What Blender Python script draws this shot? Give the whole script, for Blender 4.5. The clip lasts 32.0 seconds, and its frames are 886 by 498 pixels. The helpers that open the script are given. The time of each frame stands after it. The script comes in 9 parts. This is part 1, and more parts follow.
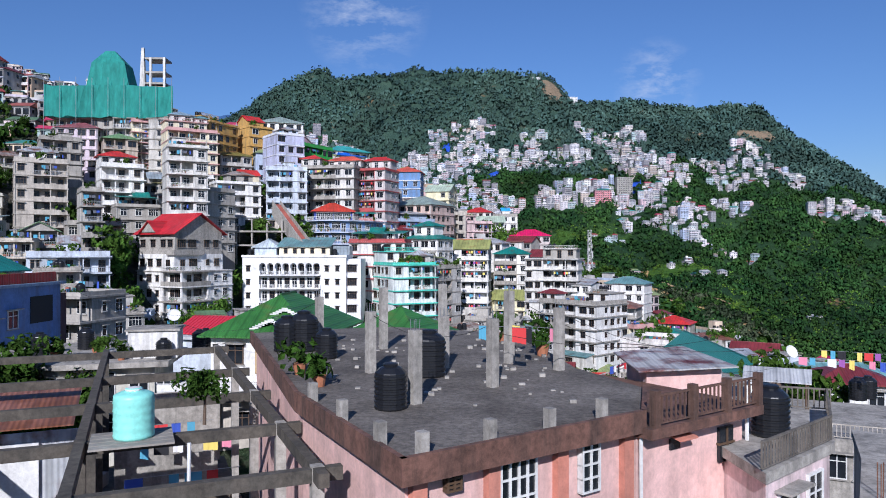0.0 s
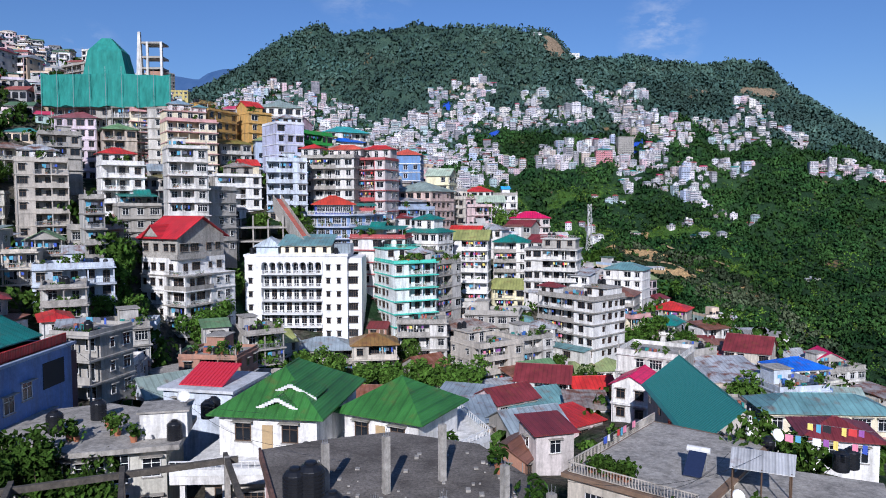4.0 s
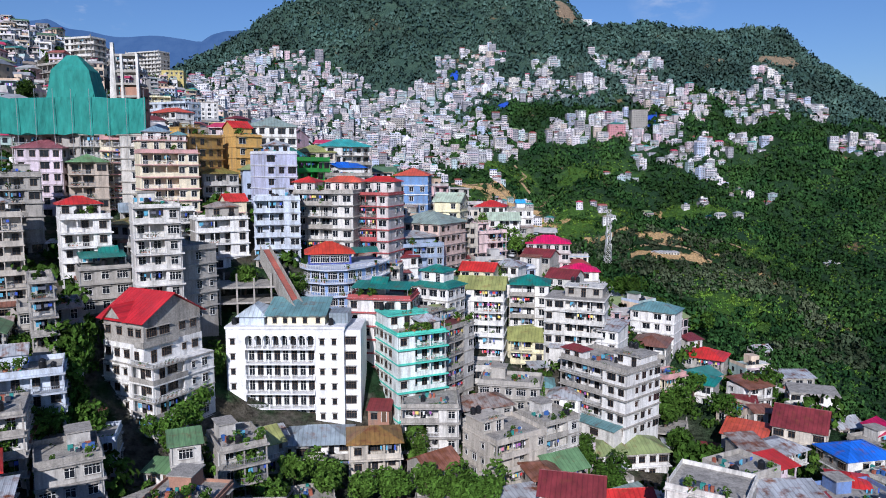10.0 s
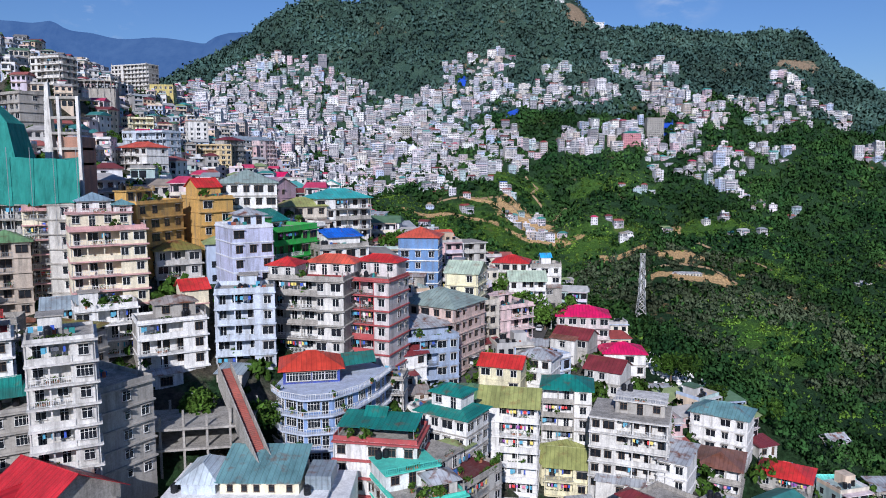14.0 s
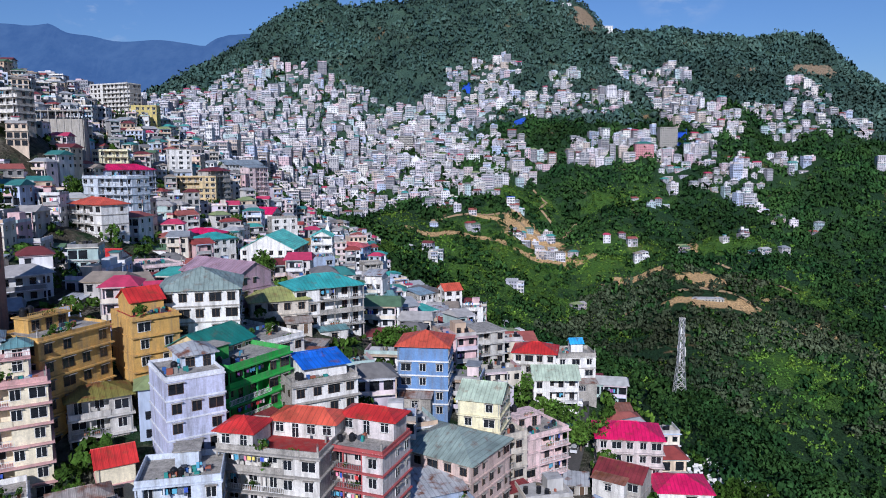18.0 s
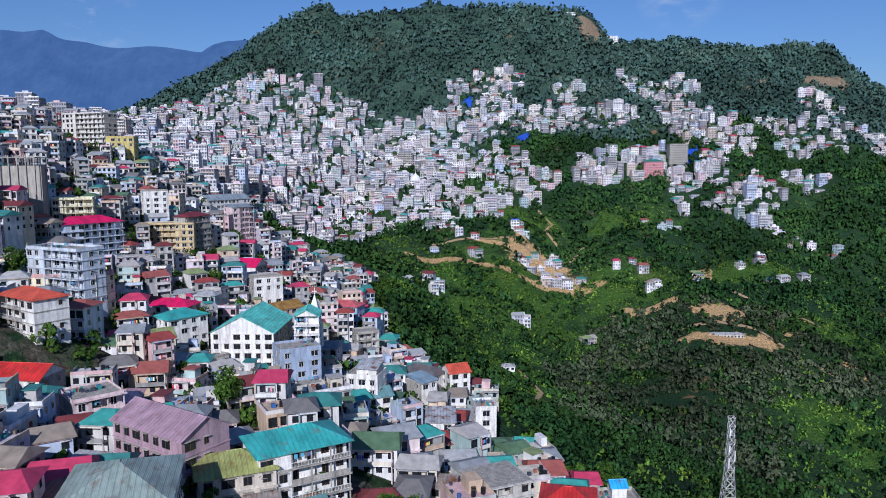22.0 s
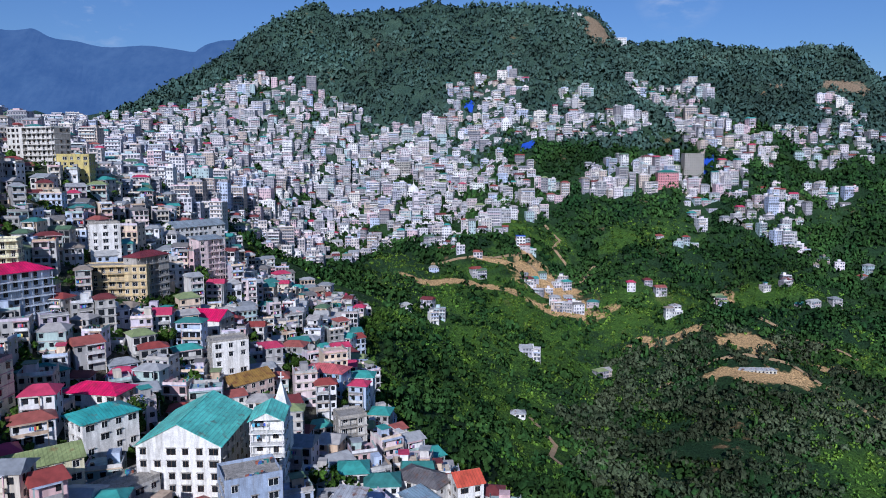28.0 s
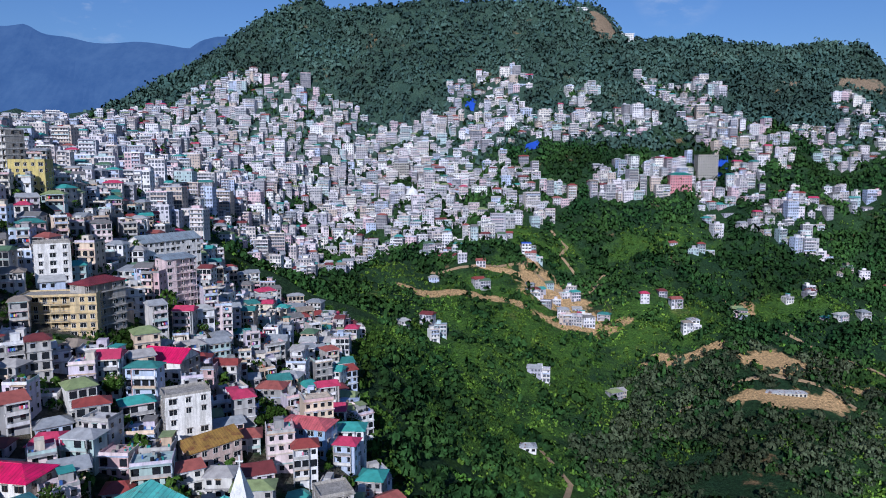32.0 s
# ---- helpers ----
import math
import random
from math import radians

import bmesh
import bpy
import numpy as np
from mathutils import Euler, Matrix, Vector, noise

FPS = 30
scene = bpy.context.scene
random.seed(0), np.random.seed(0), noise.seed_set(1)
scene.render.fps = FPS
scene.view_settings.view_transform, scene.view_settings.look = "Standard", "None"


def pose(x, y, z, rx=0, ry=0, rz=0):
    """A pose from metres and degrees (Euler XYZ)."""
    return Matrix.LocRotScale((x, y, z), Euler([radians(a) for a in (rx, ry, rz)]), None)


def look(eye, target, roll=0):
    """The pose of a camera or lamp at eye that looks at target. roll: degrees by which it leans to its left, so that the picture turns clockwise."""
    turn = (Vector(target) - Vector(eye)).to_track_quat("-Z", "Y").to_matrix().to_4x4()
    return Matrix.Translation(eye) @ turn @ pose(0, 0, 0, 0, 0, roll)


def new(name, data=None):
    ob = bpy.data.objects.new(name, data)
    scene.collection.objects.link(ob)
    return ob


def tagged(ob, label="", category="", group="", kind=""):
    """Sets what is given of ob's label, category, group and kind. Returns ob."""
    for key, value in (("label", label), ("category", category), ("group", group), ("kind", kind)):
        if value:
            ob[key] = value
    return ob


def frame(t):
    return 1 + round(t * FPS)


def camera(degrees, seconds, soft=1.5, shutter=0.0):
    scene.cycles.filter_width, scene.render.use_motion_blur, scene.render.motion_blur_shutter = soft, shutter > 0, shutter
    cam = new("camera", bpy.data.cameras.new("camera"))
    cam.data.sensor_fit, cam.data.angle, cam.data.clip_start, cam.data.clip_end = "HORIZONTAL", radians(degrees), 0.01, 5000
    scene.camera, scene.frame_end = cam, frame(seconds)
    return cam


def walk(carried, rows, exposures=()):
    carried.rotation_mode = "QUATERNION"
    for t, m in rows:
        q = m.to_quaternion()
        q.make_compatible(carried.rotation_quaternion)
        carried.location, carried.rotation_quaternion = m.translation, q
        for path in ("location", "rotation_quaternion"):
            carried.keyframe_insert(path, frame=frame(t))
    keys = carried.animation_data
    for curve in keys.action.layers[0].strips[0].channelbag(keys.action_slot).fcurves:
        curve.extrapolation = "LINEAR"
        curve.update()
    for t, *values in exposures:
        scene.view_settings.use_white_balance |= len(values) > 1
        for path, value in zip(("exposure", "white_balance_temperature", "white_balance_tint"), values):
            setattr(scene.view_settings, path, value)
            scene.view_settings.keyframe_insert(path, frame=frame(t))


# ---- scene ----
cam = camera(64.02, 32.0, soft=1.0)
walk(cam, [
    (0, pose(0.03, -0.03, 100.03, 90.027, 0, -0.442) @ pose(0, 0, 0, 0, 0, 0.039)),
    (0.5, pose(0.22, -0.14, 101.16, 90.018, 0, -0.396) @ pose(0, 0, 0, 0, 0, 0.090)),
    (1, pose(0.18, -0.20, 102.15, 89.560, 0, -0.411) @ pose(0, 0, 0, 0, 0, 0.130)),
    (1.5, pose(0.12, -0.30, 103.30, 88.696, 0, -0.416) @ pose(0, 0, 0, 0, 0, 0.120)),
    (2, pose(0.04, -0.40, 104.63, 88.250, 0, -0.437) @ pose(0, 0, 0, 0, 0, 0.117)),
    (3, pose(0.06, -0.51, 107.32, 87.336, 0, -0.442) @ pose(0, 0, 0, 0, 0, 0.063)),
    (3.5, pose(0.07, -0.80, 108.91, 86.834, 0, -0.427) @ pose(0, 0, 0, 0, 0, 0.002)),
    (5.5, pose(0.05, -1.67, 115.30, 84.285, 0, -0.389) @ pose(0, 0, 0, 0, 0, -0.088)),
    (6, pose(0.18, -1.47, 117.25, 83.549, 0, -0.356) @ pose(0, 0, 0, 0, 0, -0.108)),
    (6.5, pose(0.07, -1.18, 119.13, 83.108, 0, -0.360) @ pose(0, 0, 0, 0, 0, -0.174)),
    (7, pose(0.07, 0.01, 120.65, 83.096, 0, -0.315) @ pose(0, 0, 0, 0, 0, -0.156)),
    (7.5, pose(0.23, 2.24, 122.05, 83.087, 0, -0.254) @ pose(0, 0, 0, 0, 0, -0.132)),
    (8, pose(0.08, 5.55, 123.53, 83.101, 0, -0.190) @ pose(0, 0, 0, 0, 0, -0.050)),
    (9, pose(-0.24, 13.76, 127.13, 83.122, 0, -0.011) @ pose(0, 0, 0, 0, 0, 0.067)),
    (10, pose(-0.83, 23.34, 130.99, 83.152, 0, 0.089) @ pose(0, 0, 0, 0, 0, 0.138)),
    (11, pose(-1.42, 33.43, 135.00, 83.119, 0, 0.211) @ pose(0, 0, 0, 0, 0, 0.156)),
    (12, pose(-2.07, 43.44, 138.94, 83.093, 0, 0.328) @ pose(0, 0, 0, 0, 0, 0.138)),
    (13, pose(-2.55, 54.46, 142.72, 83.125, 0, 0.455) @ pose(0, 0, 0, 0, 0, 0.076)),
    (14, pose(-2.89, 65.26, 146.68, 83.084, 0, 0.586) @ pose(0, 0, 0, 0, 0, 0.105)),
    (14.5, pose(-3.11, 70.37, 148.72, 83.049, 0, 0.659) @ pose(0, 0, 0, 0, 0, 0.119)),
    (16.5, pose(-4.08, 91.41, 157.57, 82.966, 0, 0.819) @ pose(0, 0, 0, 0, 0, 0.026)),
    (17, pose(-4.40, 97.13, 159.93, 82.967, 0, 0.830) @ pose(0, 0, 0, 0, 0, 0.027)),
    (18, pose(-4.94, 107.29, 165.17, 82.955, 0, 0.851) @ pose(0, 0, 0, 0, 0, -0.095)),
    (19, pose(-5.81, 118.15, 170.26, 83.010, 0, 0.831) @ pose(0, 0, 0, 0, 0, -0.126)),
    (19.5, pose(-6.15, 123.17, 172.73, 83.010, 0, 0.816) @ pose(0, 0, 0, 0, 0, -0.168)),
    (20, pose(-6.35, 128.29, 175.37, 83.052, 0, 0.814) @ pose(0, 0, 0, 0, 0, -0.101)),
    (21, pose(-6.91, 138.53, 180.39, 83.078, 0, 0.786) @ pose(0, 0, 0, 0, 0, -0.101)),
    (22, pose(-7.55, 148.70, 185.77, 83.136, 0, 0.779) @ pose(0, 0, 0, 0, 0, -0.147)),
    (23, pose(-7.94, 158.16, 191.35, 83.175, 0, 0.764) @ pose(0, 0, 0, 0, 0, -0.118)),
    (23.5, pose(-8.14, 162.68, 193.97, 83.213, 0, 0.755) @ pose(0, 0, 0, 0, 0, -0.128)),
    (24, pose(-8.47, 167.27, 195.20, 83.259, 0, 0.720) @ pose(0, 0, 0, 0, 0, -0.063)),
    (24.5, pose(-8.63, 171.98, 195.70, 83.285, 0, 0.706) @ pose(0, 0, 0, 0, 0, -0.061)),
    (25, pose(-8.77, 176.85, 196.22, 83.271, 0, 0.714) @ pose(0, 0, 0, 0, 0, -0.094)),
    (25.5, pose(-8.92, 182.01, 196.96, 83.228, 0, 0.713) @ pose(0, 0, 0, 0, 0, -0.088)),
    (27.5, pose(-10.10, 202.99, 198.25, 83.104, 0, 0.637) @ pose(0, 0, 0, 0, 0, -0.001)),
    (28, pose(-10.49, 208.35, 198.38, 83.108, 0, 0.613) @ pose(0, 0, 0, 0, 0, 0.039)),
    (29, pose(-11.29, 219.68, 199.24, 83.052, 0, 0.536) @ pose(0, 0, 0, 0, 0, 0.078)),
    (30, pose(-12.07, 230.90, 200.19, 83.009, 0, 0.462) @ pose(0, 0, 0, 0, 0, 0.167)),
    (31, pose(-12.64, 242.30, 201.34, 82.935, 0, 0.461) @ pose(0, 0, 0, 0, 0, 0.169)),
    (32, pose(-12.86, 253.39, 202.91, 82.915, 0, 0.498) @ pose(0, 0, 0, 0, 0, 0.111)),
], exposures=[(0, 0.06, 5700, 16), (9, 0.02, 5800, 16), (20, -0.10, 5650, 16), (32, -0.13, 5550, 16)])

# ---- light: clear morning, sun low behind the camera and to its left ----
world = bpy.data.worlds.new("sky")
scene.world = world
world.use_nodes = True
wn = world.node_tree
SUN_EL, SUN_AZ = 29.0, 187.0          # degrees; azimuth from +y, clockwise
sky = wn.nodes.new("ShaderNodeTexSky")
sky.sky_type = "NISHITA"
sky.sun_disc = False
sky.sun_elevation, sky.sun_rotation = radians(SUN_EL), radians(SUN_AZ)
sky.altitude, sky.air_density, sky.dust_density, sky.ozone_density = 1000, 1.35, 0.35, 6.0
wn.nodes["Background"].inputs[1].default_value = 0.072
sun = new("sun", bpy.data.lights.new("sun", "SUN"))
sun.data.energy, sun.data.angle, sun.data.color = 5.0, radians(0.5), (1.0, 0.945, 0.86)
away = Vector((-math.sin(radians(SUN_AZ)) * math.cos(radians(SUN_EL)), -math.cos(radians(SUN_AZ)) * math.cos(radians(SUN_EL)), -math.sin(radians(SUN_EL))))
sun.matrix_world = look((0, 0, 400), Vector((0, 0, 400)) + away)

# ---- materials ----
MATS = {}


def nodes_of(name):
    m = bpy.data.materials.new(name)
    m.use_nodes = True
    t = m.node_tree
    return m, t, t.nodes, t.links, t.nodes["Principled BSDF"]


def mixer(t, a, b, fac, kind="MIX"):
    n = t.nodes.new("ShaderNodeMix")
    n.data_type, n.blend_type = "RGBA", kind
    for slot, v in ((0, fac), (6, a), (7, b)):
        if hasattr(v, "links"):
            t.links.new(v, n.inputs[slot])
        else:
            n.inputs[slot].default_value = v if slot == 0 else (*v, 1)
    return n.outputs[2]


def noise_of(t, coords, scale, detail=4.0, stretch=(1, 1, 1), rough=0.6):
    mp = t.nodes.new("ShaderNodeMapping")
    mp.inputs[3].default_value = stretch
    t.links.new(coords, mp.inputs[0])
    n = t.nodes.new("ShaderNodeTexNoise")
    n.inputs["Scale"].default_value, n.inputs["Detail"].default_value, n.inputs["Roughness"].default_value = scale, detail, rough
    t.links.new(mp.outputs[0], n.inputs["Vector"])
    return n.outputs[0]


def ramp(t, value, lo, hi, a=0.0, b=1.0):
    n = t.nodes.new("ShaderNodeMapRange")
    n.inputs[1].default_value, n.inputs[2].default_value, n.inputs[3].default_value, n.inputs[4].default_value = lo, hi, a, b
    t.links.new(value, n.inputs[0])
    return n.outputs[0]


def bumped(t, height, bsdf, strength, dist):
    b = t.nodes.new("ShaderNodeBump")
    b.inputs["Strength"].default_value, b.inputs["Distance"].default_value = strength, dist
    t.links.new(height, b.inputs["Height"])
    t.links.new(b.outputs[0], bsdf.inputs["Normal"])


# thin cloud wisps
heading = wn.nodes.new("ShaderNodeTexCoord").outputs["Generated"]
wisp = noise_of(wn, heading, 14, 9, (1, 1, 2.4), 0.68)
tint = mixer(wn, sky.outputs[0], (0.90, 0.98, 1.16), 1.0, "MULTIPLY")
for cx, cy, cz, wide in ((-0.097, 0.943, 0.317, 0.09), (0.289, 0.931, 0.221, 0.06), (-0.43, 0.886, 0.175, 0.05)):
    off = wn.nodes.new("ShaderNodeVectorMath")
    off.operation = "DISTANCE"
    off.inputs[1].default_value = (cx, cy, cz)
    wn.links.new(heading, off.inputs[0])
    keep = wn.nodes.new("ShaderNodeMath")
    keep.operation = "MULTIPLY"
    wn.links.new(ramp(wn, off.outputs[1], wide, wide * 0.2, 0, 0.55), keep.inputs[0])
    wn.links.new(ramp(wn, wisp, 0.46, 0.68), keep.inputs[1])
    tint = mixer(wn, tint, (9.0, 9.6, 10.4), keep.outputs[0])
wn.links.new(tint, wn.nodes["Background"].inputs[0])


def paint(name, col, dirt=0.45, rough=0.85, dirt_col=(0.16, 0.15, 0.13), grit=0.22):
    """Painted or bare plaster with rain streaks and blotches."""
    if name in MATS:
        return MATS[name]
    m, t, n, l, p = nodes_of(name)
    co = n.new("ShaderNodeNewGeometry").outputs["Position"]
    streak = ramp(t, noise_of(t, co, 0.9, 8, (1, 1, 0.12), 0.7), 0.46, 0.70)
    blotch = ramp(t, noise_of(t, co, 0.45, 8, (1, 1, 0.6), 0.7), 0.3, 0.7, 0.66, 1.08)
    c = mixer(t, col, dirt_col, 0.0)
    c.node.inputs[0].default_value = 0
    mul = t.nodes.new("ShaderNodeMath")
    mul.operation = "MULTIPLY"
    mul.inputs[1].default_value = dirt
    l.new(streak, mul.inputs[0])
    l.new(mul.outputs[0], c.node.inputs[0])
    g = n.new("ShaderNodeVectorMath")
    g.operation = "SCALE"
    l.new(c, g.inputs[0])
    l.new(blotch, g.inputs[3])
    l.new(g.outputs[0], p.inputs["Base Color"])
    p.inputs["Roughness"].default_value = rough
    if grit:
        gs = n.new("ShaderNodeVectorMath")
        gs.operation = "SCALE"
        l.new(g.outputs[0], gs.inputs[0])
        l.new(ramp(t, noise_of(t, co, 3.0, 10, (1, 1, 1), 0.78), 0.3, 0.7, 1 - grit, 1 + grit), gs.inputs[3])
        l.new(gs.outputs[0], p.inputs["Base Color"])
    bumped(t, noise_of(t, co, 9, 3), p, 0.25, 0.02)
    MATS[name] = m
    return m


def sheet(name, col, rust=0.2, rough=0.5, rust_col=(0.2, 0.07, 0.03), ribs=4.5, grain=0.5):
    """Painted corrugated sheet: ribs run down the slope, faded and rusty in patches."""
    if name in MATS:
        return MATS[name]
    m, t, n, l, p = nodes_of(name)
    co = n.new("ShaderNodeTexCoord").outputs["Object"]
    patch = ramp(t, noise_of(t, co, grain, 7), 0.62 - 0.25 * rust, 0.72 - 0.12 * rust, 0, min(1, rust * 2.2))
    fade = ramp(t, noise_of(t, co, 0.4, 8, (1, 0.35, 1), 0.7), 0.3, 0.7, 0.5, 1.25)
    c = mixer(t, col, rust_col, patch)
    g = n.new("ShaderNodeVectorMath")
    g.operation = "SCALE"
    l.new(c, g.inputs[0])
    l.new(fade, g.inputs[3])
    # dark lines at sheet overlaps, which also put rib shading into the colour
    seam = n.new("ShaderNodeTexWave")
    seam.wave_type, seam.bands_direction = "BANDS", "X"
    seam.inputs["Scale"].default_value, seam.inputs["Distortion"].default_value = 0.36, 0.15
    l.new(co, seam.inputs["Vector"])
    g2 = n.new("ShaderNodeVectorMath")
    g2.operation = "SCALE"
    l.new(g.outputs[0], g2.inputs[0])
    l.new(ramp(t, seam.outputs[1], 0.02, 0.2, 0.74, 1.0), g2.inputs[3])
    l.new(g2.outputs[0], p.inputs["Base Color"])
    p.inputs["Roughness"].default_value = rough
    w = n.new("ShaderNodeTexWave")
    w.wave_type, w.bands_direction = "BANDS", "X"
    w.inputs["Scale"].default_value = ribs / 3.14
    l.new(co, w.inputs["Vector"])
    bumped(t, w.outputs[1], p, 0.5, 0.05)
    MATS[name] = m
    return m


def plain(name, col, rough=0.6, metal=0.0, vary=0.12, scale=6.0):
    if name in MATS:
        return MATS[name]
    m, t, n, l, p = nodes_of(name)
    co = n.new("ShaderNodeTexCoord").outputs["Object"]
    f = ramp(t, noise_of(t, co, scale, 5), 0.3, 0.7, 1 - vary, 1 + vary)
    g = n.new("ShaderNodeVectorMath")
    g.operation = "SCALE"
    g.inputs[0].default_value = col
    l.new(f, g.inputs[3])
    l.new(g.outputs[0], p.inputs["Base Color"])
    p.inputs["Roughness"].default_value, p.inputs["Metallic"].default_value = rough, metal
    MATS[name] = m
    return m


def islands(name, cols, rough=0.85, source="island", dirt=0.3):
    """Colour picked per building or per piece from a small palette."""
    m, t, n, l, p = nodes_of(name)
    if source == "island":
        rnd = n.new("ShaderNodeNewGeometry").outputs["Random Per Island"]
    else:
        rnd = n.new("ShaderNodeObjectInfo").outputs["Random"]
    cr = n.new("ShaderNodeValToRGB")
    cr.color_ramp.interpolation = "CONSTANT"
    for i, c in enumerate(cols):
        e = cr.color_ramp.elements[i] if i < 2 else cr.color_ramp.elements.new(i / len(cols))
        e.position, e.color = i / len(cols), (*c, 1)
    l.new(rnd, cr.inputs[0])
    co = n.new("ShaderNodeNewGeometry").outputs["Position"]
    f = ramp(t, noise_of(t, co, 0.6, 5, (1, 1, 0.25)), 0.35, 0.75, 1.05, 1 - dirt)
    g = n.new("ShaderNodeVectorMath")
    g.operation = "SCALE"
    l.new(cr.outputs[0], g.inputs[0])
    l.new(f, g.inputs[3])
    l.new(g.outputs[0], p.inputs["Base Color"])
    p.inputs["Roughness"].default_value = rough
    MATS[name] = m
    return m


def leafy(name, a, b, scale=0.5, rough=0.75, vary=0.5):
    """Foliage: colour varies crown by crown and leaf by leaf."""
    m, t, n, l, p = nodes_of(name)
    geo = n.new("ShaderNodeNewGeometry")
    big = ramp(t, noise_of(t, geo.outputs["Position"], 0.02, 3), 0.35, 0.65)
    c = mixer(t, a, b, big)
    fine = ramp(t, noise_of(t, geo.outputs["Position"], scale, 6), 0.3, 0.7, 0.45, 1.45)
    wide = ramp(t, noise_of(t, geo.outputs["Position"], 0.012, 6, (1, 1, 1), 0.65), 0.36, 0.64, 0.55, 1.5)
    both = n.new("ShaderNodeMath")
    both.operation = "MULTIPLY"
    l.new(wide, both.inputs[1])
    isl = ramp(t, geo.outputs["Random Per Island"], 0, 1, 1 - vary, 1 + vary)
    l.new(isl, both.inputs[0])
    isl = both.outputs[0]
    g = n.new("ShaderNodeVectorMath")
    g.operation = "SCALE"
    l.new(c, g.inputs[0])
    l.new(fine, g.inputs[3])
    g2 = n.new("ShaderNodeVectorMath")
    g2.operation = "SCALE"
    l.new(g.outputs[0], g2.inputs[0])
    l.new(isl, g2.inputs[3])
    l.new(g2.outputs[0], p.inputs["Base Color"])
    p.inputs["Roughness"].default_value = rough
    p.inputs["Specular IOR Level"].default_value = 0.06
    bumped(t, noise_of(t, geo.outputs["Position"], scale * 1.6, 5), p, 0.9, 0.6)
    MATS[name] = m
    return m


WALL = dict(
    cream=(0.82, 0.74, 0.54), ochre=(0.60, 0.36, 0.10), white=(0.82, 0.805, 0.77), lavender=(0.55, 0.58, 0.76), green=(0.03, 0.42, 0.06),
    paleback=(0.6, 0.6, 0.6), tan=(0.62, 0.48, 0.26), beige=(0.62, 0.56, 0.47), whitegrey=(0.70, 0.68, 0.635), maroonwhite=(0.66, 0.60, 0.58), bluegrey=(0.34, 0.42, 0.56),
    pinkbeige=(0.66, 0.50, 0.44), pink=(0.80, 0.60, 0.58), pinkgrey=(0.62, 0.54, 0.52), grey=(0.42, 0.395, 0.355), paleyellow=(0.78, 0.72, 0.48),
    whitered=(0.78, 0.76, 0.73), lightgrey=(0.56, 0.54, 0.50), concrete=(0.35, 0.33, 0.295), beigegrey=(0.55, 0.50, 0.43), mintwhite=(0.80, 0.84, 0.81),
    bluewhite=(0.58, 0.64, 0.72), brownwhite=(0.50, 0.42, 0.34), lilac=(0.66, 0.56, 0.62), brick=(0.42, 0.22, 0.15), skyblue=(0.30, 0.46, 0.66),
    skywhite=(0.62, 0.70, 0.82), pinkwhite=(0.76, 0.60, 0.60), creamgrey=(0.62, 0.60, 0.52), creamyellow=(0.80, 0.76, 0.52), yellow=(0.56, 0.46, 0.16),
    mauve=(0.42, 0.28, 0.34), blue=(0.16, 0.26, 0.52), towerblue=(0.15, 0.28, 0.52), navy=(0.05, 0.08, 0.34))
ROOF = dict(
    pink=(0.72, 0.36, 0.38), rust=(0.30, 0.13, 0.09), red=(0.62, 0.035, 0.03), greygreen=(0.30, 0.38, 0.34), teal=(0.06, 0.42, 0.40), concrete=(0.30, 0.29, 0.27),
    olive=(0.34, 0.36, 0.12), blue=(0.02, 0.16, 0.72), tin=(0.46, 0.48, 0.50), maroon=(0.22, 0.035, 0.04), tealgreen=(0.015, 0.22, 0.18), green=(0.16, 0.30, 0.14),
    magenta=(0.75, 0.01, 0.12), tealgrey=(0.16, 0.32, 0.33), brown=(0.24, 0.11, 0.08), aqua=(0.17, 0.72, 0.60), redorange=(0.66, 0.11, 0.06), olivegreen=(0.28, 0.34, 0.14),
    rustgrey=(0.36, 0.32, 0.29), bluegrey=(0.30, 0.36, 0.40), brownmoss=(0.30, 0.17, 0.05), moss=(0.22, 0.20, 0.05), maroonpink=(0.30, 0.10, 0.12),
    redpink=(0.62, 0.14, 0.15), ochrebrown=(0.38, 0.22, 0.05), pinkroof=(0.80, 0.48, 0.50), mauveroof=(0.42, 0.28, 0.34), bright=(0.05, 0.42, 0.80),
    palegreen=(0.50, 0.60, 0.46), darkgrey=(0.16, 0.15, 0.15), bluetin=(0.28, 0.40, 0.48), roofgreen=(0.10, 0.30, 0.08))
GLASS = plain("window_glass", (0.014, 0.017, 0.022), 0.22, 0, 0.5, 0.7)
WHITE = paint("white_trim", (0.78, 0.78, 0.76), 0.25)
DARKW = plain("dark_wood", (0.10, 0.06, 0.035), 0.6)
CONC = paint("bare_concrete", (0.39, 0.365, 0.325), 0.7, 0.9, (0.10, 0.095, 0.085), 0.45)
OLDC = paint("blackened_concrete", (0.095, 0.082, 0.066), 0.8, 0.9, (0.04, 0.04, 0.036), 0.6)
PLASTIC = plain("black_plastic", (0.012, 0.013, 0.016), 0.35)
METAL = plain("grey_metal", (0.38, 0.39, 0.40), 0.45, 0.6)
LEAF = leafy("leaves", (0.040, 0.095, 0.014), (0.072, 0.135, 0.022), 2.5)
# leaf green shifted to blue: distance haze put into the base colour
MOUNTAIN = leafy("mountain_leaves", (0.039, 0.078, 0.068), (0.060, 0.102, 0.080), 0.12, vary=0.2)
FOREST = leafy("forest_leaves", (0.015, 0.048, 0.015), (0.037, 0.084, 0.020), 0.45, vary=0.35)
SILVER = leafy("silvery_leaves", (0.042, 0.066, 0.034), (0.076, 0.096, 0.052), 0.6, vary=0.35)
BARK = plain("bark", (0.12, 0.085, 0.06), 0.9, 0, 0.3)


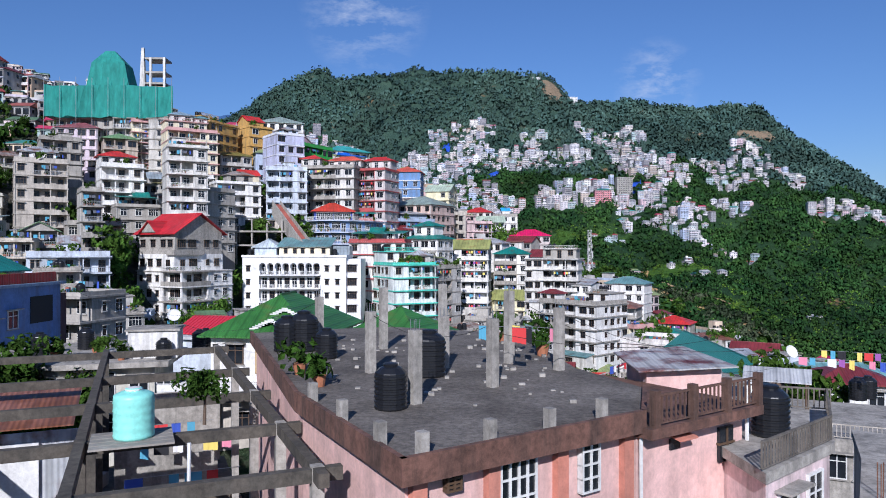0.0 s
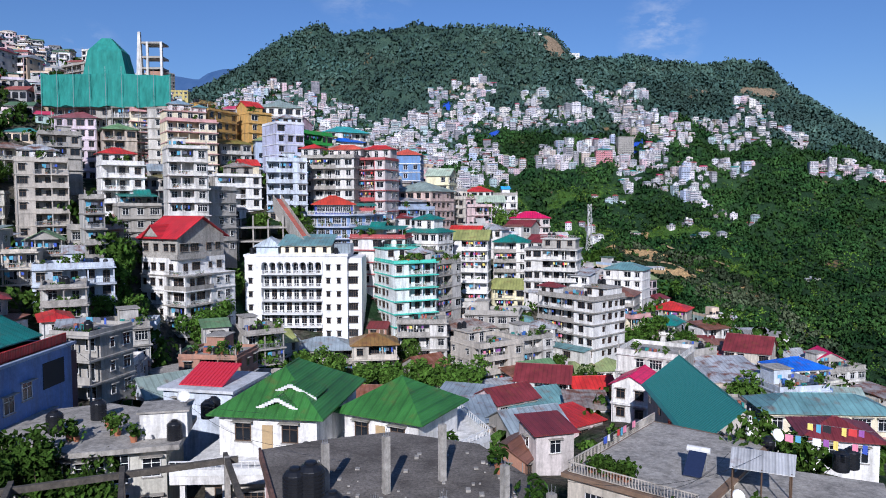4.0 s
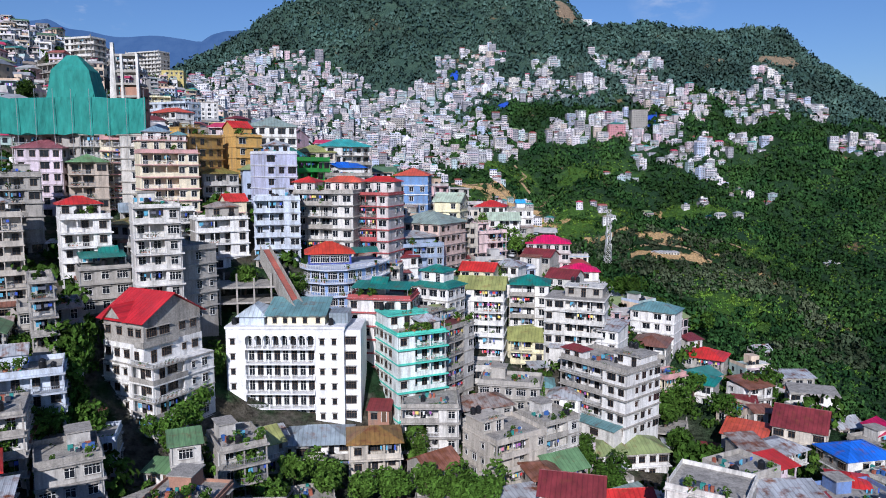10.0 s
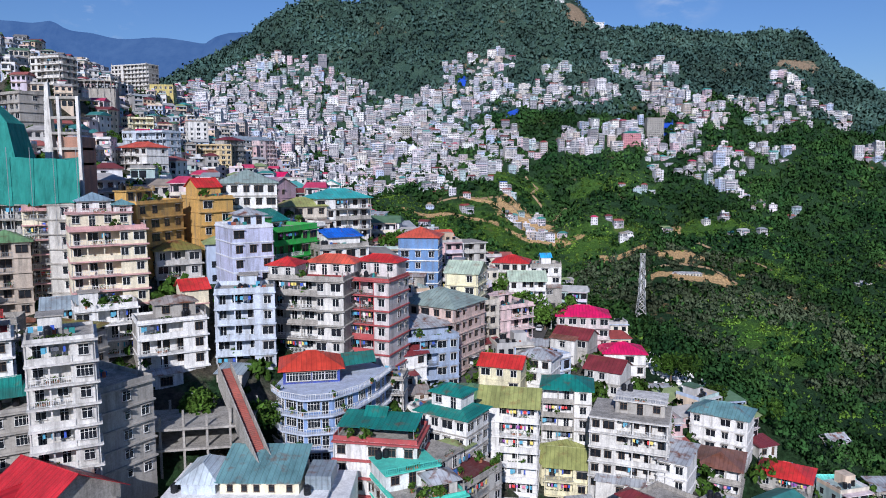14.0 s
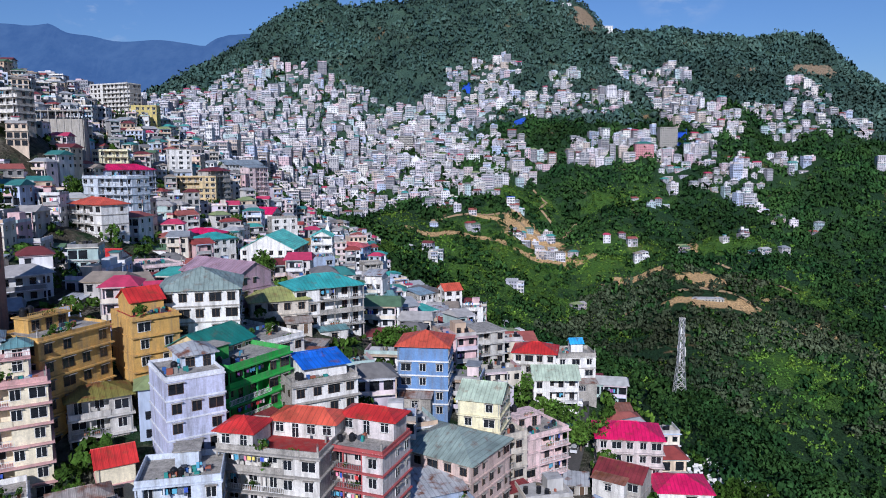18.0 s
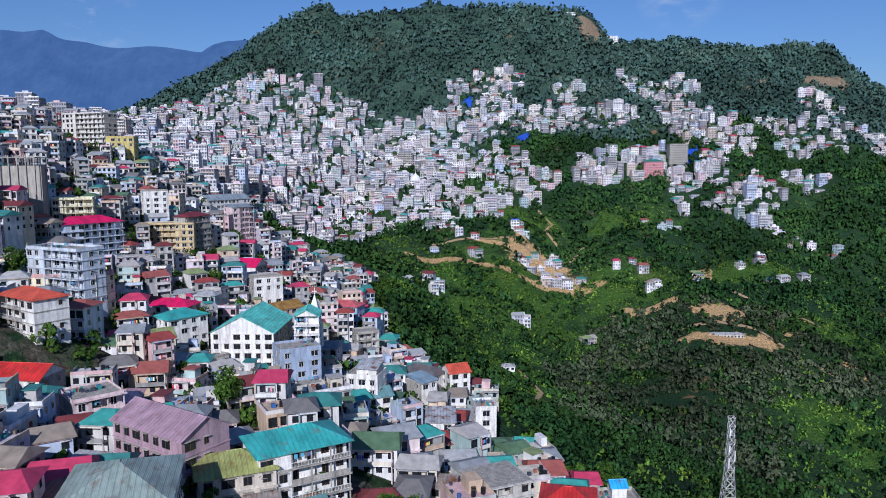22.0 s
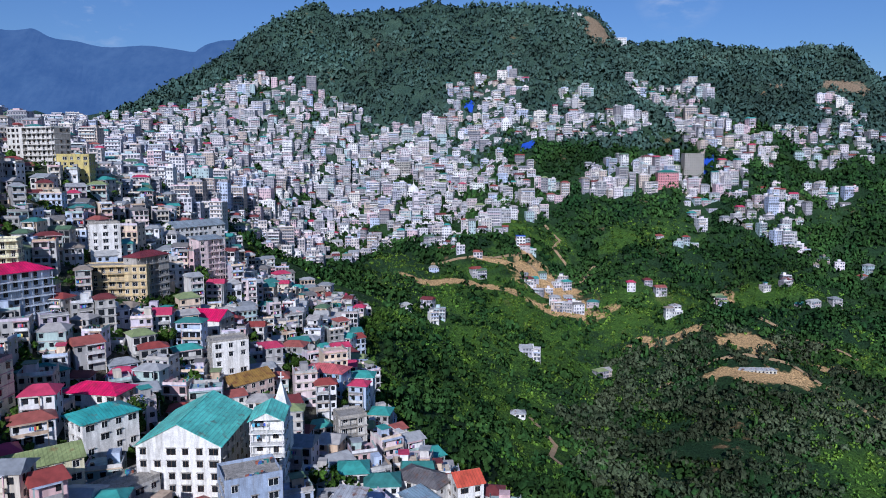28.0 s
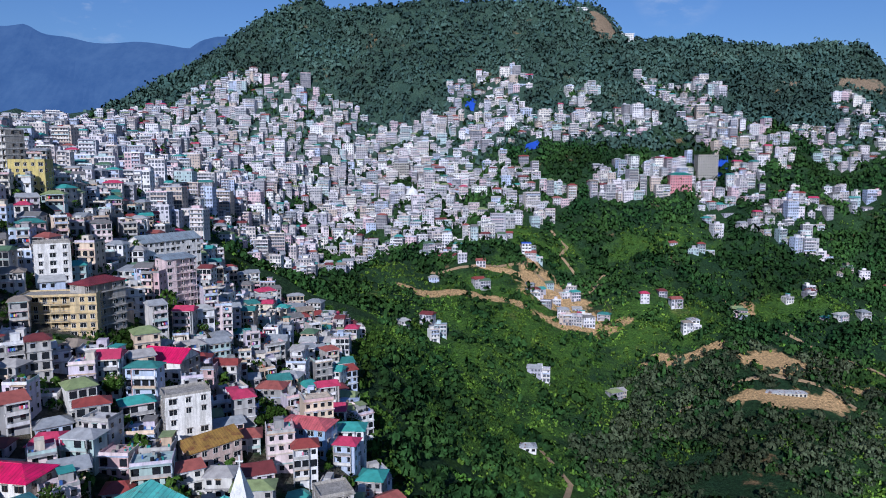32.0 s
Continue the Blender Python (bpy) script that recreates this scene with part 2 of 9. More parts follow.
def wall_mat(k):
    return paint("wall_" + k, WALL[k], 0.35 if k == "cream" else 0.6 if k == "white" else 0.7)


def roof_mat(k):
    if k == "concrete":
        return CONC
    return sheet("roof_" + k, ROOF[k], 0.75 if k in ("rust", "rustgrey") else (0.5 if k in ("tin", "brown", "moss", "brownmoss", "ochrebrown") else 0.26))


# ---- mesh tools ----
class Build:
    """Collects boxes and faces for one mesh."""

    def __init__(self):
        self.v, self.f, self.m = [], [], []

    def face(self, pts, m=0):
        n = len(self.v)
        self.v += [tuple(p) for p in pts]
        self.f.append(tuple(range(n, n + len(pts))))
        self.m.append(m)

    def solid(self, low, high, m=0):
        """A closed prism between two rings of points that run the same way round (counter-clockwise from above)."""
        n, k = len(self.v), len(low)
        self.v += [tuple(p) for p in low] + [tuple(p) for p in high]
        self.f.append(tuple(range(n + k - 1, n - 1, -1)))
        self.f.append(tuple(range(n + k, n + 2 * k)))
        for i in range(k):
            j = (i + 1) % k
            self.f.append((n + i, n + j, n + k + j, n + k + i))
        self.m += [m] * (k + 2)

    def box(self, x0, y0, z0, x1, y1, z1, m=0):
        self.solid([(x0, y0, z0), (x1, y0, z0), (x1, y1, z0), (x0, y1, z0)], [(x0, y0, z1), (x1, y0, z1), (x1, y1, z1), (x0, y1, z1)], m)

    def tube(self, a, b, r, k=6, m=0, r2=None):
        a, b = Vector(a), Vector(b)
        d = (b - a).normalized()
        s = d.orthogonal().normalized()
        t = d.cross(s)
        r2 = r if r2 is None else r2
        ring = [(math.cos(6.2832 * i / k), math.sin(6.2832 * i / k)) for i in range(k)]
        self.solid([a + (s * c + t * e) * r for c, e in ring], [b + (s * c + t * e) * r2 for c, e in ring], m)

    def lathe(self, prof, k=14, m=0):
        n = len(self.v)
        for r, z in prof:
            self.v += [(r * math.cos(6.2832 * i / k), r * math.sin(6.2832 * i / k), z) for i in range(k)]
        for j in range(len(prof) - 1):
            for i in range(k):
                a, b = n + j * k + i, n + j * k + (i + 1) % k
                self.f.append((a, b, b + k, a + k))
                self.m.append(m)
        self.f += [tuple(n + i for i in range(k - 1, -1, -1)), tuple(n + (len(prof) - 1) * k + i for i in range(k))]
        self.m += [m, m]

    def mesh(self, name, mats):
        me = bpy.data.meshes.new(name)
        me.from_pydata(self.v, [], self.f)
        for mt in mats:
            me.materials.append(mt)
        if len(mats) > 1:
            me.polygons.foreach_set("material_index", self.m)
        me.update()
        return me


def part(name, shape, mats, parent=None, label="", at=None):
    """Links one mesh as an object, under a thing or under a part."""
    me = shape.mesh(name, mats if isinstance(mats, (list, tuple)) else [mats]) if isinstance(shape, Build) else shape
    ob = new(name, me)
    if parent is not None:
        ob.parent = parent
    if at is not None:
        ob.matrix_local = at if parent is not None else at
    if label:
        ob["label"] = label
    return ob


def thing(name, m, label, category, group="", kind=""):
    ob = new(name)
    ob.matrix_world = m
    return tagged(ob, label, category, group, kind)


# ---- the lie of the land ----
XK = np.array([-600.0, -260, -120, -50, 20, 90, 200, 450, 900])
YK = np.array([0.0, 100, 180, 260, 380, 560, 750, 950, 1150])
CREST_X = [-900, -700, -478, -392, -358, -312, -267, -242, -227, -204, -165, -85, -45, 29, 86, 143, 212, 240, 263, 282, 326, 383, 429, 509, 590, 647, 670, 716, 774, 831, 900, 1050, 1300]
CREST_Z = [200, 235, 331, 375, 405, 430, 453, 461, 457, 441, 446, 454, 463, 455, 461, 455, 450, 434, 410, 396, 395, 403, 390, 384, 392, 389, 366, 332, 300, 262, 215, 130, 20]
SECTIONS = np.array([
    (245, 162, 109, 114, 78, 54, 5, -83, -160),
    (250, 176, 120, 79, 76, 60, -2, -89, -161),
    (270, 180, 117, 103, 72, 64, 2, -66, -149),
    (277, 200, 144, 132, 101, 71, 10, -66, -159),
    (262, 196, 133, 111, 94, 69, -14, -72, -134),
    (251, 207, 131, 98, 51, 24, 6, -30, -51),
    (239, 194, 113, 89, 66, 31, 48, 15, 40),
    (252, 185, 101, 118, 123, 102, 106, 98, 80),
    (260, 205, 185, 190, 205, 222, 240, 235, 130),
], float)


def slopes(k, v):
    h = np.diff(k)
    d = np.diff(v, axis=-1) / h
    m = np.empty_like(v)
    m[..., 1:-1] = (d[..., :-1] * h[1:] + d[..., 1:] * h[:-1]) / (h[1:] + h[:-1])
    m[..., 0], m[..., -1] = d[..., 0], d[..., -1]
    return m


def blend(k, x):
    i = np.clip(np.searchsorted(k, x) - 1, 0, len(k) - 2)
    h = k[i + 1] - k[i]
    t = np.clip((x - k[i]) / h, 0, 1)
    return i, (1 + 2 * t) * (1 - t) ** 2, t * (1 - t) ** 2 * h, t * t * (3 - 2 * t), t * t * (t - 1) * h


def hills(x, y):
    """Height of the natural hillside."""
    x, y = np.atleast_1d(np.asarray(x, float)), np.atleast_1d(np.asarray(y, float))
    cx, cy = np.clip(x, XK[0], XK[-1]), np.clip(y, YK[0], YK[-1])
    i, a, b, c, e = blend(XK, cx)
    mx = slopes(XK, SECTIONS)
    r = SECTIONS[:, i] * a + mx[:, i] * b + SECTIONS[:, i + 1] * c + mx[:, i + 1] * e
    my = slopes(YK, r.T).T
    j, a, b, c, e = blend(YK, cy)
    n = np.arange(len(x))
    z = r[j, n] * a + my[j, n] * b + r[j + 1, n] * c + my[j + 1, n] * e
    # the mountain's flank and crest
    up = np.clip((y - 1150) / 280, 0, 1)
    up = up * (0.55 + 0.45 * up) * (1.2 - 0.2 * up)
    crest = np.interp(x, CREST_X, CREST_Z) + 3 * np.sin(x * 0.05) * np.sin(x * 0.021)
    z = np.where(y > 1150, z * (1 - up) + crest * up - np.clip(y - 1430, 0, 400) * 0.45, z)
    far = np.clip((y - 500) / 400, 0, 1) * np.clip((1400 - y) / 150, 0, 1)
    rough = np.sin(x * 0.031 + 1.3 * np.sin(y * 0.017)) * np.sin(y * 0.027 + 1.1 * np.sin(x * 0.021)) + 0.5 * np.sin(x * 0.083 + y * 0.05) * np.sin(y * 0.071 - x * 0.03)
    gully = np.abs(np.sin(x * 0.022 + 0.6 * np.sin(y * 0.009)))
    z = z + rough * (0.8 + 6 * far) - (1 - gully) * 12 * far
    # behind the crest the land falls to a far valley
    drop = np.clip((y - 1650) / 700, 0, 1)
    z = z * (1 - drop) + drop * 120
    side = np.clip((x - 850) / 900, 0, 1)
    z = z * (1 - side) + side * (-180)
    return z


PLOTS = []


def plot(title, x, y, top, w, d, yaw, storeys, roof, wall, cover, style, low=0.0):
    """Notes a house: centre of its front, roof level, width, depth, turn, storeys, roof kind, colours."""
    PLOTS.append(dict(title=title, x=x, y=y, top=top, w=w, d=d, yaw=yaw, st=storeys, roof=roof, wall=wall, cover=cover, style=style, base=top - 3.0 * storeys - low))


plot("cream", -69.7, 202.5, 133.7, 13.8, 14, 31, 5, "terrace", "cream", "pink", "balc")
plot("creamleft", -85.0, 207.8, 137.2, 8.2, 12, 32, 5, "terrace", "cream", "pink", "balc")
plot("orangeleft", -65.3, 217.2, 138.2, 13.4, 9, 68, 4, "terrace", "ochre", "rust", "win")
plot("orangeright", -56.2, 226.2, 138.7, 8.2, 10, 44, 4, "penthouse", "ochre", "red", "win")
plot("school", -51.7, 234.8, 141.9, 14.2, 15, 15, 3, "hip", "white", "greygreen", "win")
plot("lavender", -43.1, 208.5, 133.7, 8.6, 11, 35, 6, "terrace", "lavender", "teal", "win")
plot("greenbuilding", -37.4, 223.1, 131.9, 14.1, 10, 60, 3, "terrace", "green", "concrete", "balc")
plot("tanhouse", -44.2, 229.3, 133.3, 11.5, 9, 68, 2, "gable", "tan", "tealgreen", "win")
plot("whiteflat", -37.3, 239.9, 131.2, 9.6, 18, 54, 2, "terrace", "white", "concrete", "win")
plot("oliveroof", -43.2, 260.4, 134.8, 12.6, 10, 23, 1, "hip", "beige", "olive", "win")
plot("tealgables", -33.0, 266.1, 136.8, 16.4, 11, 30, 3, "hip", "white", "teal", "balc")
plot("bluerf", -26.9, 225.1, 127.7, 12.0, 9, 31, 2, "shedroof", "white", "blue", "win")
plot("grayred", -31.8, 204.4, 123.6, 16.1, 12, -12, 5, "terrace", "whitegrey", "red", "balc")
plot("maroonwhite", -19.7, 206.3, 123.2, 9.7, 10, -20, 5, "terrace", "maroonwhite", "concrete", "balc")
plot("maroonlow", -11.6, 212.7, 106.1, 8.7, 8, 32, 2, "gable", "white", "maroon", "win")
plot("bluegray", -7.1, 215.8, 108.7, 13.6, 11, 24, 4, "shedroof", "bluegrey", "tin", "balc")
plot("pinkbig", -8.6, 225.8, 114.2, 15.8, 14, -32, 4, "hip", "pinkbeige", "greygreen", "win")
plot("roundwhite", 6.1, 239.2, 111.9, 8.3, 10, 32, 5, "terrace", "beige", "concrete", "balc")
plot("pinkwhite", 14.5, 248.0, 109.3, 11.4, 10, 32, 4, "terrace", "pink", "concrete", "balc")
plot("magentahouse", 33.6, 256.2, 105.0, 14.1, 10, -7, 3, "hip", "pinkgrey", "magenta", "win")
plot("maroontin", 27.8, 242.5, 102.6, 9.4, 7, -32, 1, "gable", "grey", "maroon", "win")
plot("magentatwo", 43.0, 247.4, 97.0, 11.2, 9, -4, 3, "hip", "white", "magenta", "win")
plot("maroonhip", 33.4, 229.7, 97.8, 8.8, 8, -32, 2, "gable", "whitegrey", "maroon", "win")
plot("redyellow", 8.3, 220.5, 101.3, 9.7, 7, -18, 2, "gable", "paleyellow", "red", "win")
plot("greytin", 16.5, 225.1, 102.0, 8.4, 7, -26, 2, "hip", "white", "tin", "win")
plot("tealsmall", 22.1, 212.1, 98.7, 10.5, 9, -10, 4, "hip", "white", "tealgreen", "balc")
plot("greenroofa", 0.4, 202.0, 100.3, 7.5, 8, -16, 2, "hip", "white", "green", "win")
plot("olivegable", 8.3, 197.0, 100.3, 11.5, 9, -10, 5, "gable", "white", "olive", "balc")
plot("tealtent", -15.0, 174.9, 101.9, 14.0, 9, -9, 4, "canopy", "whitered", "tealgreen", "win")
plot("tealmulti", -4.4, 185.3, 102.8, 10.3, 8, -31, 3, "hip", "white", "tealgreen", "win")
plot("greytower", 2.7, 176.4, 95.5, 11.0, 12, 53, 7, "garden", "lightgrey", "maroon", "balc")
plot("unfinished", 31.6, 197.5, 97.5, 14.7, 11, -20, 3, "frame", "whitegrey", "concrete", "balc")
plot("tealhip", 58.8, 222.7, 89.3, 12.6, 9, -32, 2, "hip", "white", "tealgrey", "win")
plot("brownhip", 54.0, 209.1, 82.8, 8.8, 11, -26, 3, "hip", "white", "brown", "balc")
plot("maroonolive", 20.8, 202.1, 85.8, 9.0, 9, -11, 3, "gable", "paleyellow", "olive", "balc")
plot("concreteflat", 32.3, 177.2, 86.6, 18.1, 13, -49, 3, "terrace", "white", "concrete", "balc")
plot("redhip", 71.3, 216.2, 77.4, 10.7, 9, -32, 2, "hip", "grey", "red", "balc")
plot("greenhip", 62.2, 197.4, 76.2, 9.8, 8, -32, 1, "hip", "white", "tealgreen", "win")
plot("tealrect", 90.8, 231.1, 67.0, 14.2, 9, 1, 2, "gable", "white", "aqua", "win")
plot("smallwhite", 110.2, 262.7, 66.9, 6.0, 6, 13, 1, "gable", "white", "tin", "win")
plot("tinshed", 107.0, 232.1, 66.8, 9.5, 6, 1, 1, "shed", "grey", "tin", "win")
plot("whiteframe", 95.2, 201.2, 72.0, 11.6, 9, -19, 3, "frame", "white", "concrete", "win")
plot("maroonbig", 77.1, 173.2, 73.4, 10.6, 12, -32, 1, "gable", "beige", "maroon", "win")
plot("redshed", 66.0, 175.6, 70.6, 9.0, 8, -32, 2, "shed", "grey", "redorange", "win")
plot("olivewhite", 39.2, 168.3, 69.8, 17.3, 9, 9, 2, "hip", "white", "olivegreen", "win")
plot("skeletonroof", 49.6, 182.2, 68.9, 12.5, 10, -17, 1, "frame", "concrete", "concrete", "frame")
plot("boxone", -3.5, 157.9, 83.4, 11.3, 11, 1, 4, "terrace", "whitegrey", "concrete", "balc")
plot("boxtwo", 14.1, 152.6, 79.3, 12.3, 11, 33, 4, "terrace", "beigegrey", "concrete", "balc")
plot("boxthree", 23.5, 162.5, 79.0, 9.1, 9, 33, 5, "terrace", "whitegrey", "concrete", "balc")
plot("greytinhip", 8.3, 166.2, 80.6, 12.0, 8, 21, 2, "hip", "lightgrey", "rustgrey", "balc")
plot("greyback", 13.5, 174.6, 82.7, 13.5, 8, -12, 2, "terrace", "grey", "concrete", "win")
plot("tinhip", 26.2, 177.1, 78.9, 7.0, 7, -15, 2, "hip", "white", "tin", "win")
plot("oliveyellow", 22.5, 207.7, 85.5, 13.9, 8, 23, 3, "gable", "paleyellow", "olive", "balc")
plot("greenwhite", -5.3, 165.9, 96.5, 11.0, 12.5, 26, 6, "garden", "mintwhite", "concrete", "greenbalc")
plot("greyshed", -24.8, 151.3, 78.6, 13.2, 9, 6, 2, "hip", "white", "bluegrey", "balc")
plot("brownroof", -13.3, 147.3, 80.5, 9.4, 8, 8, 2, "hip", "beige", "brownmoss", "balc")
plot("whiteleft", -75.0, 169.5, 119.7, 9.5, 10, 32, 4, "terrace", "white", "red", "balc")
plot("greentent", -69.2, 164.6, 110.0, 9.6, 9, 32, 3, "canopy", "grey", "tealgreen", "win")
plot("lowerleft", -60.6, 167.5, 113.7, 17.0, 9, -32, 5, "terrace", "grey", "concrete", "balc")
plot("mossshack", -72.3, 184.1, 117.0, 12.3, 7, -18, 1, "shed", "grey", "moss", "win")
plot("blocka", -66.6, 193.9, 119.7, 10.8, 8, 32, 4, "garden", "white", "concrete", "balc")
plot("blockb", -53.7, 192.2, 117.9, 12.1, 8, 31, 3, "terrace", "white", "concrete", "balc")
plot("greyblock", -41.9, 197.4, 122.2, 11.1, 9, 14, 4, "terrace", "bluewhite", "concrete", "balc")
plot("oliveshack", -60.6, 214.4, 128.3, 9.2, 7, 32, 2, "hip", "lightgrey", "moss", "balc")
plot("redgable", -54.1, 205.3, 121.5, 5.1, 6, 32, 1, "gable", "cream", "red", "win")
plot("greenroofleft", -89.5, 200.9, 131.3, 8.9, 9, 29, 5, "hip", "brownwhite", "green", "balc")
plot("lilac", -103.1, 203.2, 134.8, 11.2, 10, 8, 5, "hip", "lilac", "maroonpink", "win")
plot("greyfarleft", -96.5, 182.4, 128.1, 9.7, 10, 32, 5, "terrace", "grey", "concrete", "balc")
plot("bluebalcony", -65.8, 127.1, 98.8, 13.3, 9, 26, 4, "terrace", "bluewhite", "tin", "balc")
plot("brickframe", -39.1, 117.7, 81.5, 11.1, 11, 52, 2, "frame", "brick", "concrete", "balc")
plot("greynarrow", -32.7, 132.0, 85.9, 7.5, 9, 32, 4, "terrace", "lightgrey", "concrete", "balc")
plot("greyleftlow", -53.3, 118.2, 89.3, 8.6, 9, 31, 2, "terrace", "lightgrey", "concrete", "win")
plot("leftgrey", -91.9, 165.1, 120.3, 10.9, 10, 32, 7, "terrace", "beigegrey", "concrete", "balc")
plot("leftdark", -70.9, 147.3, 105.2, 10.1, 9, 32, 4, "garden", "grey", "concrete", "balc")
plot("whitesmall", -55.5, 158.0, 122.8, 8.5, 9, 28, 5, "terrace", "whitegrey", "concrete", "balc")
plot("churchhall", -73.8, 365.8, 133.2, 20.0, 24, -1, 5, "gablefront", "white", "aqua", "win")
plot("churchtower", -54.6, 371.4, 137.2, 7.8, 10, 6, 6, "gablefront", "white", "aqua", "balc")
plot("greychurch", -52.5, 352.8, 131.2, 12.3, 10, 27, 4, "terrace", "bluegrey", "greygreen", "win")
plot("redblue", -57.5, 459.0, 122.8, 15.7, 9, -15, 2, "hip", "skyblue", "redpink", "win")
plot("yellowbrown", -76.2, 437.2, 126.2, 16.5, 9, 49, 2, "gable", "pinkbeige", "ochrebrown", "win")
plot("magentalong", -107.0, 476.6, 138.1, 15.1, 12, -11, 2, "gable", "white", "magenta", "win")
plot("whitefour", -85.3, 443.2, 138.3, 12.3, 8, 31, 5, "terrace", "white", "concrete", "win")
plot("tealgreen", -126.6, 406.5, 138.1, 11.3, 9, 53, 2, "hip", "grey", "tealgreen", "win")
plot("magentaleft", -109.4, 394.7, 135.9, 16.8, 9, -9, 2, "hip", "white", "magenta", "win")
plot("tealrow", -94.9, 377.6, 135.7, 14.2, 10, 52, 3, "hip", "white", "teal", "win")
plot("greenlong", -98.3, 352.8, 134.1, 16.8, 8, 38, 2, "gable", "paleyellow", "olivegreen", "win")
plot("pinkgable", -82.6, 303.7, 132.1, 5.8, 9, 14, 2, "hip", "pink", "pinkroof", "win")
plot("greyroofs", -81.4, 358.2, 126.4, 14.4, 9, 59, 3, "terrace", "lightgrey", "concrete", "win")
plot("whitearch", -50.6, 345.8, 121.9, 14.0, 9, 33, 2, "terrace", "creamgrey", "concrete", "win")
plot("creamfour", -132.1, 368.7, 150.4, 24.1, 11, -3, 4, "terrace", "cream", "concrete", "balc")
plot("magentablue", -158.4, 443.1, 161.5, 26.7, 12, 56, 5, "hip", "skywhite", "magenta", "balc")
plot("tanlong", -146.0, 489.3, 157.1, 24.6, 10, 11, 4, "terrace", "tan", "concrete", "balc")
plot("maroontower", -133.6, 499.3, 160.2, 15.7, 9, 68, 5, "hip", "grey", "maroon", "balc")
plot("pinkblue", -126.7, 550.3, 161.5, 13.9, 9, 49, 6, "shed", "pinkwhite", "bluegrey", "balc")
plot("tealchurch", -151.2, 604.4, 163.3, 34.0, 12, 58, 3, "gable", "white", "bluegrey", "win")
plot("whitetower", -161.9, 516.2, 171.9, 12.3, 9, 32, 6, "terrace", "white", "concrete", "win")
plot("creamleftfar", -174.6, 457.8, 170.7, 16.2, 10, 20, 4, "terrace", "creamyellow", "concrete", "balc")
plot("concreteframe", -191.2, 438.4, 188.9, 23.5, 12, 8, 8, "frame", "grey", "concrete", "frame")
plot("bluecirc", -238.9, 594.0, 217.5, 33.5, 12, -21, 6, "terrace", "whitegrey", "blue", "balc")
plot("yellowflat", -214.8, 591.2, 202.4, 17.6, 10, 8, 3, "terrace", "yellow", "concrete", "win")
plot("redgableleft", -106.2, 300.8, 138.4, 13.8, 9, -6, 2, "gable", "white", "red", "win")
plot("purplehouse", -61.1, 266.9, 139.9, 19.4, 10, -32, 3, "gable", "mauve", "mauveroof", "win")
plot("pinkcluster", -80.1, 288.4, 138.4, 10.0, 10, 43, 3, "terrace", "pinkwhite", "concrete", "balc")
plot("blueroofwhite", 27.5, 290.5, 113.8, 10.8, 8, 5, 3, "terrace", "white", "bright", "win")
plot("greenwhitehouse", 20.9, 280.0, 110.9, 11.3, 9, 0, 3, "gable", "white", "palegreen", "balc")
plot("redroofright", 16.3, 288.9, 115.2, 11.1, 9, -11, 2, "hip", "whitegrey", "red", "win")
plot("greyterrace", 3.1, 283.4, 122.2, 11.5, 10, 25, 3, "frame", "lightgrey", "concrete", "balc")
plot("yellowgreen", -0.1, 238.8, 119.7, 8.3, 9, -17, 2, "gable", "paleyellow", "palegreen", "win")
plot("marooncluster", -20.1, 391.2, 112.6, 14.6, 9, -32, 2, "hip", "whitered", "darkgrey", "win")
plot("whitebig", -34.3, 351.0, 123.3, 9.6, 9, -12, 4, "shedroof", "white", "tin", "win")
plot("bluetin", -15.2, 374.3, 114.8, 6.8, 8, 43, 3, "shed", "white", "bluetin", "win")
plot("redtin", -4.9, 387.3, 114.0, 7.4, 8, 21, 3, "gable", "white", "redorange", "win")
plot("tinlow", -10.9, 338.0, 114.5, 7.9, 9, 1, 3, "shed", "white", "tin", "win")
plot("tinright", 2.4, 352.4, 113.4, 6.3, 8, 7, 4, "terrace", "white", "tin", "win")
plot("greentall", -40.7, 421.8, 119.6, 8.7, 8, 25, 5, "terrace", "lightgrey", "greygreen", "balc")
plot("bluegable", -28.9, 349.9, 117.9, 8.2, 7, 28, 2, "gable", "white", "tealgrey", "win")
plot("bluetower", -11.3, 249.5, 127.4, 10.5, 10, -6, 5, "hip", "towerblue", "redorange", "win")
plot("redpattern", 20.6, 136.7, 75.3, 10.6, 9, -14, 3, "gable", "white", "maroon", "balc")
plot("rustlow", -13.2, 129.6, 73.3, 14.6, 8, -3, 1, "gable", "grey", "rust", "win")
plot("greylow", 3.9, 120.6, 75.7, 9.3, 8, -17, 1, "shed", "grey", "bluegrey", "win")
plot("greytinlow", 4.5, 100.5, 78.4, 9.0, 9, 7, 1, "shed", "grey", "bluegrey", "win")
plot("rustsmall", 12.1, 105.2, 76.0, 4.8, 7, 29, 1, "gable", "grey", "rust", "win")
plot("redcabin", 13.2, 76.6, 84.7, 4.6, 5, 16, 1, "shed", "maroonwhite", "maroon", "win")
plot("pinkrust", 14.1, 120.4, 76.1, 8.9, 7, 32, 2, "gable", "pinkwhite", "maroon", "win")
plot("orangelow", 7.7, 76.8, 82.0, 4.6, 7, -30, 1, "gable", "brick", "brown", "win")
plot("tinwhite", 39.4, 194.5, 90.4, 5.6, 8, -32, 1, "shed", "white", "tin", "win")
plot("greendark", -67.5, 139.0, 111.5, 3.7, 9, 32, 3, "terrace", "lightgrey", "concrete", "balc")
plot("leftmid", -62.2, 116.5, 96.5, 6.9, 9, 25, 3, "terrace", "whitegrey", "concrete", "balc")
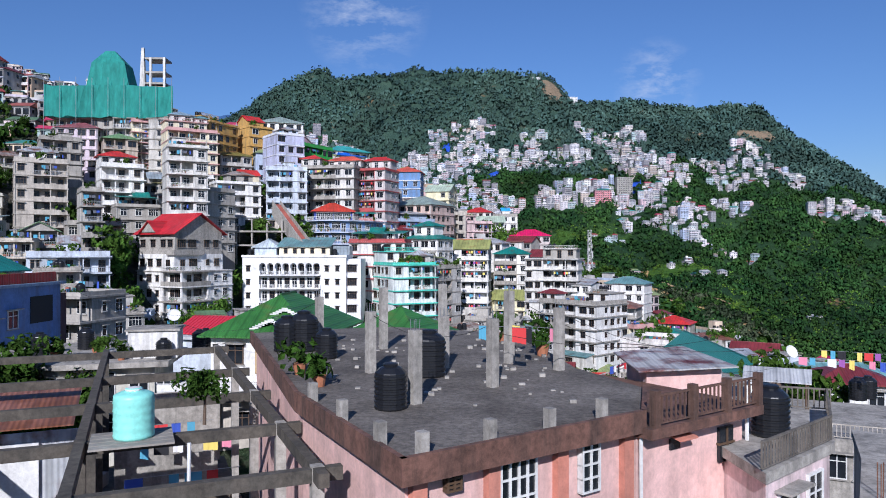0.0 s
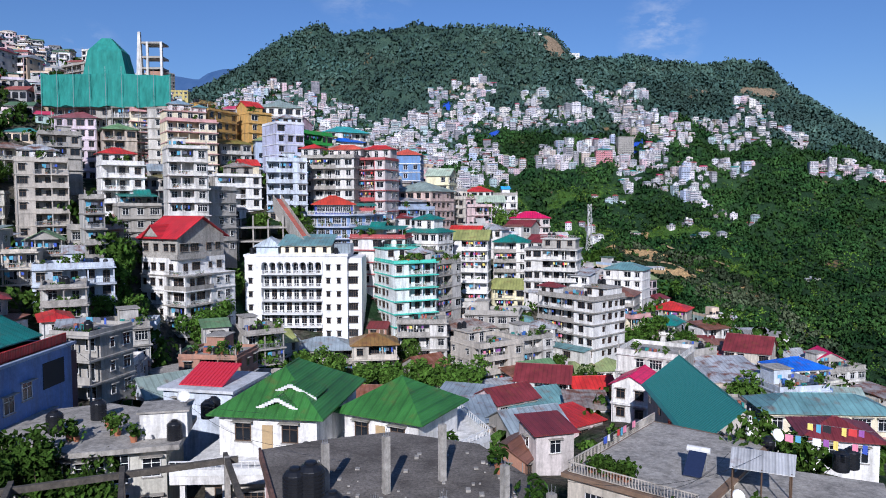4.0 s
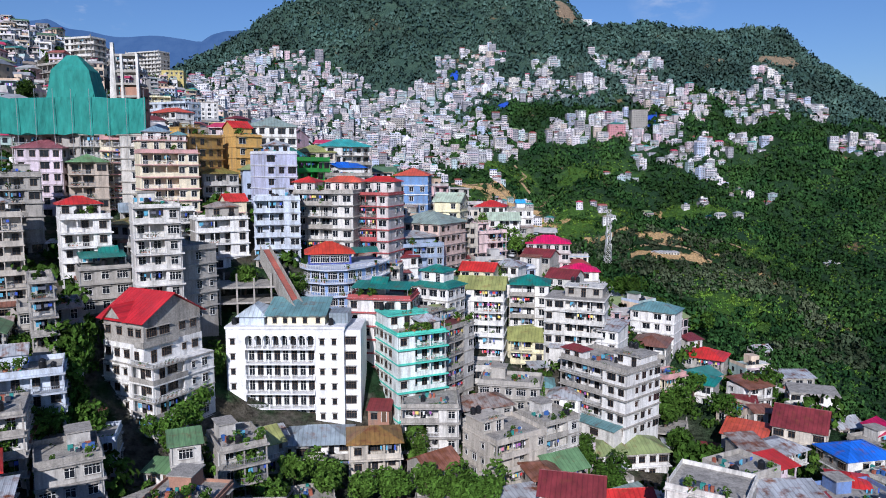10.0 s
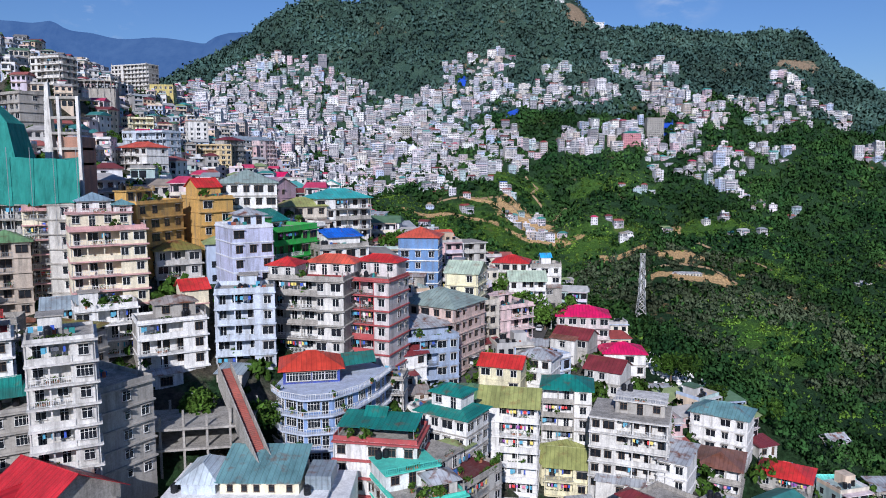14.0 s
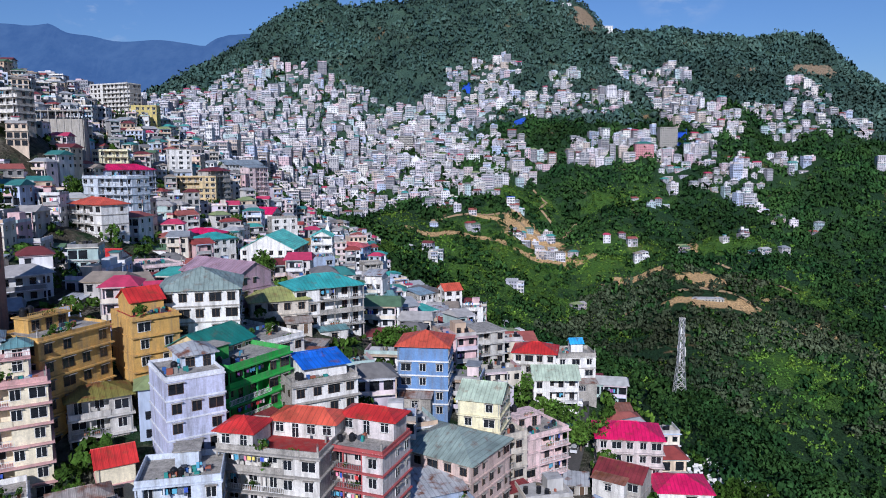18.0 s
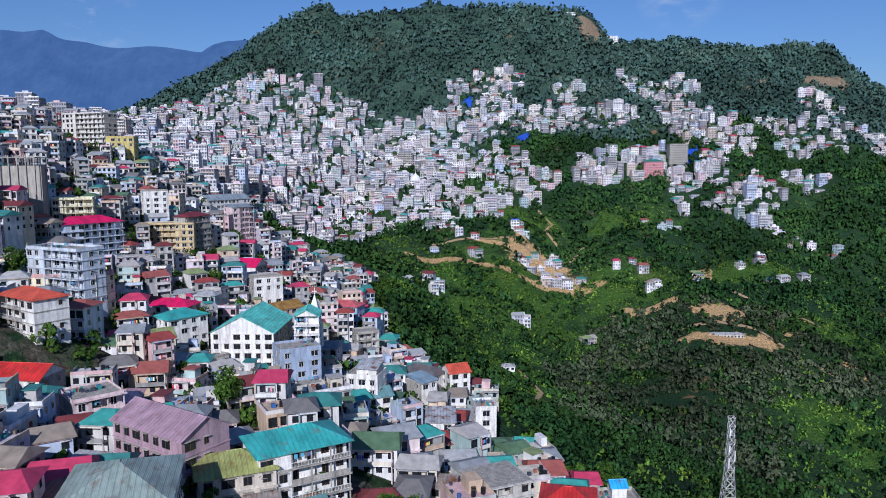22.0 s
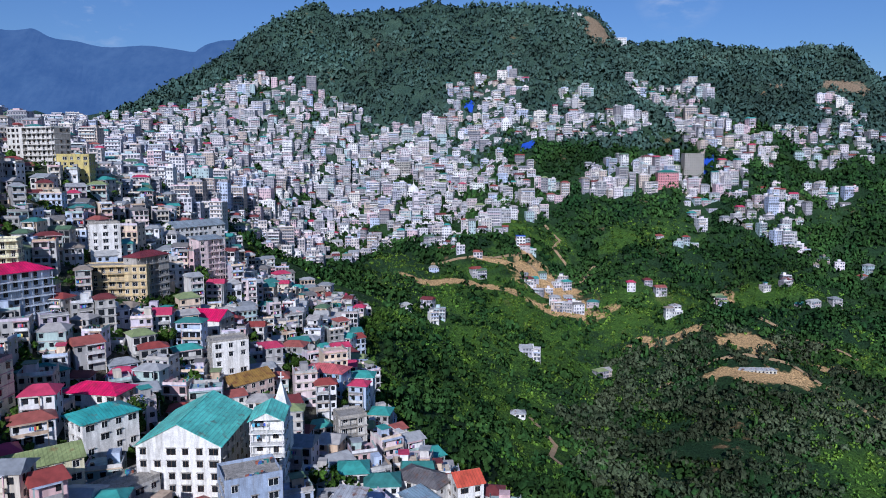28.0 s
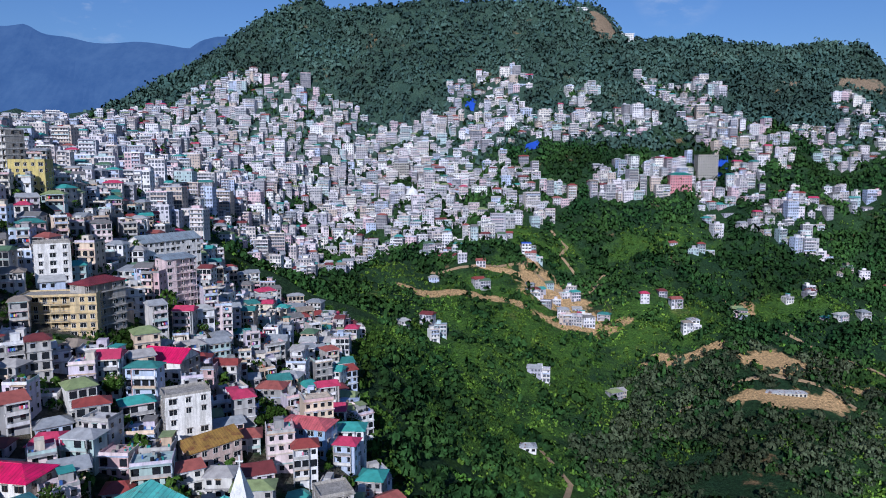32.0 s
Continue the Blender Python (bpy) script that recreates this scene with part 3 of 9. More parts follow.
plot("leftred", -58.3, 106.9, 92.6, 4.0, 8, 32, 2, "hip", "white", "red", "win")
plot("leftlow", -44.9, 84.7, 94.4, 5.7, 8, -14, 2, "terrace", "grey", "concrete", "balc")
plot("upperleft", -153.7, 306.0, 169.3, 22.7, 10, -32, 4, "terrace", "grey", "concrete", "balc")
plot("upperleftb", -187.2, 392.6, 193.9, 16.9, 10, -18, 4, "terrace", "whitegrey", "concrete", "balc")
plot("redwhite", -119.3, 325.4, 152.2, 17.4, 9, -32, 3, "hip", "white", "redorange", "balc")
plot("magshed", 30.8, 110.4, 81.3, 6.0, 8, -32, 2, "gable", "white", "magenta", "win")
plot("longwhite", 36.2, 119.1, 84.2, 11.0, 10, -32, 3, "terrace", "whitegrey", "concrete", "win")
plot("greyframetwo", 49.4, 130.1, 82.2, 8.9, 8, 28, 3, "terrace", "grey", "concrete", "win")
plot("bluehip", 86.2, 161.2, 71.7, 11.4, 9, 12, 2, "hip", "white", "blue", "win")
plot("redlow", 75.6, 148.9, 71.0, 6.7, 8, -19, 1, "hip", "bluegrey", "red", "win")
plot("navyhouse", 74.9, 141.3, 71.2, 14.0, 10, 11, 2, "terrace", "blue", "concrete", "win")
plot("greycourt", 51.9, 118.0, 79.8, 10.0, 12, 0, 3, "shed", "grey", "tin", "balc")
plot("tealwhite", 59.2, 110.9, 80.1, 9.2, 9, 11, 2, "terrace", "bluewhite", "concrete", "win")
plot("magentalow", 99.1, 174.6, 71.2, 6.0, 8, -7, 1, "gable", "grey", "magenta", "win")
plot("whitebig", 99.5, 167.8, 69.9, 11.5, 12, 18, 2, "terrace", "whitegrey", "concrete", "win")
plot("gardenroof", -36.9, 111.4, 85.7, 9.8, 9, -7, 3, "garden", "brick", "concrete", "balc")
plot("tarphut", -40.9, 128.9, 87.6, 4.5, 5, 23, 1, "shed", "lightgrey", "green", "win")
plot("lineshed", -52.3, 99.3, 92.1, 3.7, 6, 23, 1, "shed", "white", "tin", "win")
plot("terracelow", -49.1, 99.6, 87.0, 8.6, 8, 6, 2, "terrace", "whitegrey", "concrete", "balc")
plot("rusthut", -63.2, 121.3, 90.8, 4.3, 6, 18, 1, "shed", "grey", "rust", "win")
plot("bluewhiteup", -133.4, 367.3, 159.4, 23.3, 10, -24, 4, "terrace", "bluewhite", "concrete", "balc")
plot("tealtwo", 49.6, 86.4, 84.0, 15.6, 7, -4, 1, "hip", "cream", "tealgrey", "win")
plot("maroonhiplow", 39.6, 66.5, 87.4, 6.6, 6, -15, 1, "hip", "white", "maroon", "win")


# set-back storeys and pavilions on the roofs: from-to across the width, from-to in depth, height, roof, wall, cover
UPPER = dict(
    cream=[(-0.5, 0.34, 0.24, 0.95, 3.0, "rail", "cream", "pink"), (-0.36, 0.1, 0.45, 0.9, 5.4, "hip", "white", "bluetin"), (0.12, 0.36, 0.3, 0.6, 4.6, "hip", "white", "tealgrey")],
    creamleft=[(-0.1, 0.5, 0.35, 0.95, 2.6, "hip", "green", "roofgreen")],
    greenwhite=[(-0.5, 0.3, 0.42, 0.98, 3.0, "rail", "mintwhite", "teal"), (0.02, 0.42, 0.08, 0.4, 2.2, "hip", "lightgrey", "tin")],
    grayred=[(-0.5, -0.14, 0.02, 0.5, 2.7, "hip", "whitegrey", "red"), (-0.14, 0.5, 0.52, 0.98, 2.7, "hip", "whitegrey", "redorange")],
    maroonwhite=[(-0.5, 0.45, 0.5, 0.98, 3.2, "hip", "maroonwhite", "red")],
    orangeleft=[(-0.3, 0.25, 0.6, 0.98, 2.4, "rail", "ochre", "rust")],
    lavender=[(-0.1, 0.5, 0.4, 0.95, 2.2, "hip", "skywhite", "tin")],
    tealmulti=[(-0.3, 0.3, 0.2, 0.8, 3.4, "hip", "white", "tealgreen")],
    greytower=[(-0.5, 0.1, 0.45, 0.98, 3.0, "rail", "lightgrey", "maroon"), (0.12, 0.5, 0.5, 0.95, 2.4, "hip", "whitegrey", "olivegreen")],
    concreteflat=[(-0.5, -0.2, 0.05, 0.3, 2.2, "hip", "white", "maroon"), (0.1, 0.5, 0.4, 0.9, 2.6, "rail", "white", "concrete")],
    pinkwhite=[(-0.4, 0.2, 0.5, 0.95, 2.6, "rail", "pink", "concrete")],
    roundwhite=[(-0.45, 0.3, 0.4, 0.95, 2.8, "rail", "beige", "concrete")],
    boxtwo=[(-0.45, 0.0, 0.5, 0.98, 2.6, "rail", "beigegrey", "concrete")],
    whiteleft=[(-0.5, 0.35, 0.35, 0.95, 2.8, "hip", "white", "red")],
    blockb=[(-0.2, 0.4, 0.45, 0.95, 2.6, "hip", "grey", "rustgrey")],
    leftgrey=[(-0.4, 0.3, 0.4, 0.95, 2.8, "hip", "white", "tin")],
    churchtower=[], unfinished=[(-0.2, 0.45, 0.3, 0.95, 2.7, "rail", "grey", "concrete")])


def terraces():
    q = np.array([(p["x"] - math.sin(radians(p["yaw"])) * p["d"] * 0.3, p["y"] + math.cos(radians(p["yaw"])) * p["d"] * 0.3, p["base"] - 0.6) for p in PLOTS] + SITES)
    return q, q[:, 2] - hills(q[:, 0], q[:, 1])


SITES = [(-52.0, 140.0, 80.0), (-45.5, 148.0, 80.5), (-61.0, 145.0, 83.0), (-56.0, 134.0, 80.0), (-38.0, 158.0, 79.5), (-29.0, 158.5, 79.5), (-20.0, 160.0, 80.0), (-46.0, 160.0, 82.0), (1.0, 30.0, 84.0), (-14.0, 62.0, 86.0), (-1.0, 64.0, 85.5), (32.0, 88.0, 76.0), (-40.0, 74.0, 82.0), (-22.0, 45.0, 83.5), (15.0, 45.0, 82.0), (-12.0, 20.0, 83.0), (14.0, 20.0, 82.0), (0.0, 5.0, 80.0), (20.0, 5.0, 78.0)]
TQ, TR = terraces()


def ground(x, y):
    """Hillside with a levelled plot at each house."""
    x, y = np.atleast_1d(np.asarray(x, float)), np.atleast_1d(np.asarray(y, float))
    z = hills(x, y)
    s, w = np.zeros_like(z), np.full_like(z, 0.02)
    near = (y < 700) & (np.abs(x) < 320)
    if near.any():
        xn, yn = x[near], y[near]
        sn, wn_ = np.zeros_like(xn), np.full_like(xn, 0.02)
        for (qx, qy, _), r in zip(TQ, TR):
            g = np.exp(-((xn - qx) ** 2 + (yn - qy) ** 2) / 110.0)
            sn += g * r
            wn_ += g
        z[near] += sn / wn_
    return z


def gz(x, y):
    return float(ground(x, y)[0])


# ---- ground sheet ----
def steps(*spans):
    out = []
    for a, b, s in spans:
        out += list(np.arange(a, b, s))
    return np.array(out + [spans[-1][1]])


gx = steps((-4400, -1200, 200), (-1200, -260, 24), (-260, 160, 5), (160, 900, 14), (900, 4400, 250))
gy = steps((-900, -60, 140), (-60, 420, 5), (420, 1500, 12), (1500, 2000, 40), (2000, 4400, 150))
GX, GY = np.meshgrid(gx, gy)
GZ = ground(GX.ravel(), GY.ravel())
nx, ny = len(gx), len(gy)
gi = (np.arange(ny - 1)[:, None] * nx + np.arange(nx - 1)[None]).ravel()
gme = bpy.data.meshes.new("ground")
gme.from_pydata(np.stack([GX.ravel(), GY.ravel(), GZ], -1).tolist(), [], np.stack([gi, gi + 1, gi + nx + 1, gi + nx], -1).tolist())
gme.shade_smooth()


def ground_material():
    m, t, n, l, p = nodes_of("hillside_ground")
    co = n.new("ShaderNodeNewGeometry").outputs["Position"]
    big = ramp(t, noise_of(t, co, 0.011, 4), 0.42, 0.6)
    mid = ramp(t, noise_of(t, co, 0.05, 6), 0.35, 0.7)
    fine = ramp(t, noise_of(t, co, 0.6, 9, (1, 1, 1), 0.72), 0.3, 0.7, 0.25, 1.75)
    c = mixer(t, (0.018, 0.046, 0.022), (0.036, 0.078, 0.030), big)
    c = mixer(t, c, (0.017, 0.038, 0.015), mid)
    # bluer from y 1120 on: painted haze tint, matching the mountain leaves
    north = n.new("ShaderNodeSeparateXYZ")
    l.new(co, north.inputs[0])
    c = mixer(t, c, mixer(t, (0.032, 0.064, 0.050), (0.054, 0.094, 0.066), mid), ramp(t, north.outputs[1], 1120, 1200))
    soil = ramp(t, noise_of(t, co, 0.02, 8, (1, 1, 1), 0.7), 0.62, 0.68)
    c = mixer(t, c, (0.20, 0.13, 0.07), soil)
    # open grass
    for cx, cy, rx, ry in ((40, 800, 90, 120), (20, 625, 45, 75), (-35, 700, 50, 90), (165, 850, 60, 55), (30, 545, 22, 50), (250, 600, 50, 45), (330, 760, 40, 30), (300, 880, 60, 30), (70, 975, 60, 34), (200, 985, 60, 26)):
        mp = n.new("ShaderNodeMapping")
        mp.inputs[1].default_value = (-cx / rx, -cy / ry, 0)
        mp.inputs[3].default_value = (1 / rx, 1 / ry, 0)
        l.new(co, mp.inputs[0])
        ln = n.new("ShaderNodeVectorMath")
        ln.operation = "LENGTH"
        l.new(mp.outputs[0], ln.inputs[0])
        ad = n.new("ShaderNodeMath")
        ad.operation = "ADD"
        l.new(ln.outputs[1], ad.inputs[0])
        l.new(ramp(t, noise_of(t, co, 0.035, 8, (1, 1, 1), 0.7), 0.3, 0.7, -0.7, 0.7), ad.inputs[1])
        grassy = ramp(t, ad.outputs[0], 1.15, 0.5, 0.0, 0.72)
        c = mixer(t, c, mixer(t, (0.045, 0.105, 0.018), (0.090, 0.180, 0.026), ramp(t, noise_of(t, co, 0.12, 8, (1, 1, 1), 0.75), 0.36, 0.64)), grassy)
    # bare earth shelves cut into the slope
    for cx, cy, rx, ry in ((222, 726, 54, 14), (236, 772, 34, 20), (180, 792, 34, 7), (290, 752, 20, 9), (60, 905, 60, 6), (110, 880, 22, 16), (152, 800, 14, 10), (310, 700, 9, 14), (255, 900, 12, 18), (80, 905, 40, 30), (10, 860, 70, 9), (110, 860, 40, 14), (228, 1392, 26, 34), (600, 1335, 46, 18), (500, 1330, 26, 12)):
        mp = n.new("ShaderNodeMapping")
        mp.inputs[1].default_value = (-cx / rx, -cy / ry, 0)
        mp.inputs[3].default_value = (1 / rx, 1 / ry, 0)
        l.new(co, mp.inputs[0])
        ln = n.new("ShaderNodeVectorMath")
        ln.operation = "LENGTH"
        l.new(mp.outputs[0], ln.inputs[0])
        ad = n.new("ShaderNodeMath")
        ad.operation = "ADD"
        l.new(ln.outputs[1], ad.inputs[0])
        l.new(ramp(t, noise_of(t, co, 0.07, 5), 0.2, 0.8, -0.55, 0.55), ad.inputs[1])
        c = mixer(t, c, (0.50, 0.33, 0.16) if cy < 1200 else (0.24, 0.18, 0.12), ramp(t, ad.outputs[0], 0.95, 0.75))
    # trodden earth, rubble and concrete between the houses of the near hillside
    sx = n.new("ShaderNodeSeparateXYZ")
    l.new(co, sx.inputs[0])
    east = n.new("ShaderNodeMath")
    east.operation = "ADD"
    l.new(sx.outputs[0], east.inputs[0])
    half = n.new("ShaderNodeMath")
    half.operation = "MULTIPLY"
    half.inputs[1].default_value = 0.33
    l.new(sx.outputs[1], half.inputs[0])
    l.new(half.outputs[0], east.inputs[1])
    inside = n.new("ShaderNodeMath")
    inside.operation = "MULTIPLY"
    l.new(ramp(t, east.outputs[0], 128, 105), inside.inputs[0])
    l.new(ramp(t, sx.outputs[1], 620, 520), inside.inputs[1])
    town = n.new("ShaderNodeMath")
    town.operation = "MULTIPLY"
    l.new(inside.outputs[0], town.inputs[0])
    l.new(ramp(t, noise_of(t, co, 0.09, 5), 0.40, 0.52), town.inputs[1])
    c = mixer(t, c, mixer(t, (0.075, 0.065, 0.045), (0.15, 0.14, 0.12), mid), town.outputs[0])
    g = n.new("ShaderNodeVectorMath")
    g.operation = "SCALE"
    l.new(c, g.inputs[0])
    l.new(fine, g.inputs[3])
    l.new(g.outputs[0], p.inputs["Base Color"])
    p.inputs["Roughness"].default_value = 0.95
    p.inputs["Specular IOR Level"].default_value = 0.08
    bumped(t, noise_of(t, co, 0.35, 9, (1, 1, 1), 0.7), p, 1.0, 2.5)
    return m


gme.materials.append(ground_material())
backdrop = Build()
RX = [-3200, -2400, -1900, -1758, -1626, -1540, -1430, -1322, -1190, -1080, -1015, -948, -860, -640, -300, 0]
RZ = [560, 650, 700, 708, 702, 676, 655, 643, 640, 628, 610, 636, 664, 660, 560, 420]
prev = None
for i in range(121):
    x = -3200 + i * 26.7
    z = float(np.interp(x, RX, RZ)) + 9 * math.sin(x * 0.021) * math.sin(x * 0.0083)
    col = [(x + 40 * math.sin(k + x * 0.01), 2950 - 520 * (1 - k / 6) + 60 * math.sin(x * 0.012 + k) * (1 - k / 6), 60 + (z - 60) * (k / 6) ** 0.8) for k in range(7)]
    if prev:
        for k in range(6):
            backdrop.face([prev[k], col[k], col[k + 1], prev[k + 1]])
    prev = col


def range_material():
    m, t, n, l, p = nodes_of("distant_blue_range")
    co = n.new("ShaderNodeNewGeometry").outputs["Position"]
    # haze over the range put in as dark blue base colour
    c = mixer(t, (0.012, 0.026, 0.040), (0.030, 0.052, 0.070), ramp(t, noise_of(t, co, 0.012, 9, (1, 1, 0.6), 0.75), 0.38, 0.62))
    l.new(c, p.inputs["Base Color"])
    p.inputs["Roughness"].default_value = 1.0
    # blue glow added for the haze; the range is no light source
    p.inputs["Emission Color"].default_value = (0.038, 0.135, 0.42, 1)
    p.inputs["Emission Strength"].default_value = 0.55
    return m


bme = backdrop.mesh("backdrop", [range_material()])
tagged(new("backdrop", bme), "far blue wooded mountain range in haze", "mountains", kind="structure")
tagged(new("ground", gme), "steep green hillsides with bare earth patches and a deep valley", "ground", kind="structure")

# ---- kit of windows, tanks, plants ----
def window_mesh(name, w, h, bars, casing):
    b = Build()
    o = 0.07
    b.box(-w / 2 - o, -0.07, -h / 2 - o, w / 2 + o, 0.05, -h / 2, 0)
    b.box(-w / 2 - o, -0.07, h / 2, w / 2 + o, 0.05, h / 2 + o, 0)
    b.box(-w / 2 - o, -0.07, -h / 2, -w / 2, 0.05, h / 2, 0)
    b.box(w / 2, -0.07, -h / 2, w / 2 + o, 0.05, h / 2, 0)
    for i in range(1, bars):
        x = -w / 2 + w * i / bars
        b.box(x - 0.03, -0.055, -h / 2, x + 0.03, 0.04, h / 2, 0)
    b.box(-w / 2, -0.05, h * 0.2, w / 2, 0.04, h * 0.2 + 0.05, 0)
    b.face([(-w / 2, -0.02, -h / 2), (w / 2, -0.02, -h / 2), (w / 2, -0.02, h / 2), (-w / 2, -0.02, h / 2)], 1)
    b.box(-w / 2 - 0.15, -0.16, -h / 2 - o - 0.08, w / 2 + 0.15, 0.05, -h / 2 - o, 2)
    if h < 2:
        b.box(-w / 2 - 0.25, -0.5, h / 2 + o + 0.04, w / 2 + 0.25, 0.05, h / 2 + o + 0.12, 2)
    return b.mesh(name, [casing, GLASS, CONC])


WIN = {k: (window_mesh("window", 1.25, 1.45, 2, c), window_mesh("window", 2.0, 1.5, 4, c), window_mesh("window", 1.05, 2.15, 2, c), window_mesh("window", 0.75, 1.15, 1, c)) for k, c in (("white", WHITE), ("dark", DARKW))}


def tank_mesh(col):
    b = Build()
    prof = [(0.50, 0.0)]
    for i in range(7):
        z = 0.05 + i * 0.16
        prof += [(0.54, z), (0.54, z + 0.07), (0.51, z + 0.09), (0.51, z + 0.14)]
    prof += [(0.50, 1.18), (0.36, 1.32), (0.22, 1.38)]
    b.lathe(prof, 16)
    return b.mesh("tank", [col])


def lid_mesh(col):
    b = Build()
    b.lathe([(0.24, 1.37), (0.25, 1.43), (0.2, 1.47), (0.05, 1.49)], 12)
    return b.mesh("lid", [col])


TANK, LID = tank_mesh(PLASTIC), lid_mesh(PLASTIC)
MINT = plain("mint_plastic", (0.28, 0.72, 0.62), 0.45)


def water_tank(x, y, z, s=1.0, label="black ribbed plastic water tank on a rooftop", body=None, top=None):
    t = thing("water_tank", pose(x, y, z) @ Matrix.Scale(s, 4), label, "water tank", "rooftop water tanks")
    part("tank", body or TANK, None, t)
    part("lid", top or LID, None, t)
    return t


def leaf_cloud(n, r, h, size, seed, flat=1.0):
    """A crown of n leaf clumps, each a few bent leaves, thicker to the outside."""
    g = np.random.default_rng(seed)
    b = Build()
    lobes = g.normal(size=(7, 3)) * (0.42 * r, 0.42 * r, 0.28 * h)
    rad = g.uniform(0.38, 0.66, 7) * r
    for _ in range(n):
        k = g.integers(7)
        d = g.normal(size=3)
        d /= np.linalg.norm(d)
        c = lobes[k] + d * rad[k] * g.uniform(0.6, 1.05) * (1, 1, h / r)
        u = Vector(d + g.normal(size=3) * 0.7).normalized()
        s = u.orthogonal().normalized()
        s.rotate(Matrix.Rotation(g.uniform(0, 6.28), 3, u))
        t = u.cross(s)
        q = size * g.uniform(0.6, 1.4)
        c = Vector(c)
        b.face([c - s * q, c - t * q * 0.55 + u * q * 0.2, c + s * q, c + t * q * 0.55 + u * q * 0.2])
    return b


CROWNS = [leaf_cloud(900, 3.0, 3.2, 0.42, s).mesh("crown", [LEAF]) for s in (1, 2, 3, 4)]


def trunk_mesh(seed):
    g = random.Random(seed)
    b = Build()
    b.tube((0, 0, -1.5), (0.1, 0.05, 2.4), 0.28, 7, 0, 0.18)
    for i in range(5):
        a = i * 1.26 + g.uniform(-0.3, 0.3)
        e = (1.5 * math.cos(a), 1.5 * math.sin(a), 4.0 + g.uniform(0, 1.2))
        b.tube((0.1, 0.05, 2.0 + 0.15 * i), e, 0.11, 5, 0, 0.03)
    return b.mesh("trunk", [BARK])


TRUNKS = [trunk_mesh(s) for s in (1, 2)]


def tree(x, y, s=1.0, label="leafy green broadleaf tree among the houses", z=None, k=None):
    k = int(abs(x * 7 + y * 3)) if k is None else k
    t = thing("tree", pose(x, y, gz(x, y) if z is None else z, 0, 0, (k * 77) % 360) @ Matrix.Diagonal((s, s, s * (0.85 + 0.1 * (k % 4)), 1)), label, "tree")
    part("trunk", TRUNKS[k % 2], None, t)
    part("crown", CROWNS[k % 4], None, t, at=pose(0, 0, 4.6))
    return t


POT_CLAY = plain("terracotta", (0.36, 0.14, 0.07), 0.8)
POT = Build()
POT.lathe([(0.14, 0), (0.2, 0.3), (0.22, 0.32), (0.18, 0.33)], 10)
POT = POT.mesh("pot", [POT_CLAY])
BUSH = [leaf_cloud(60, 0.5, 0.5, 0.16, s).mesh("foliage", [LEAF]) for s in (11, 12)]


row_g = np.random.default_rng(31)
PLANTROW = []
for _k in range(3):
    rb_ = Build()
    for _ in range(70):
        c = Vector((row_g.uniform(-1.2, 1.2), row_g.uniform(-0.2, 0.2), row_g.uniform(0.15, 0.75)))
        u = Vector(row_g.normal(size=3)).normalized()
        s_ = u.orthogonal().normalized() * row_g.uniform(0.1, 0.24)
        t_ = u.cross(s_)
        rb_.face([c - s_, c - t_ * 0.5, c + s_, c + t_ * 0.5])
    for _ in range(5):
        x_ = row_g.uniform(-1.1, 1.1)
        rb_.box(x_ - 0.14, -0.14, 0, x_ + 0.14, 0.14, 0.26, 1)
    PLANTROW.append(rb_.mesh("plants", [LEAF, POT_CLAY]))


def potted_plant(x, y, z, s=1.0, k=0):
    t = thing("potted_plant", pose(x, y, z, 0, 0, k * 50) @ Matrix.Scale(s, 4), "bushy green plant in a clay pot on a terrace", "potted plant", "terrace plants")
    part("pot", POT, None, t)
    part("foliage", BUSH[k % 2], None, t, at=pose(0, 0, 0.6))
    return t


CLOTH = islands("laundry_cloth", [(0.6, 0.05, 0.05), (0.75, 0.75, 0.75), (0.05, 0.1, 0.45), (0.02, 0.02, 0.025), (0.7, 0.25, 0.35), (0.1, 0.35, 0.5), (0.75, 0.6, 0.15), (0.3, 0.1, 0.35)], 0.9, "object", 0.1)
GARMENTS = []
for gw, gh in ((0.4, 0.6), (0.34, 0.75), (0.6, 0.65)):
    gb = Build()
    for gk in range(3):
        x0, x1 = -gw / 2 + gw * gk / 3, -gw / 2 + gw * (gk + 1) / 3
        gb.box(x0, 0.02 * (gk % 2), -gh * (0.92 + 0.04 * gk), x1, 0.03 + 0.02 * (gk % 2), 0)
    GARMENTS.append(gb.mesh("garment", [CLOTH]))


CLOTHES = islands("hung_cloth", [(0.6, 0.05, 0.05), (0.75, 0.75, 0.75), (0.05, 0.1, 0.45), (0.02, 0.02, 0.025), (0.7, 0.25, 0.35), (0.1, 0.35, 0.5), (0.75, 0.6, 0.15), (0.3, 0.1, 0.35), (0.7, 0.7, 0.72), (0.12, 0.13, 0.16)], 0.9, "island", 0.1)
HOUSEHOLD = islands("stored_goods", [(0.10, 0.08, 0.06), (0.25, 0.24, 0.22), (0.04, 0.05, 0.07), (0.32, 0.1, 0.06), (0.04, 0.12, 0.35), (0.16, 0.13, 0.09), (0.55, 0.54, 0.5), (0.03, 0.25, 0.22)], 0.8)
cloth_g = random.Random(17)
LAUNDRY, GOODS = [], []
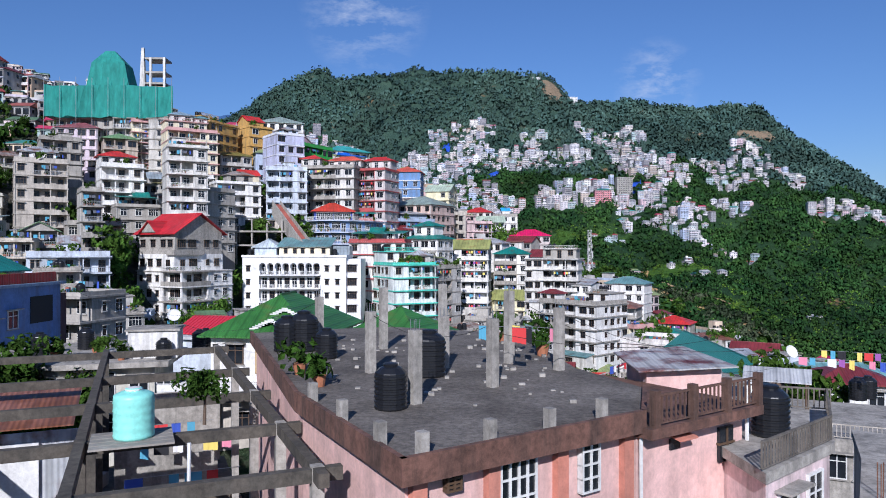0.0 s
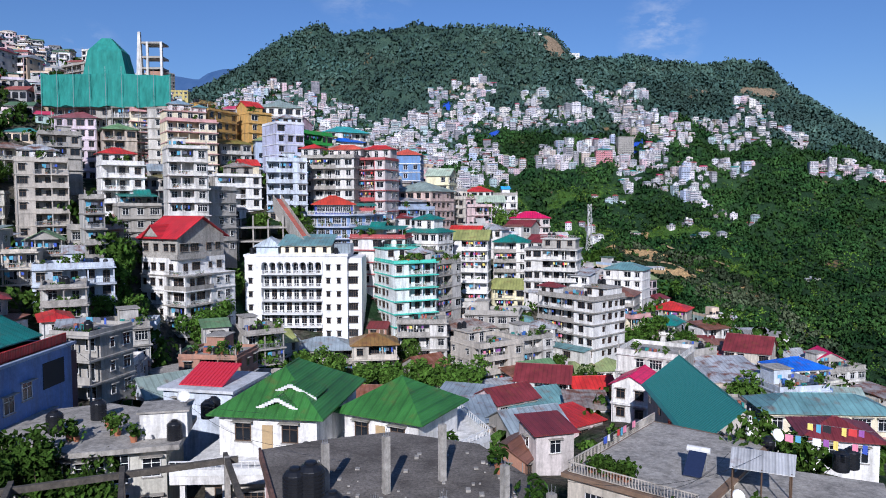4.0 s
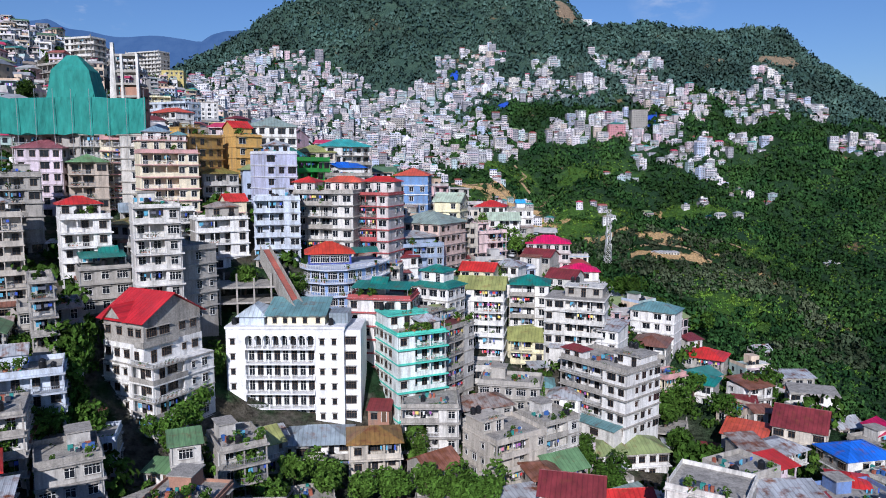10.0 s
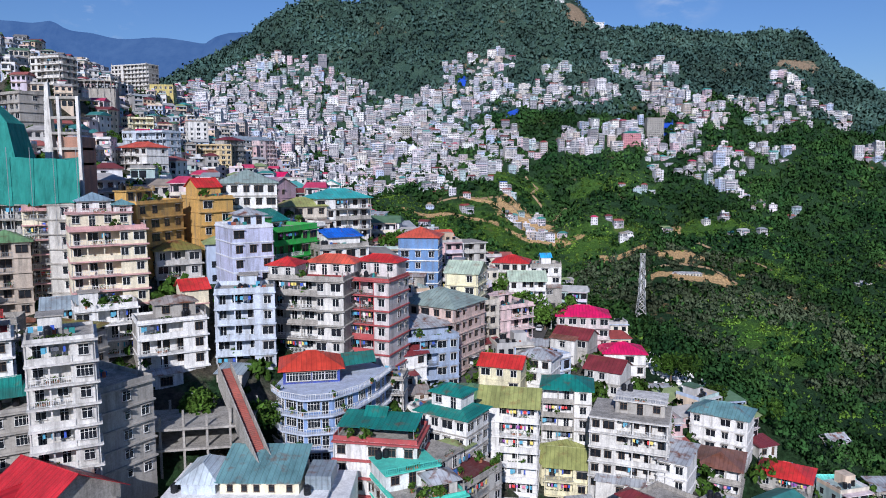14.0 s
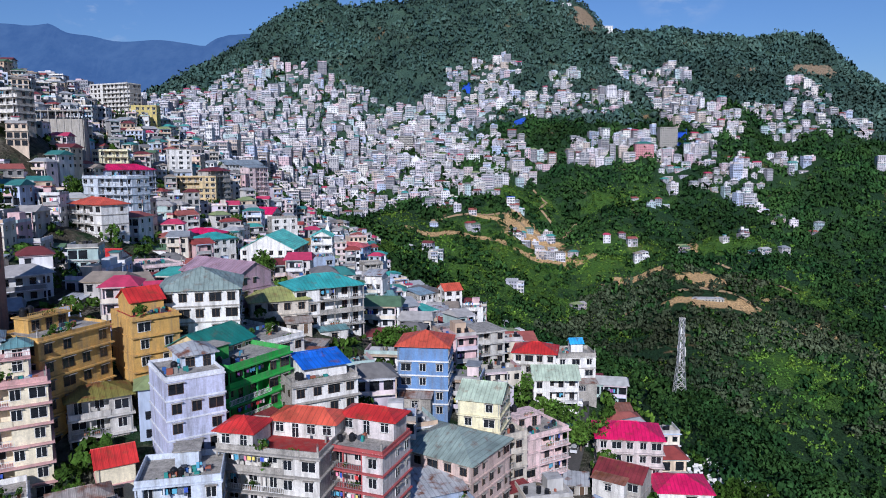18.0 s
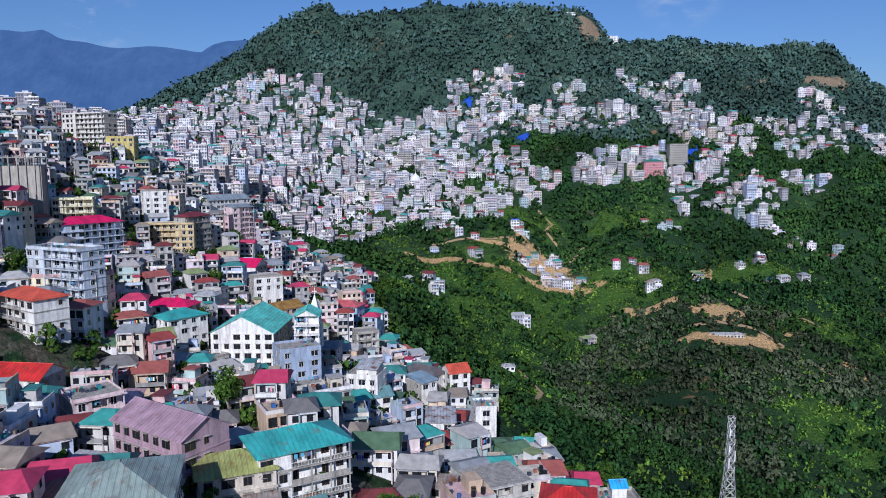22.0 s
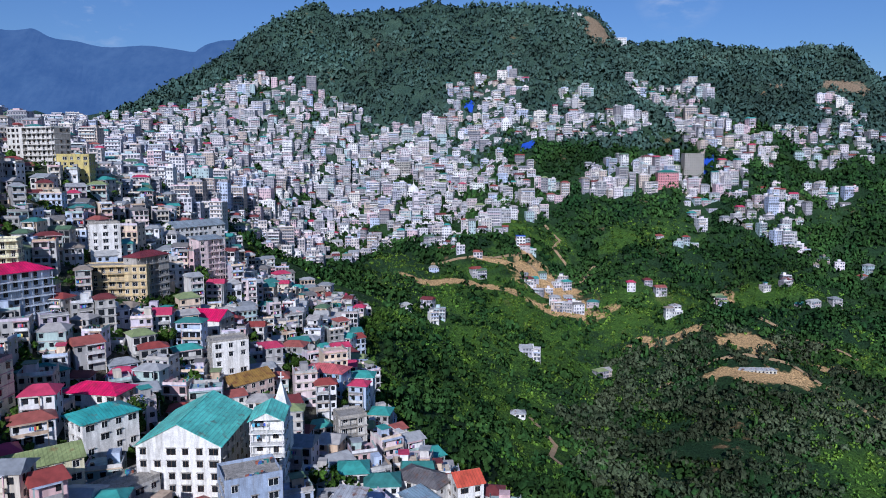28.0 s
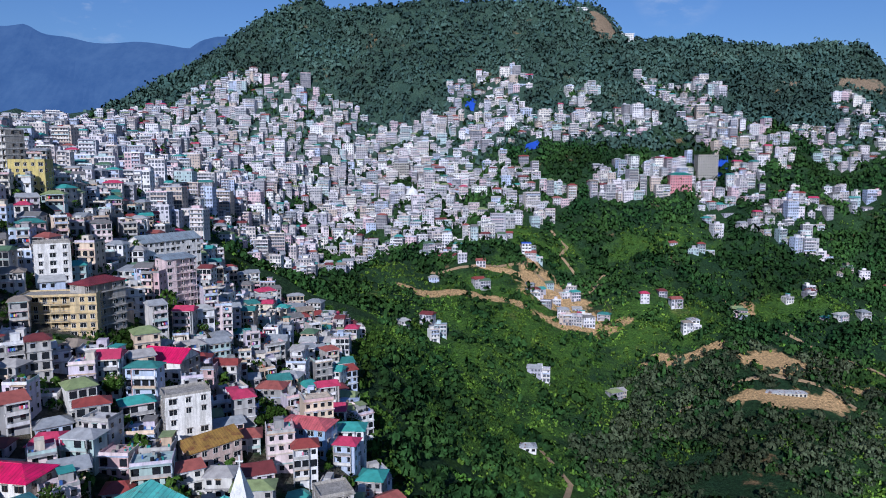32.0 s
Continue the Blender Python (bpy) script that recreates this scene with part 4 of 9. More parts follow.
for _k in range(5):
    lb = Build()
    x_ = -1.5
    while x_ < 1.4:
        w_, h_ = cloth_g.uniform(0.28, 0.7), cloth_g.uniform(0.45, 1.0)
        if cloth_g.random() < 0.8:
            y_ = cloth_g.uniform(-0.04, 0.04)
            lb.box(x_, y_, -h_, x_ + w_, y_ + 0.03, 0)
        x_ += w_ + 0.06
    LAUNDRY.append(lb.mesh("laundry", [CLOTHES]))
    lb = Build()
    for _ in range(16):
        x_, y_, s_ = cloth_g.uniform(-1.7, 1.7), cloth_g.uniform(-0.8, 0.8), cloth_g.uniform(0.1, 0.42)
        lb.box(x_ - s_, y_ - s_ * 0.7, 0, x_ + s_, y_ + s_ * 0.7, cloth_g.uniform(0.15, 0.95))
    GOODS.append(lb.mesh("stored_goods", [HOUSEHOLD]))


def washing_line(m, length, k):
    t = thing("washing_line", m, "washing line with coloured laundry hung along a balcony", "laundry", "washing lines")
    b = Build()
    b.tube((-length / 2, 0, 0), (length / 2, 0, 0), 0.012, 4)
    part("line", b, METAL, t)
    n = max(2, int(length / 0.62))
    for i in range(n):
        if (i * 7 + k) % 4:
            part("garment", GARMENTS[(i + k) % 3], None, t, at=pose(-length / 2 + (i + 0.5) * length / n, 0, 0))
    return t


# ---- houses ----
WORDS = dict(whitegrey="greyish white", maroonwhite="maroon and white", bluegrey="blue-grey", pinkbeige="pinkish beige", pinkgrey="pinkish grey", paleyellow="pale yellow",
             whitered="white and red", lightgrey="light grey", beigegrey="beige-grey", mintwhite="white and mint", bluewhite="bluish white", brownwhite="brown and white",
             skyblue="sky-blue", skywhite="pale blue", pinkwhite="pink and white", creamgrey="greyish cream", creamyellow="cream-yellow", towerblue="blue", concrete="bare concrete", greygreen="grey-green",
             tealgreen="dark teal", tealgrey="grey-teal", redorange="orange-red", olivegreen="olive-green", rustgrey="rusty grey", brownmoss="mossy brown", maroonpink="dusky maroon",
             redpink="faded red", ochrebrown="ochre-brown", pinkroof="pink", mauveroof="mauve", bright="bright blue", palegreen="pale green", darkgrey="dark grey", bluetin="blue tin", roofgreen="green", moss="mossy")
NUMS = {1: "one", 2: "two", 3: "three", 4: "four", 5: "five", 6: "six", 7: "seven", 8: "eight"}


def hip_roof(b, x0, y0, x1, y1, z, rise, over=0.6, m=0):
    x0, y0, x1, y1 = x0 - over, y0 - over, x1 + over, y1 + over
    w, d = x1 - x0, y1 - y0
    th = 0.14
    ring = [(x0, y0), (x1, y0), (x1, y1), (x0, y1)]
    low = [(x, y, z - th) for x, y in ring]
    eave = [(x, y, z) for x, y in ring]
    if w >= d:
        a, c = (x0 + d / 2, (y0 + y1) / 2, z + rise), (x1 - d / 2, (y0 + y1) / 2, z + rise)
    else:
        a, c = ((x0 + x1) / 2, y0 + w / 2, z + rise), ((x0 + x1) / 2, y1 - w / 2, z + rise)
    b.face(low[::-1], m)
    for i in range(4):
        b.face([low[i], low[(i + 1) % 4], eave[(i + 1) % 4], eave[i]], m)
    if w >= d:
        b.face([eave[0], eave[1], c, a], m)
        b.face([eave[1], eave[2], c], m)
        b.face([eave[2], eave[3], a, c], m)
        b.face([eave[3], eave[0], a], m)
    else:
        b.face([eave[0], eave[1], a], m)
        b.face([eave[1], eave[2], c, a], m)
        b.face([eave[2], eave[3], c], m)
        b.face([eave[3], eave[0], a, c], m)
    b.tube((a[0], a[1], a[2] + 0.02), (c[0] + 0.01, c[1], c[2] + 0.02), 0.09, 5, m)


def gable_roof(b, x0, y0, x1, y1, z, rise, along="x", over=0.5, m=0):
    th = 0.12
    if along == "x":
        ym = (y0 + y1) / 2
        for s, ye in ((1, y0 - over), (-1, y1 + over)):
            ze = z - rise * over / ((y1 - y0) / 2)
            low = [(x0 - over, ye, ze), (x1 + over, ye, ze), (x1 + over, ym, z + rise), (x0 - over, ym, z + rise)]
            if s < 0:
                low = low[::-1]
            b.solid(low, [(x, y, q + th) for x, y, q in low], m)
        b.tube((x0 - over, ym, z + rise + th), (x1 + over, ym, z + rise + th), 0.1, 5, m)
    else:
        xm = (x0 + x1) / 2
        for s, xe in ((1, x0 - over), (-1, x1 + over)):
            ze = z - rise * over / ((x1 - x0) / 2)
            low = [(xe, y1 + over, ze), (xe, y0 - over, ze), (xm, y0 - over, z + rise), (xm, y1 + over, z + rise)]
            if s < 0:
                low = low[::-1]
            b.solid(low, [(x, y, q + th) for x, y, q in low], m)
        b.tube((xm, y0 - over, z + rise + th), (xm, y1 + over, z + rise + th), 0.1, 5, m)


def gable_wall(b, x0, y0, x1, y1, z, rise, along="x", m=0):
    if along == "x":
        ym = (y0 + y1) / 2
        for xx in (x0, x1 - 0.2):
            b.solid([(xx, y0, z), (xx + 0.2, y0, z), (xx + 0.2, y1, z), (xx, y1, z)], [(xx, ym - 0.02, z + rise), (xx + 0.2, ym - 0.02, z + rise), (xx + 0.2, ym + 0.02, z + rise), (xx, ym + 0.02, z + rise)], m)
    else:
        xm = (x0 + x1) / 2
        for yy in (y0, y1 - 0.2):
            b.solid([(x0, yy, z), (x1, yy, z), (x1, yy + 0.2, z), (x0, yy + 0.2, z)], [(xm - 0.02, yy, z + rise), (xm + 0.02, yy, z + rise), (xm + 0.02, yy + 0.2, z + rise), (xm - 0.02, yy + 0.2, z + rise)], m)


def railing(b, x0, x1, y, z, h=0.95, gap=0.3, m=0):
    b.box(x0, y - 0.04, z + h - 0.07, x1, y + 0.04, z + h, m)
    b.box(x0, y - 0.03, z + 0.08, x1, y + 0.03, z + 0.13, m)
    n = max(2, int((x1 - x0) / gap))
    for i in range(n + 1):
        x = x0 + (x1 - x0) * i / n
        b.box(x - 0.025, y - 0.025, z + 0.1, x + 0.025, y + 0.025, z + h - 0.05, m)


LINES = [0]


def house(p, detail=2):
    """One house with its parts; detail 2 near, 1 middle distance."""
    g = random.Random(int(abs(p["x"]) * 131 + abs(p["y"]) * 17))
    fy = radians(p["yaw"])
    drop = min(gz(p["x"] + math.sin(fy) * 2.5 + math.cos(fy) * e, p["y"] - math.cos(fy) * 2.5 + math.sin(fy) * e) for e in (-p["w"] * 0.5, 0, p["w"] * 0.5))
    more = 0 if p["style"] == "frame" else max(0, min(2, round((p["base"] - drop - 0.6) / 3.0)))
    p["base"] -= 3.0 * more
    p["st"] += more
    w, d, st = p["w"], p["d"], p["st"]
    H = p["top"] - p["base"]
    sh = H / st
    roof, style = p["roof"], p["style"]
    top_words = {"terrace": "and flat terrace roof", "garden": "and planted roof terrace", "frame": "and unfinished open top", "canopy": f"and {WORDS.get(p['cover'], p['cover'])} rooftop canopy",
                 "penthouse": f"and {WORDS.get(p['cover'], p['cover'])} rooftop gable"}.get(roof, f"and {WORDS.get(p['cover'], p['cover'])} sheet-metal roof")
    label = f"{WORDS.get(p['wall'], p['wall'])} {NUMS[min(8, st)]}-storey house with {'balconies' if style.endswith('balc') else 'windows'} {top_words}"
    if len(label.replace("-", " ").split()) > 12:
        label = label.replace(" with balconies and", " with").replace(" with windows and", " with").replace(" and white", "").replace(" and red", "").replace(" and mint", "")
    t = thing("house", pose(p["x"], p["y"], p["base"], 0, 0, p["yaw"]), label, "house", "hillside houses")
    wm, rm = wall_mat(p["wall"]), roof_mat(p["cover"])
    casing = "dark" if g.random() < 0.38 else "white"
    x0, x1 = -w / 2, w / 2
    balc = style.endswith("balc")
    back = 1.9 if balc else 0.0
    trim = wm
    if p["wall"] == "cream":
        trim = paint("trim_pink", (0.62, 0.36, 0.34), 0.4)
    elif p["wall"] == "mintwhite":
        trim = paint("trim_mint", (0.10, 0.62, 0.48), 0.2)
    elif p["wall"] == "towerblue":
        trim, casing = WHITE, "white"
    elif p["wall"] in ("whitered", "maroonwhite"):
        trim = paint("trim_red", (0.42, 0.08, 0.08), 0.3)
    elif p["wall"] in ("lavender", "green"):
        trim = paint("trim_pale", (0.72, 0.74, 0.78), 0.3) if p["wall"] == "lavender" else wm
    elif p["wall"] in ("white", "whitegrey", "lightgrey", "grey", "beigegrey") and g.random() < 0.5:
        trim = CONC
    rail_m = WHITE if p["wall"] in ("cream", "white", "mintwhite", "lavender", "green", "whitegrey", "pink") else METAL
    found = 9.0
    g2 = random.Random(int(abs(p["x"]) * 57 + abs(p["y"]) * 113))
    flat = roof in ("terrace", "garden")
    setb = g2.uniform(2.0, 0.34 * d) if flat and not p.get("title") and st >= 3 and d >= 7.5 and style != "frame" and g2.random() < 0.55 else 0.0
    ledge = g2.choice((0.14, 0.3, 0.45, 0.6))
    side_m = CONC if p["wall"] in ("white", "whitegrey", "lightgrey", "beigegrey", "bluewhite", "creamgrey", "cream", "pinkwhite") and g2.random() < 0.4 else wm
    solid_l = g.random() < 0.5
    wing = w * (0.34 if w > 8 else 0.0) * (1 if balc else 0)
    b = Build()
    if style == "frame":
        # columns and slabs with the walls only partly filled in
        cols = max(2, round(w / 3.6))
        for i in range(cols + 1):
            for yy in (0, d / 2, d - 0.35):
                xx = x0 + (w - 0.35) * i / cols
                b.box(xx, yy, -found, xx + 0.35, yy + 0.35, H + (1.1 if i % 2 else 0.7))
        b.box(x0 + 0.4, d * 0.45, -found, x1 - 0.4, d - 0.2, H - sh)
        part("concrete_frame", b, [wm], t)
    else:
        low_h = H - sh if setb else H
        b.box(x0, back, -found, x1, d, low_h)
        if setb:
            b.box(x0 + 0.02, setb, low_h, x1 - 0.02, d - 0.02, H)
        if wing:
            a0, a1 = (x0, x0 + wing) if solid_l else (x1 - wing, x1)
            b.box(a0, 0.0, -found, a1, back, low_h)
        for i in range(0, len(b.m), 6):
            b.m[i + 3] = b.m[i + 5] = 1
        part("wall", b, [wm, side_m], t)
        if p["y"] < 265 and g2.random() < 0.6:
            b = Build()
            for xx in (x0 + 0.25, x1 - 0.25)[: g2.choice((1, 2))]:
                b.tube((xx, back - 0.07 if not wing else -0.07, -2.0), (xx + 0.01, back - 0.07 if not wing else -0.07, low_h - 0.3), 0.06, 5)
            part("drainpipe", b, [METAL], t)
        if detail == 2 and g2.random() < 0.42 and w > 6.5 and p["y"] < 300:
            # lean-to room against the foot of the front
            aw, ad, ah = w * g2.uniform(0.35, 0.75), g2.uniform(1.8, 3.0), g2.uniform(2.3, 3.0) * g2.choice((1, 1, 2))
            ax = g2.uniform(x0, x1 - aw)
            b = Build()
            b.box(ax, -ad, -found, ax + aw, -0.02, ah)
            ann = part("lean_to", b, [g2.choice((CONC, wm, wall_mat("whitegrey")))], t)
            b = Build()
            lo = [(ax - 0.3, -ad - 0.5, ah - 0.05), (ax + aw + 0.3, -ad - 0.5, ah - 0.05), (ax + aw + 0.3, -0.05, ah + 0.5), (ax - 0.3, -0.05, ah + 0.5)]
            b.solid(lo, [(a, c, z + 0.08) for a, c, z in lo])
            part("lean_to_roof", b, [roof_mat(g2.choice(("tin", "rust", "rustgrey", "tin", "tealgrey", "maroon")))], ann, "tin lean-to roof")
            part("window", WIN[casing][g2.choice((0, 1))], None, ann, at=pose(ax + aw * 0.5, -ad - 0.01, ah - 1.35))
    # floors: edge bands, balconies
    bx0, bx1 = (x0 + wing, x1) if solid_l else (x0, x1 - wing)
    for s in range(1, st + 1):
        z = s * sh
        if s == st and roof in ("hip", "gable", "shed", "gablefront"):
            continue
        sb = Build()
        e = 0.14
        sb.box(x0 - e, (setb if s == st and setb else 0) - max(e, ledge), z - 0.26, x1 + max(e, ledge * 0.7), d + e, z - 0.02)
        if not balc and detail < 2:
            continue
        part("floor_slab", sb, [trim if style != "frame" else CONC], t)
    if setb:
        rb_ = Build()
        if g2.random() < 0.5:
            railing(rb_, x0, x1, 0.05, H - sh, gap=0.3 if p["y"] < 240 else 0.6)
        else:
            rb_.box(x0, -0.1, H - sh - 0.02, x1, 0.06, H - sh + 0.8)
        part("terrace_rail", rb_, [g2.choice((rail_m, wm, trim))], t)
        for i in range(g2.choice((1, 2, 3)) if p["y"] < 330 else 0):
            part("planter", PLANTROW[g2.randrange(3)], None, t, "row of green potted plants", pose(g2.uniform(x0 + 1.3, x1 - 1.3), 0.45, H - sh + 0.02))
        if g2.random() < 0.5:
            # tin awning over part of the terrace
            ab = Build()
            a0 = g2.uniform(x0, x0 + 0.4 * w)
            a1 = min(x1, a0 + w * g2.uniform(0.35, 0.7))
            lo = [(a0, 0.3, H - 0.75), (a1, 0.3, H - 0.75), (a1, setb, H - 0.3), (a0, setb, H - 0.3)]
            ab.solid(lo, [(a, c, z + 0.07) for a, c, z in lo], 0)
            for xx in (a0 + 0.1, a1 - 0.2):
                ab.box(xx, 0.4, H - sh, xx + 0.1, 0.5, H - 0.72, 1)
            part("awning", ab, [rm if p["cover"] != "concrete" else roof_mat(g2.choice(("tin", "tealgreen", "rustgrey", "maroon"))), METAL], t, "sheet-metal awning over the terrace")
    if balc:
        for s in range(0, st - 1 if setb else st):
            z = s * sh
            bb = Build()
            if s:
                if p["cover"] and g.random() < 0.45 and detail == 2:
                    bb.box(bx0, -0.12, z - 0.02, bx1, 0.0, z + 0.9, 1)
                else:
                    railing(bb, bx0, bx1, 0.0, z, gap=0.28 if p["y"] < 240 else 0.6)
            k = max(1, round((bx1 - bx0) / 3.6))
            for i in range(k + 1):
                xx = bx0 + (bx1 - bx0 - 0.22) * i / k
                bb.box(xx, 0.02, z, xx + 0.22, 0.24, z + sh - 0.25, 1)
            part("balcony", bb, [rail_m, wm if p["wall"] in ("cream", "mintwhite") else trim], t)
            if s and p["y"] < 300 and g.random() < 0.4 and bx1 - bx0 > 3.2:
                part("planter", PLANTROW[g.randrange(3)], None, t, "row of green potted plants", pose(g.uniform(bx0 + 1.3, bx1 - 1.3), 0.35, z + 0.25, 0, 0, 0))
            if g2.random() < 0.45 and bx1 - bx0 > 3.3 and p["y"] < 420:
                part("laundry", LAUNDRY[g2.randrange(5)], None, t, "line of coloured washing", pose(g2.uniform(bx0 + 1.6, bx1 - 1.6), 0.3, z + sh - 0.75))
            if detail == 2 and g.random() < 0.30 and LINES[0] < 36 and bx1 - bx0 > 3:
                LINES[0] += 1
                washing_line(t.matrix_world @ pose((bx0 + bx1) / 2, -0.06, z + 2.3), min(6.0, (bx1 - bx0) * 0.8), LINES[0])
            if detail == 2 and s and g.random() < 0.35 and p["y"] < 230:
                q = t.matrix_world @ Vector((g.uniform(bx0 + 0.5, bx1 - 0.5), 0.4, z))
                potted_plant(q.x, q.y, q.z, g.uniform(0.9, 1.5), LINES[0] + s)
    # windows
    if style != "frame":
        pitch = 2.35 if p["y"] < 200 else 2.6 if detail == 2 else 3.0
        cx, cy = -6.0, min(p["y"] - 40, 230)
        fy = radians(p["yaw"])
        faces = [("front", x0, x1)]
        rx, ry = math.cos(fy), math.sin(fy)
        tox, toy = cx - p["x"], cy - p["y"]
        if rx * tox + ry * toy > -0.02 * math.hypot(tox, toy):
            faces.append(("right", 0, d))
        elif -rx * tox - ry * toy > -0.02 * math.hypot(tox, toy):
            faces.append(("left", 0, d))
        banded = p["y"] > (175 if p.get("title") else 120)
        bands = [Build() for s in range(st)]
        for side, a, c in faces:
            n = max(1, int((c - a - 0.6) / pitch))
            for s in range(st):
                row = g.randrange(3)
                band = bands[s]
                for i in range(n):
                    u = a + (c - a) * (i + 0.5) / n
                    zc = s * sh + 1.55
                    if g.random() < 0.13 and p["y"] > 100:
                        continue
                    kind = 1 if (i + row) % 3 == 0 and (c - a) / n > 2.4 else 0
                    yy = 0.0
                    if side == "front":
                        if setb and s == st - 1:
                            yy = setb
                        elif balc and bx0 - 0.3 < u < bx1 + 0.3:
                            yy = back
                            if (i + s) % 2 == 0:
                                kind, zc = 2, s * sh + 1.1
                        mloc = pose(u, yy - 0.01, zc)
                    elif side == "right":
                        if u < max(back, setb if s == st - 1 else 0) + 0.7:
                            continue
                        kind = 3 if (i + row) % 2 else kind
                        mloc = pose(x1 + 0.01, u, zc, 0, 0, 90)
                    else:
                        if u < max(back, setb if s == st - 1 else 0) + 0.7:
                            continue
                        kind = 3 if (i + row) % 2 else kind
                        mloc = pose(x0 - 0.01, u, zc, 0, 0, -90)
                    if banded:
                        wx, wz = ((0.63, 0.73), (1.0, 0.75), (0.53, 1.08), (0.38, 0.58))[kind]
                        for x_, z_, y_, m_ in ((wx + 0.09, wz + 0.09, -0.05, 0), (wx, wz, -0.075, 1)):
                            lo = [mloc @ Vector((u_, v_, -z_)) for u_, v_ in ((-x_, y_), (x_, y_), (x_, 0.05), (-x_, 0.05))]
                            hi = [mloc @ Vector((u_, v_, z_)) for u_, v_ in ((-x_, y_), (x_, y_), (x_, 0.05), (-x_, 0.05))]
                            band.solid(lo, hi, m_)
                        lo = [mloc @ Vector((u_, v_, -wz)) for u_, v_ in ((-0.04, -0.1), (0.04, -0.1), (0.04, 0), (-0.04, 0))]
                        hi = [mloc @ Vector((u_, v_, wz)) for u_, v_ in ((-0.04, -0.1), (0.04, -0.1), (0.04, 0), (-0.04, 0))]
                        band.solid(lo, hi, 0)
                        if yy == 0.0 or side != "front":
                            lo = [mloc @ Vector((u_, v_, wz + 0.14)) for u_, v_ in ((-wx - 0.2, -0.5), (wx + 0.2, -0.5), (wx + 0.2, 0.05), (-wx - 0.2, 0.05))]
                            band.solid(lo, [q + Vector((0, 0, 0.08)) for q in lo], 2)
                    else:
                        part("window", WIN[casing][kind], None, t, at=mloc)
        for band in bands:
            if band.v:
                part("window_row", band, [WHITE if casing == "white" else DARKW, GLASS, CONC], t)
    # roof
    rb = Build()
    cover_label = f"{WORDS.get(p['cover'], p['cover'])} sheet roof"
    if roof == "hip":
        hip_roof(rb, x0, 0, x1, d, H + 0.02, 0.30 * min(w, d) * 0.75)
        part("roof", rb, [rm], t, cover_label)
    elif roof in ("gable", "gablefront"):
        along = "y" if roof == "gablefront" or w < d * 0.8 else "x"
        rise = 0.26 * (d if along == "x" else w)
        gb = Build()
        gable_wall(gb, x0, 0, x1, d, H, rise, along)
        part("gable", gb, [wm], t)
        gable_roof(rb, x0, 0, x1, d, H, rise, along)
        part("roof", rb, [rm], t, cover_label)
    elif roof == "shed":
        low = [(x0 - 0.5, -0.6, H + 0.02), (x1 + 0.5, -0.6, H + 0.02), (x1 + 0.5, d + 0.4, H + 0.16 * d), (x0 - 0.5, d + 0.4, H + 0.16 * d)]
        rb.solid(low, [(a, c, z + 0.1) for a, c, z in low])
        part("roof", rb, [rm], t, cover_label)
    elif roof != "frame":
        ph, yf = g2.choice((0.5, 0.75, 0.9)), setb
        rb.box(x0, yf, H, x1, yf + 0.16, H + ph)
        rb.box(x0, d - 0.16, H, x1, d, H + ph)
        rb.box(x0, yf + 0.16, H, x0 + 0.16, d - 0.16, H + ph)
        rb.box(x1 - 0.16, yf + 0.16, H, x1, d - 0.16, H + ph)
        part("parapet", rb, [trim], t)
        fb = Build()
        fb.box(x0 + 0.16, yf + 0.16, H - 0.02, x1 - 0.16, d - 0.16, H + 0.05)
        part("roof_deck", fb, [CONC if p["cover"] not in ("pink", "red", "maroon") else paint("deck_" + p["cover"], tuple(0.6 * c for c in ROOF[p["cover"]]))], t)
        if p["y"] < 300:
            for i in range(g.choice((0, 1, 2, 3))):
                part("planter", PLANTROW[g.randrange(3)], None, t, "row of green potted plants", pose(g.uniform(x0 + 1.4, x1 - 1.4), yf + 0.45, H + 0.05, 0, 0, 0))
        if p["y"] < 420 and w > 5.5:
            for i in range(g2.choice((1, 1, 2))):
                part("stored_goods", GOODS[g2.randrange(5)], None, t, "household goods stored on the roof", pose(g2.uniform(x0 + 1.9, x1 - 1.9), g2.uniform(yf + 1.1, d - 1.2), H + 0.05, 0, 0, g2.choice((0, 90, 180)) if d - yf > 6 else 0))
            if g2.random() < 0.45:
                part("laundry", LAUNDRY[g2.randrange(5)], None, t, "line of coloured washing", pose(g2.uniform(x0 + 1.6, x1 - 1.6), yf + (d - yf) * g2.uniform(0.3, 0.6), H + 1.6))
        if g.random() < 0.5:
            for xx in (x0 + 0.15, x1 - 0.4):
                cs = Build()
                cs.box(xx, yf + 0.15, H + 0.4, xx + 0.25, yf + 0.4, H + 1.5)
                for k in range(4):
                    cs.tube((xx + 0.05 + 0.15 * (k % 2), yf + 0.2 + 0.15 * (k // 2), H + 1.5), (xx + 0.05 + 0.15 * (k % 2), yf + 0.2 + 0.15 * (k // 2), H + 2.1), 0.015, 3)
                part("column_stub", cs, [CONC], t)
        if detail == 2 and g.random() < 0.75 and p.get("title") not in UPPER:
            sbx = Build()
            hx = x0 + w * g.uniform(0.1, 0.55)
            hw, hd = min(3.2, w * 0.35), min(3.6, d * 0.4)
            if roof == "penthouse":
                hx, hw, hd = x0 + w * 0.15, w * 0.7, d * 0.6
            sbx.box(hx, d * 0.95 - hd, H, hx + hw, d * 0.95, H + 2.5)
            hd_ob = part("stair_head", sbx, [wm], t)
            tb = Build()
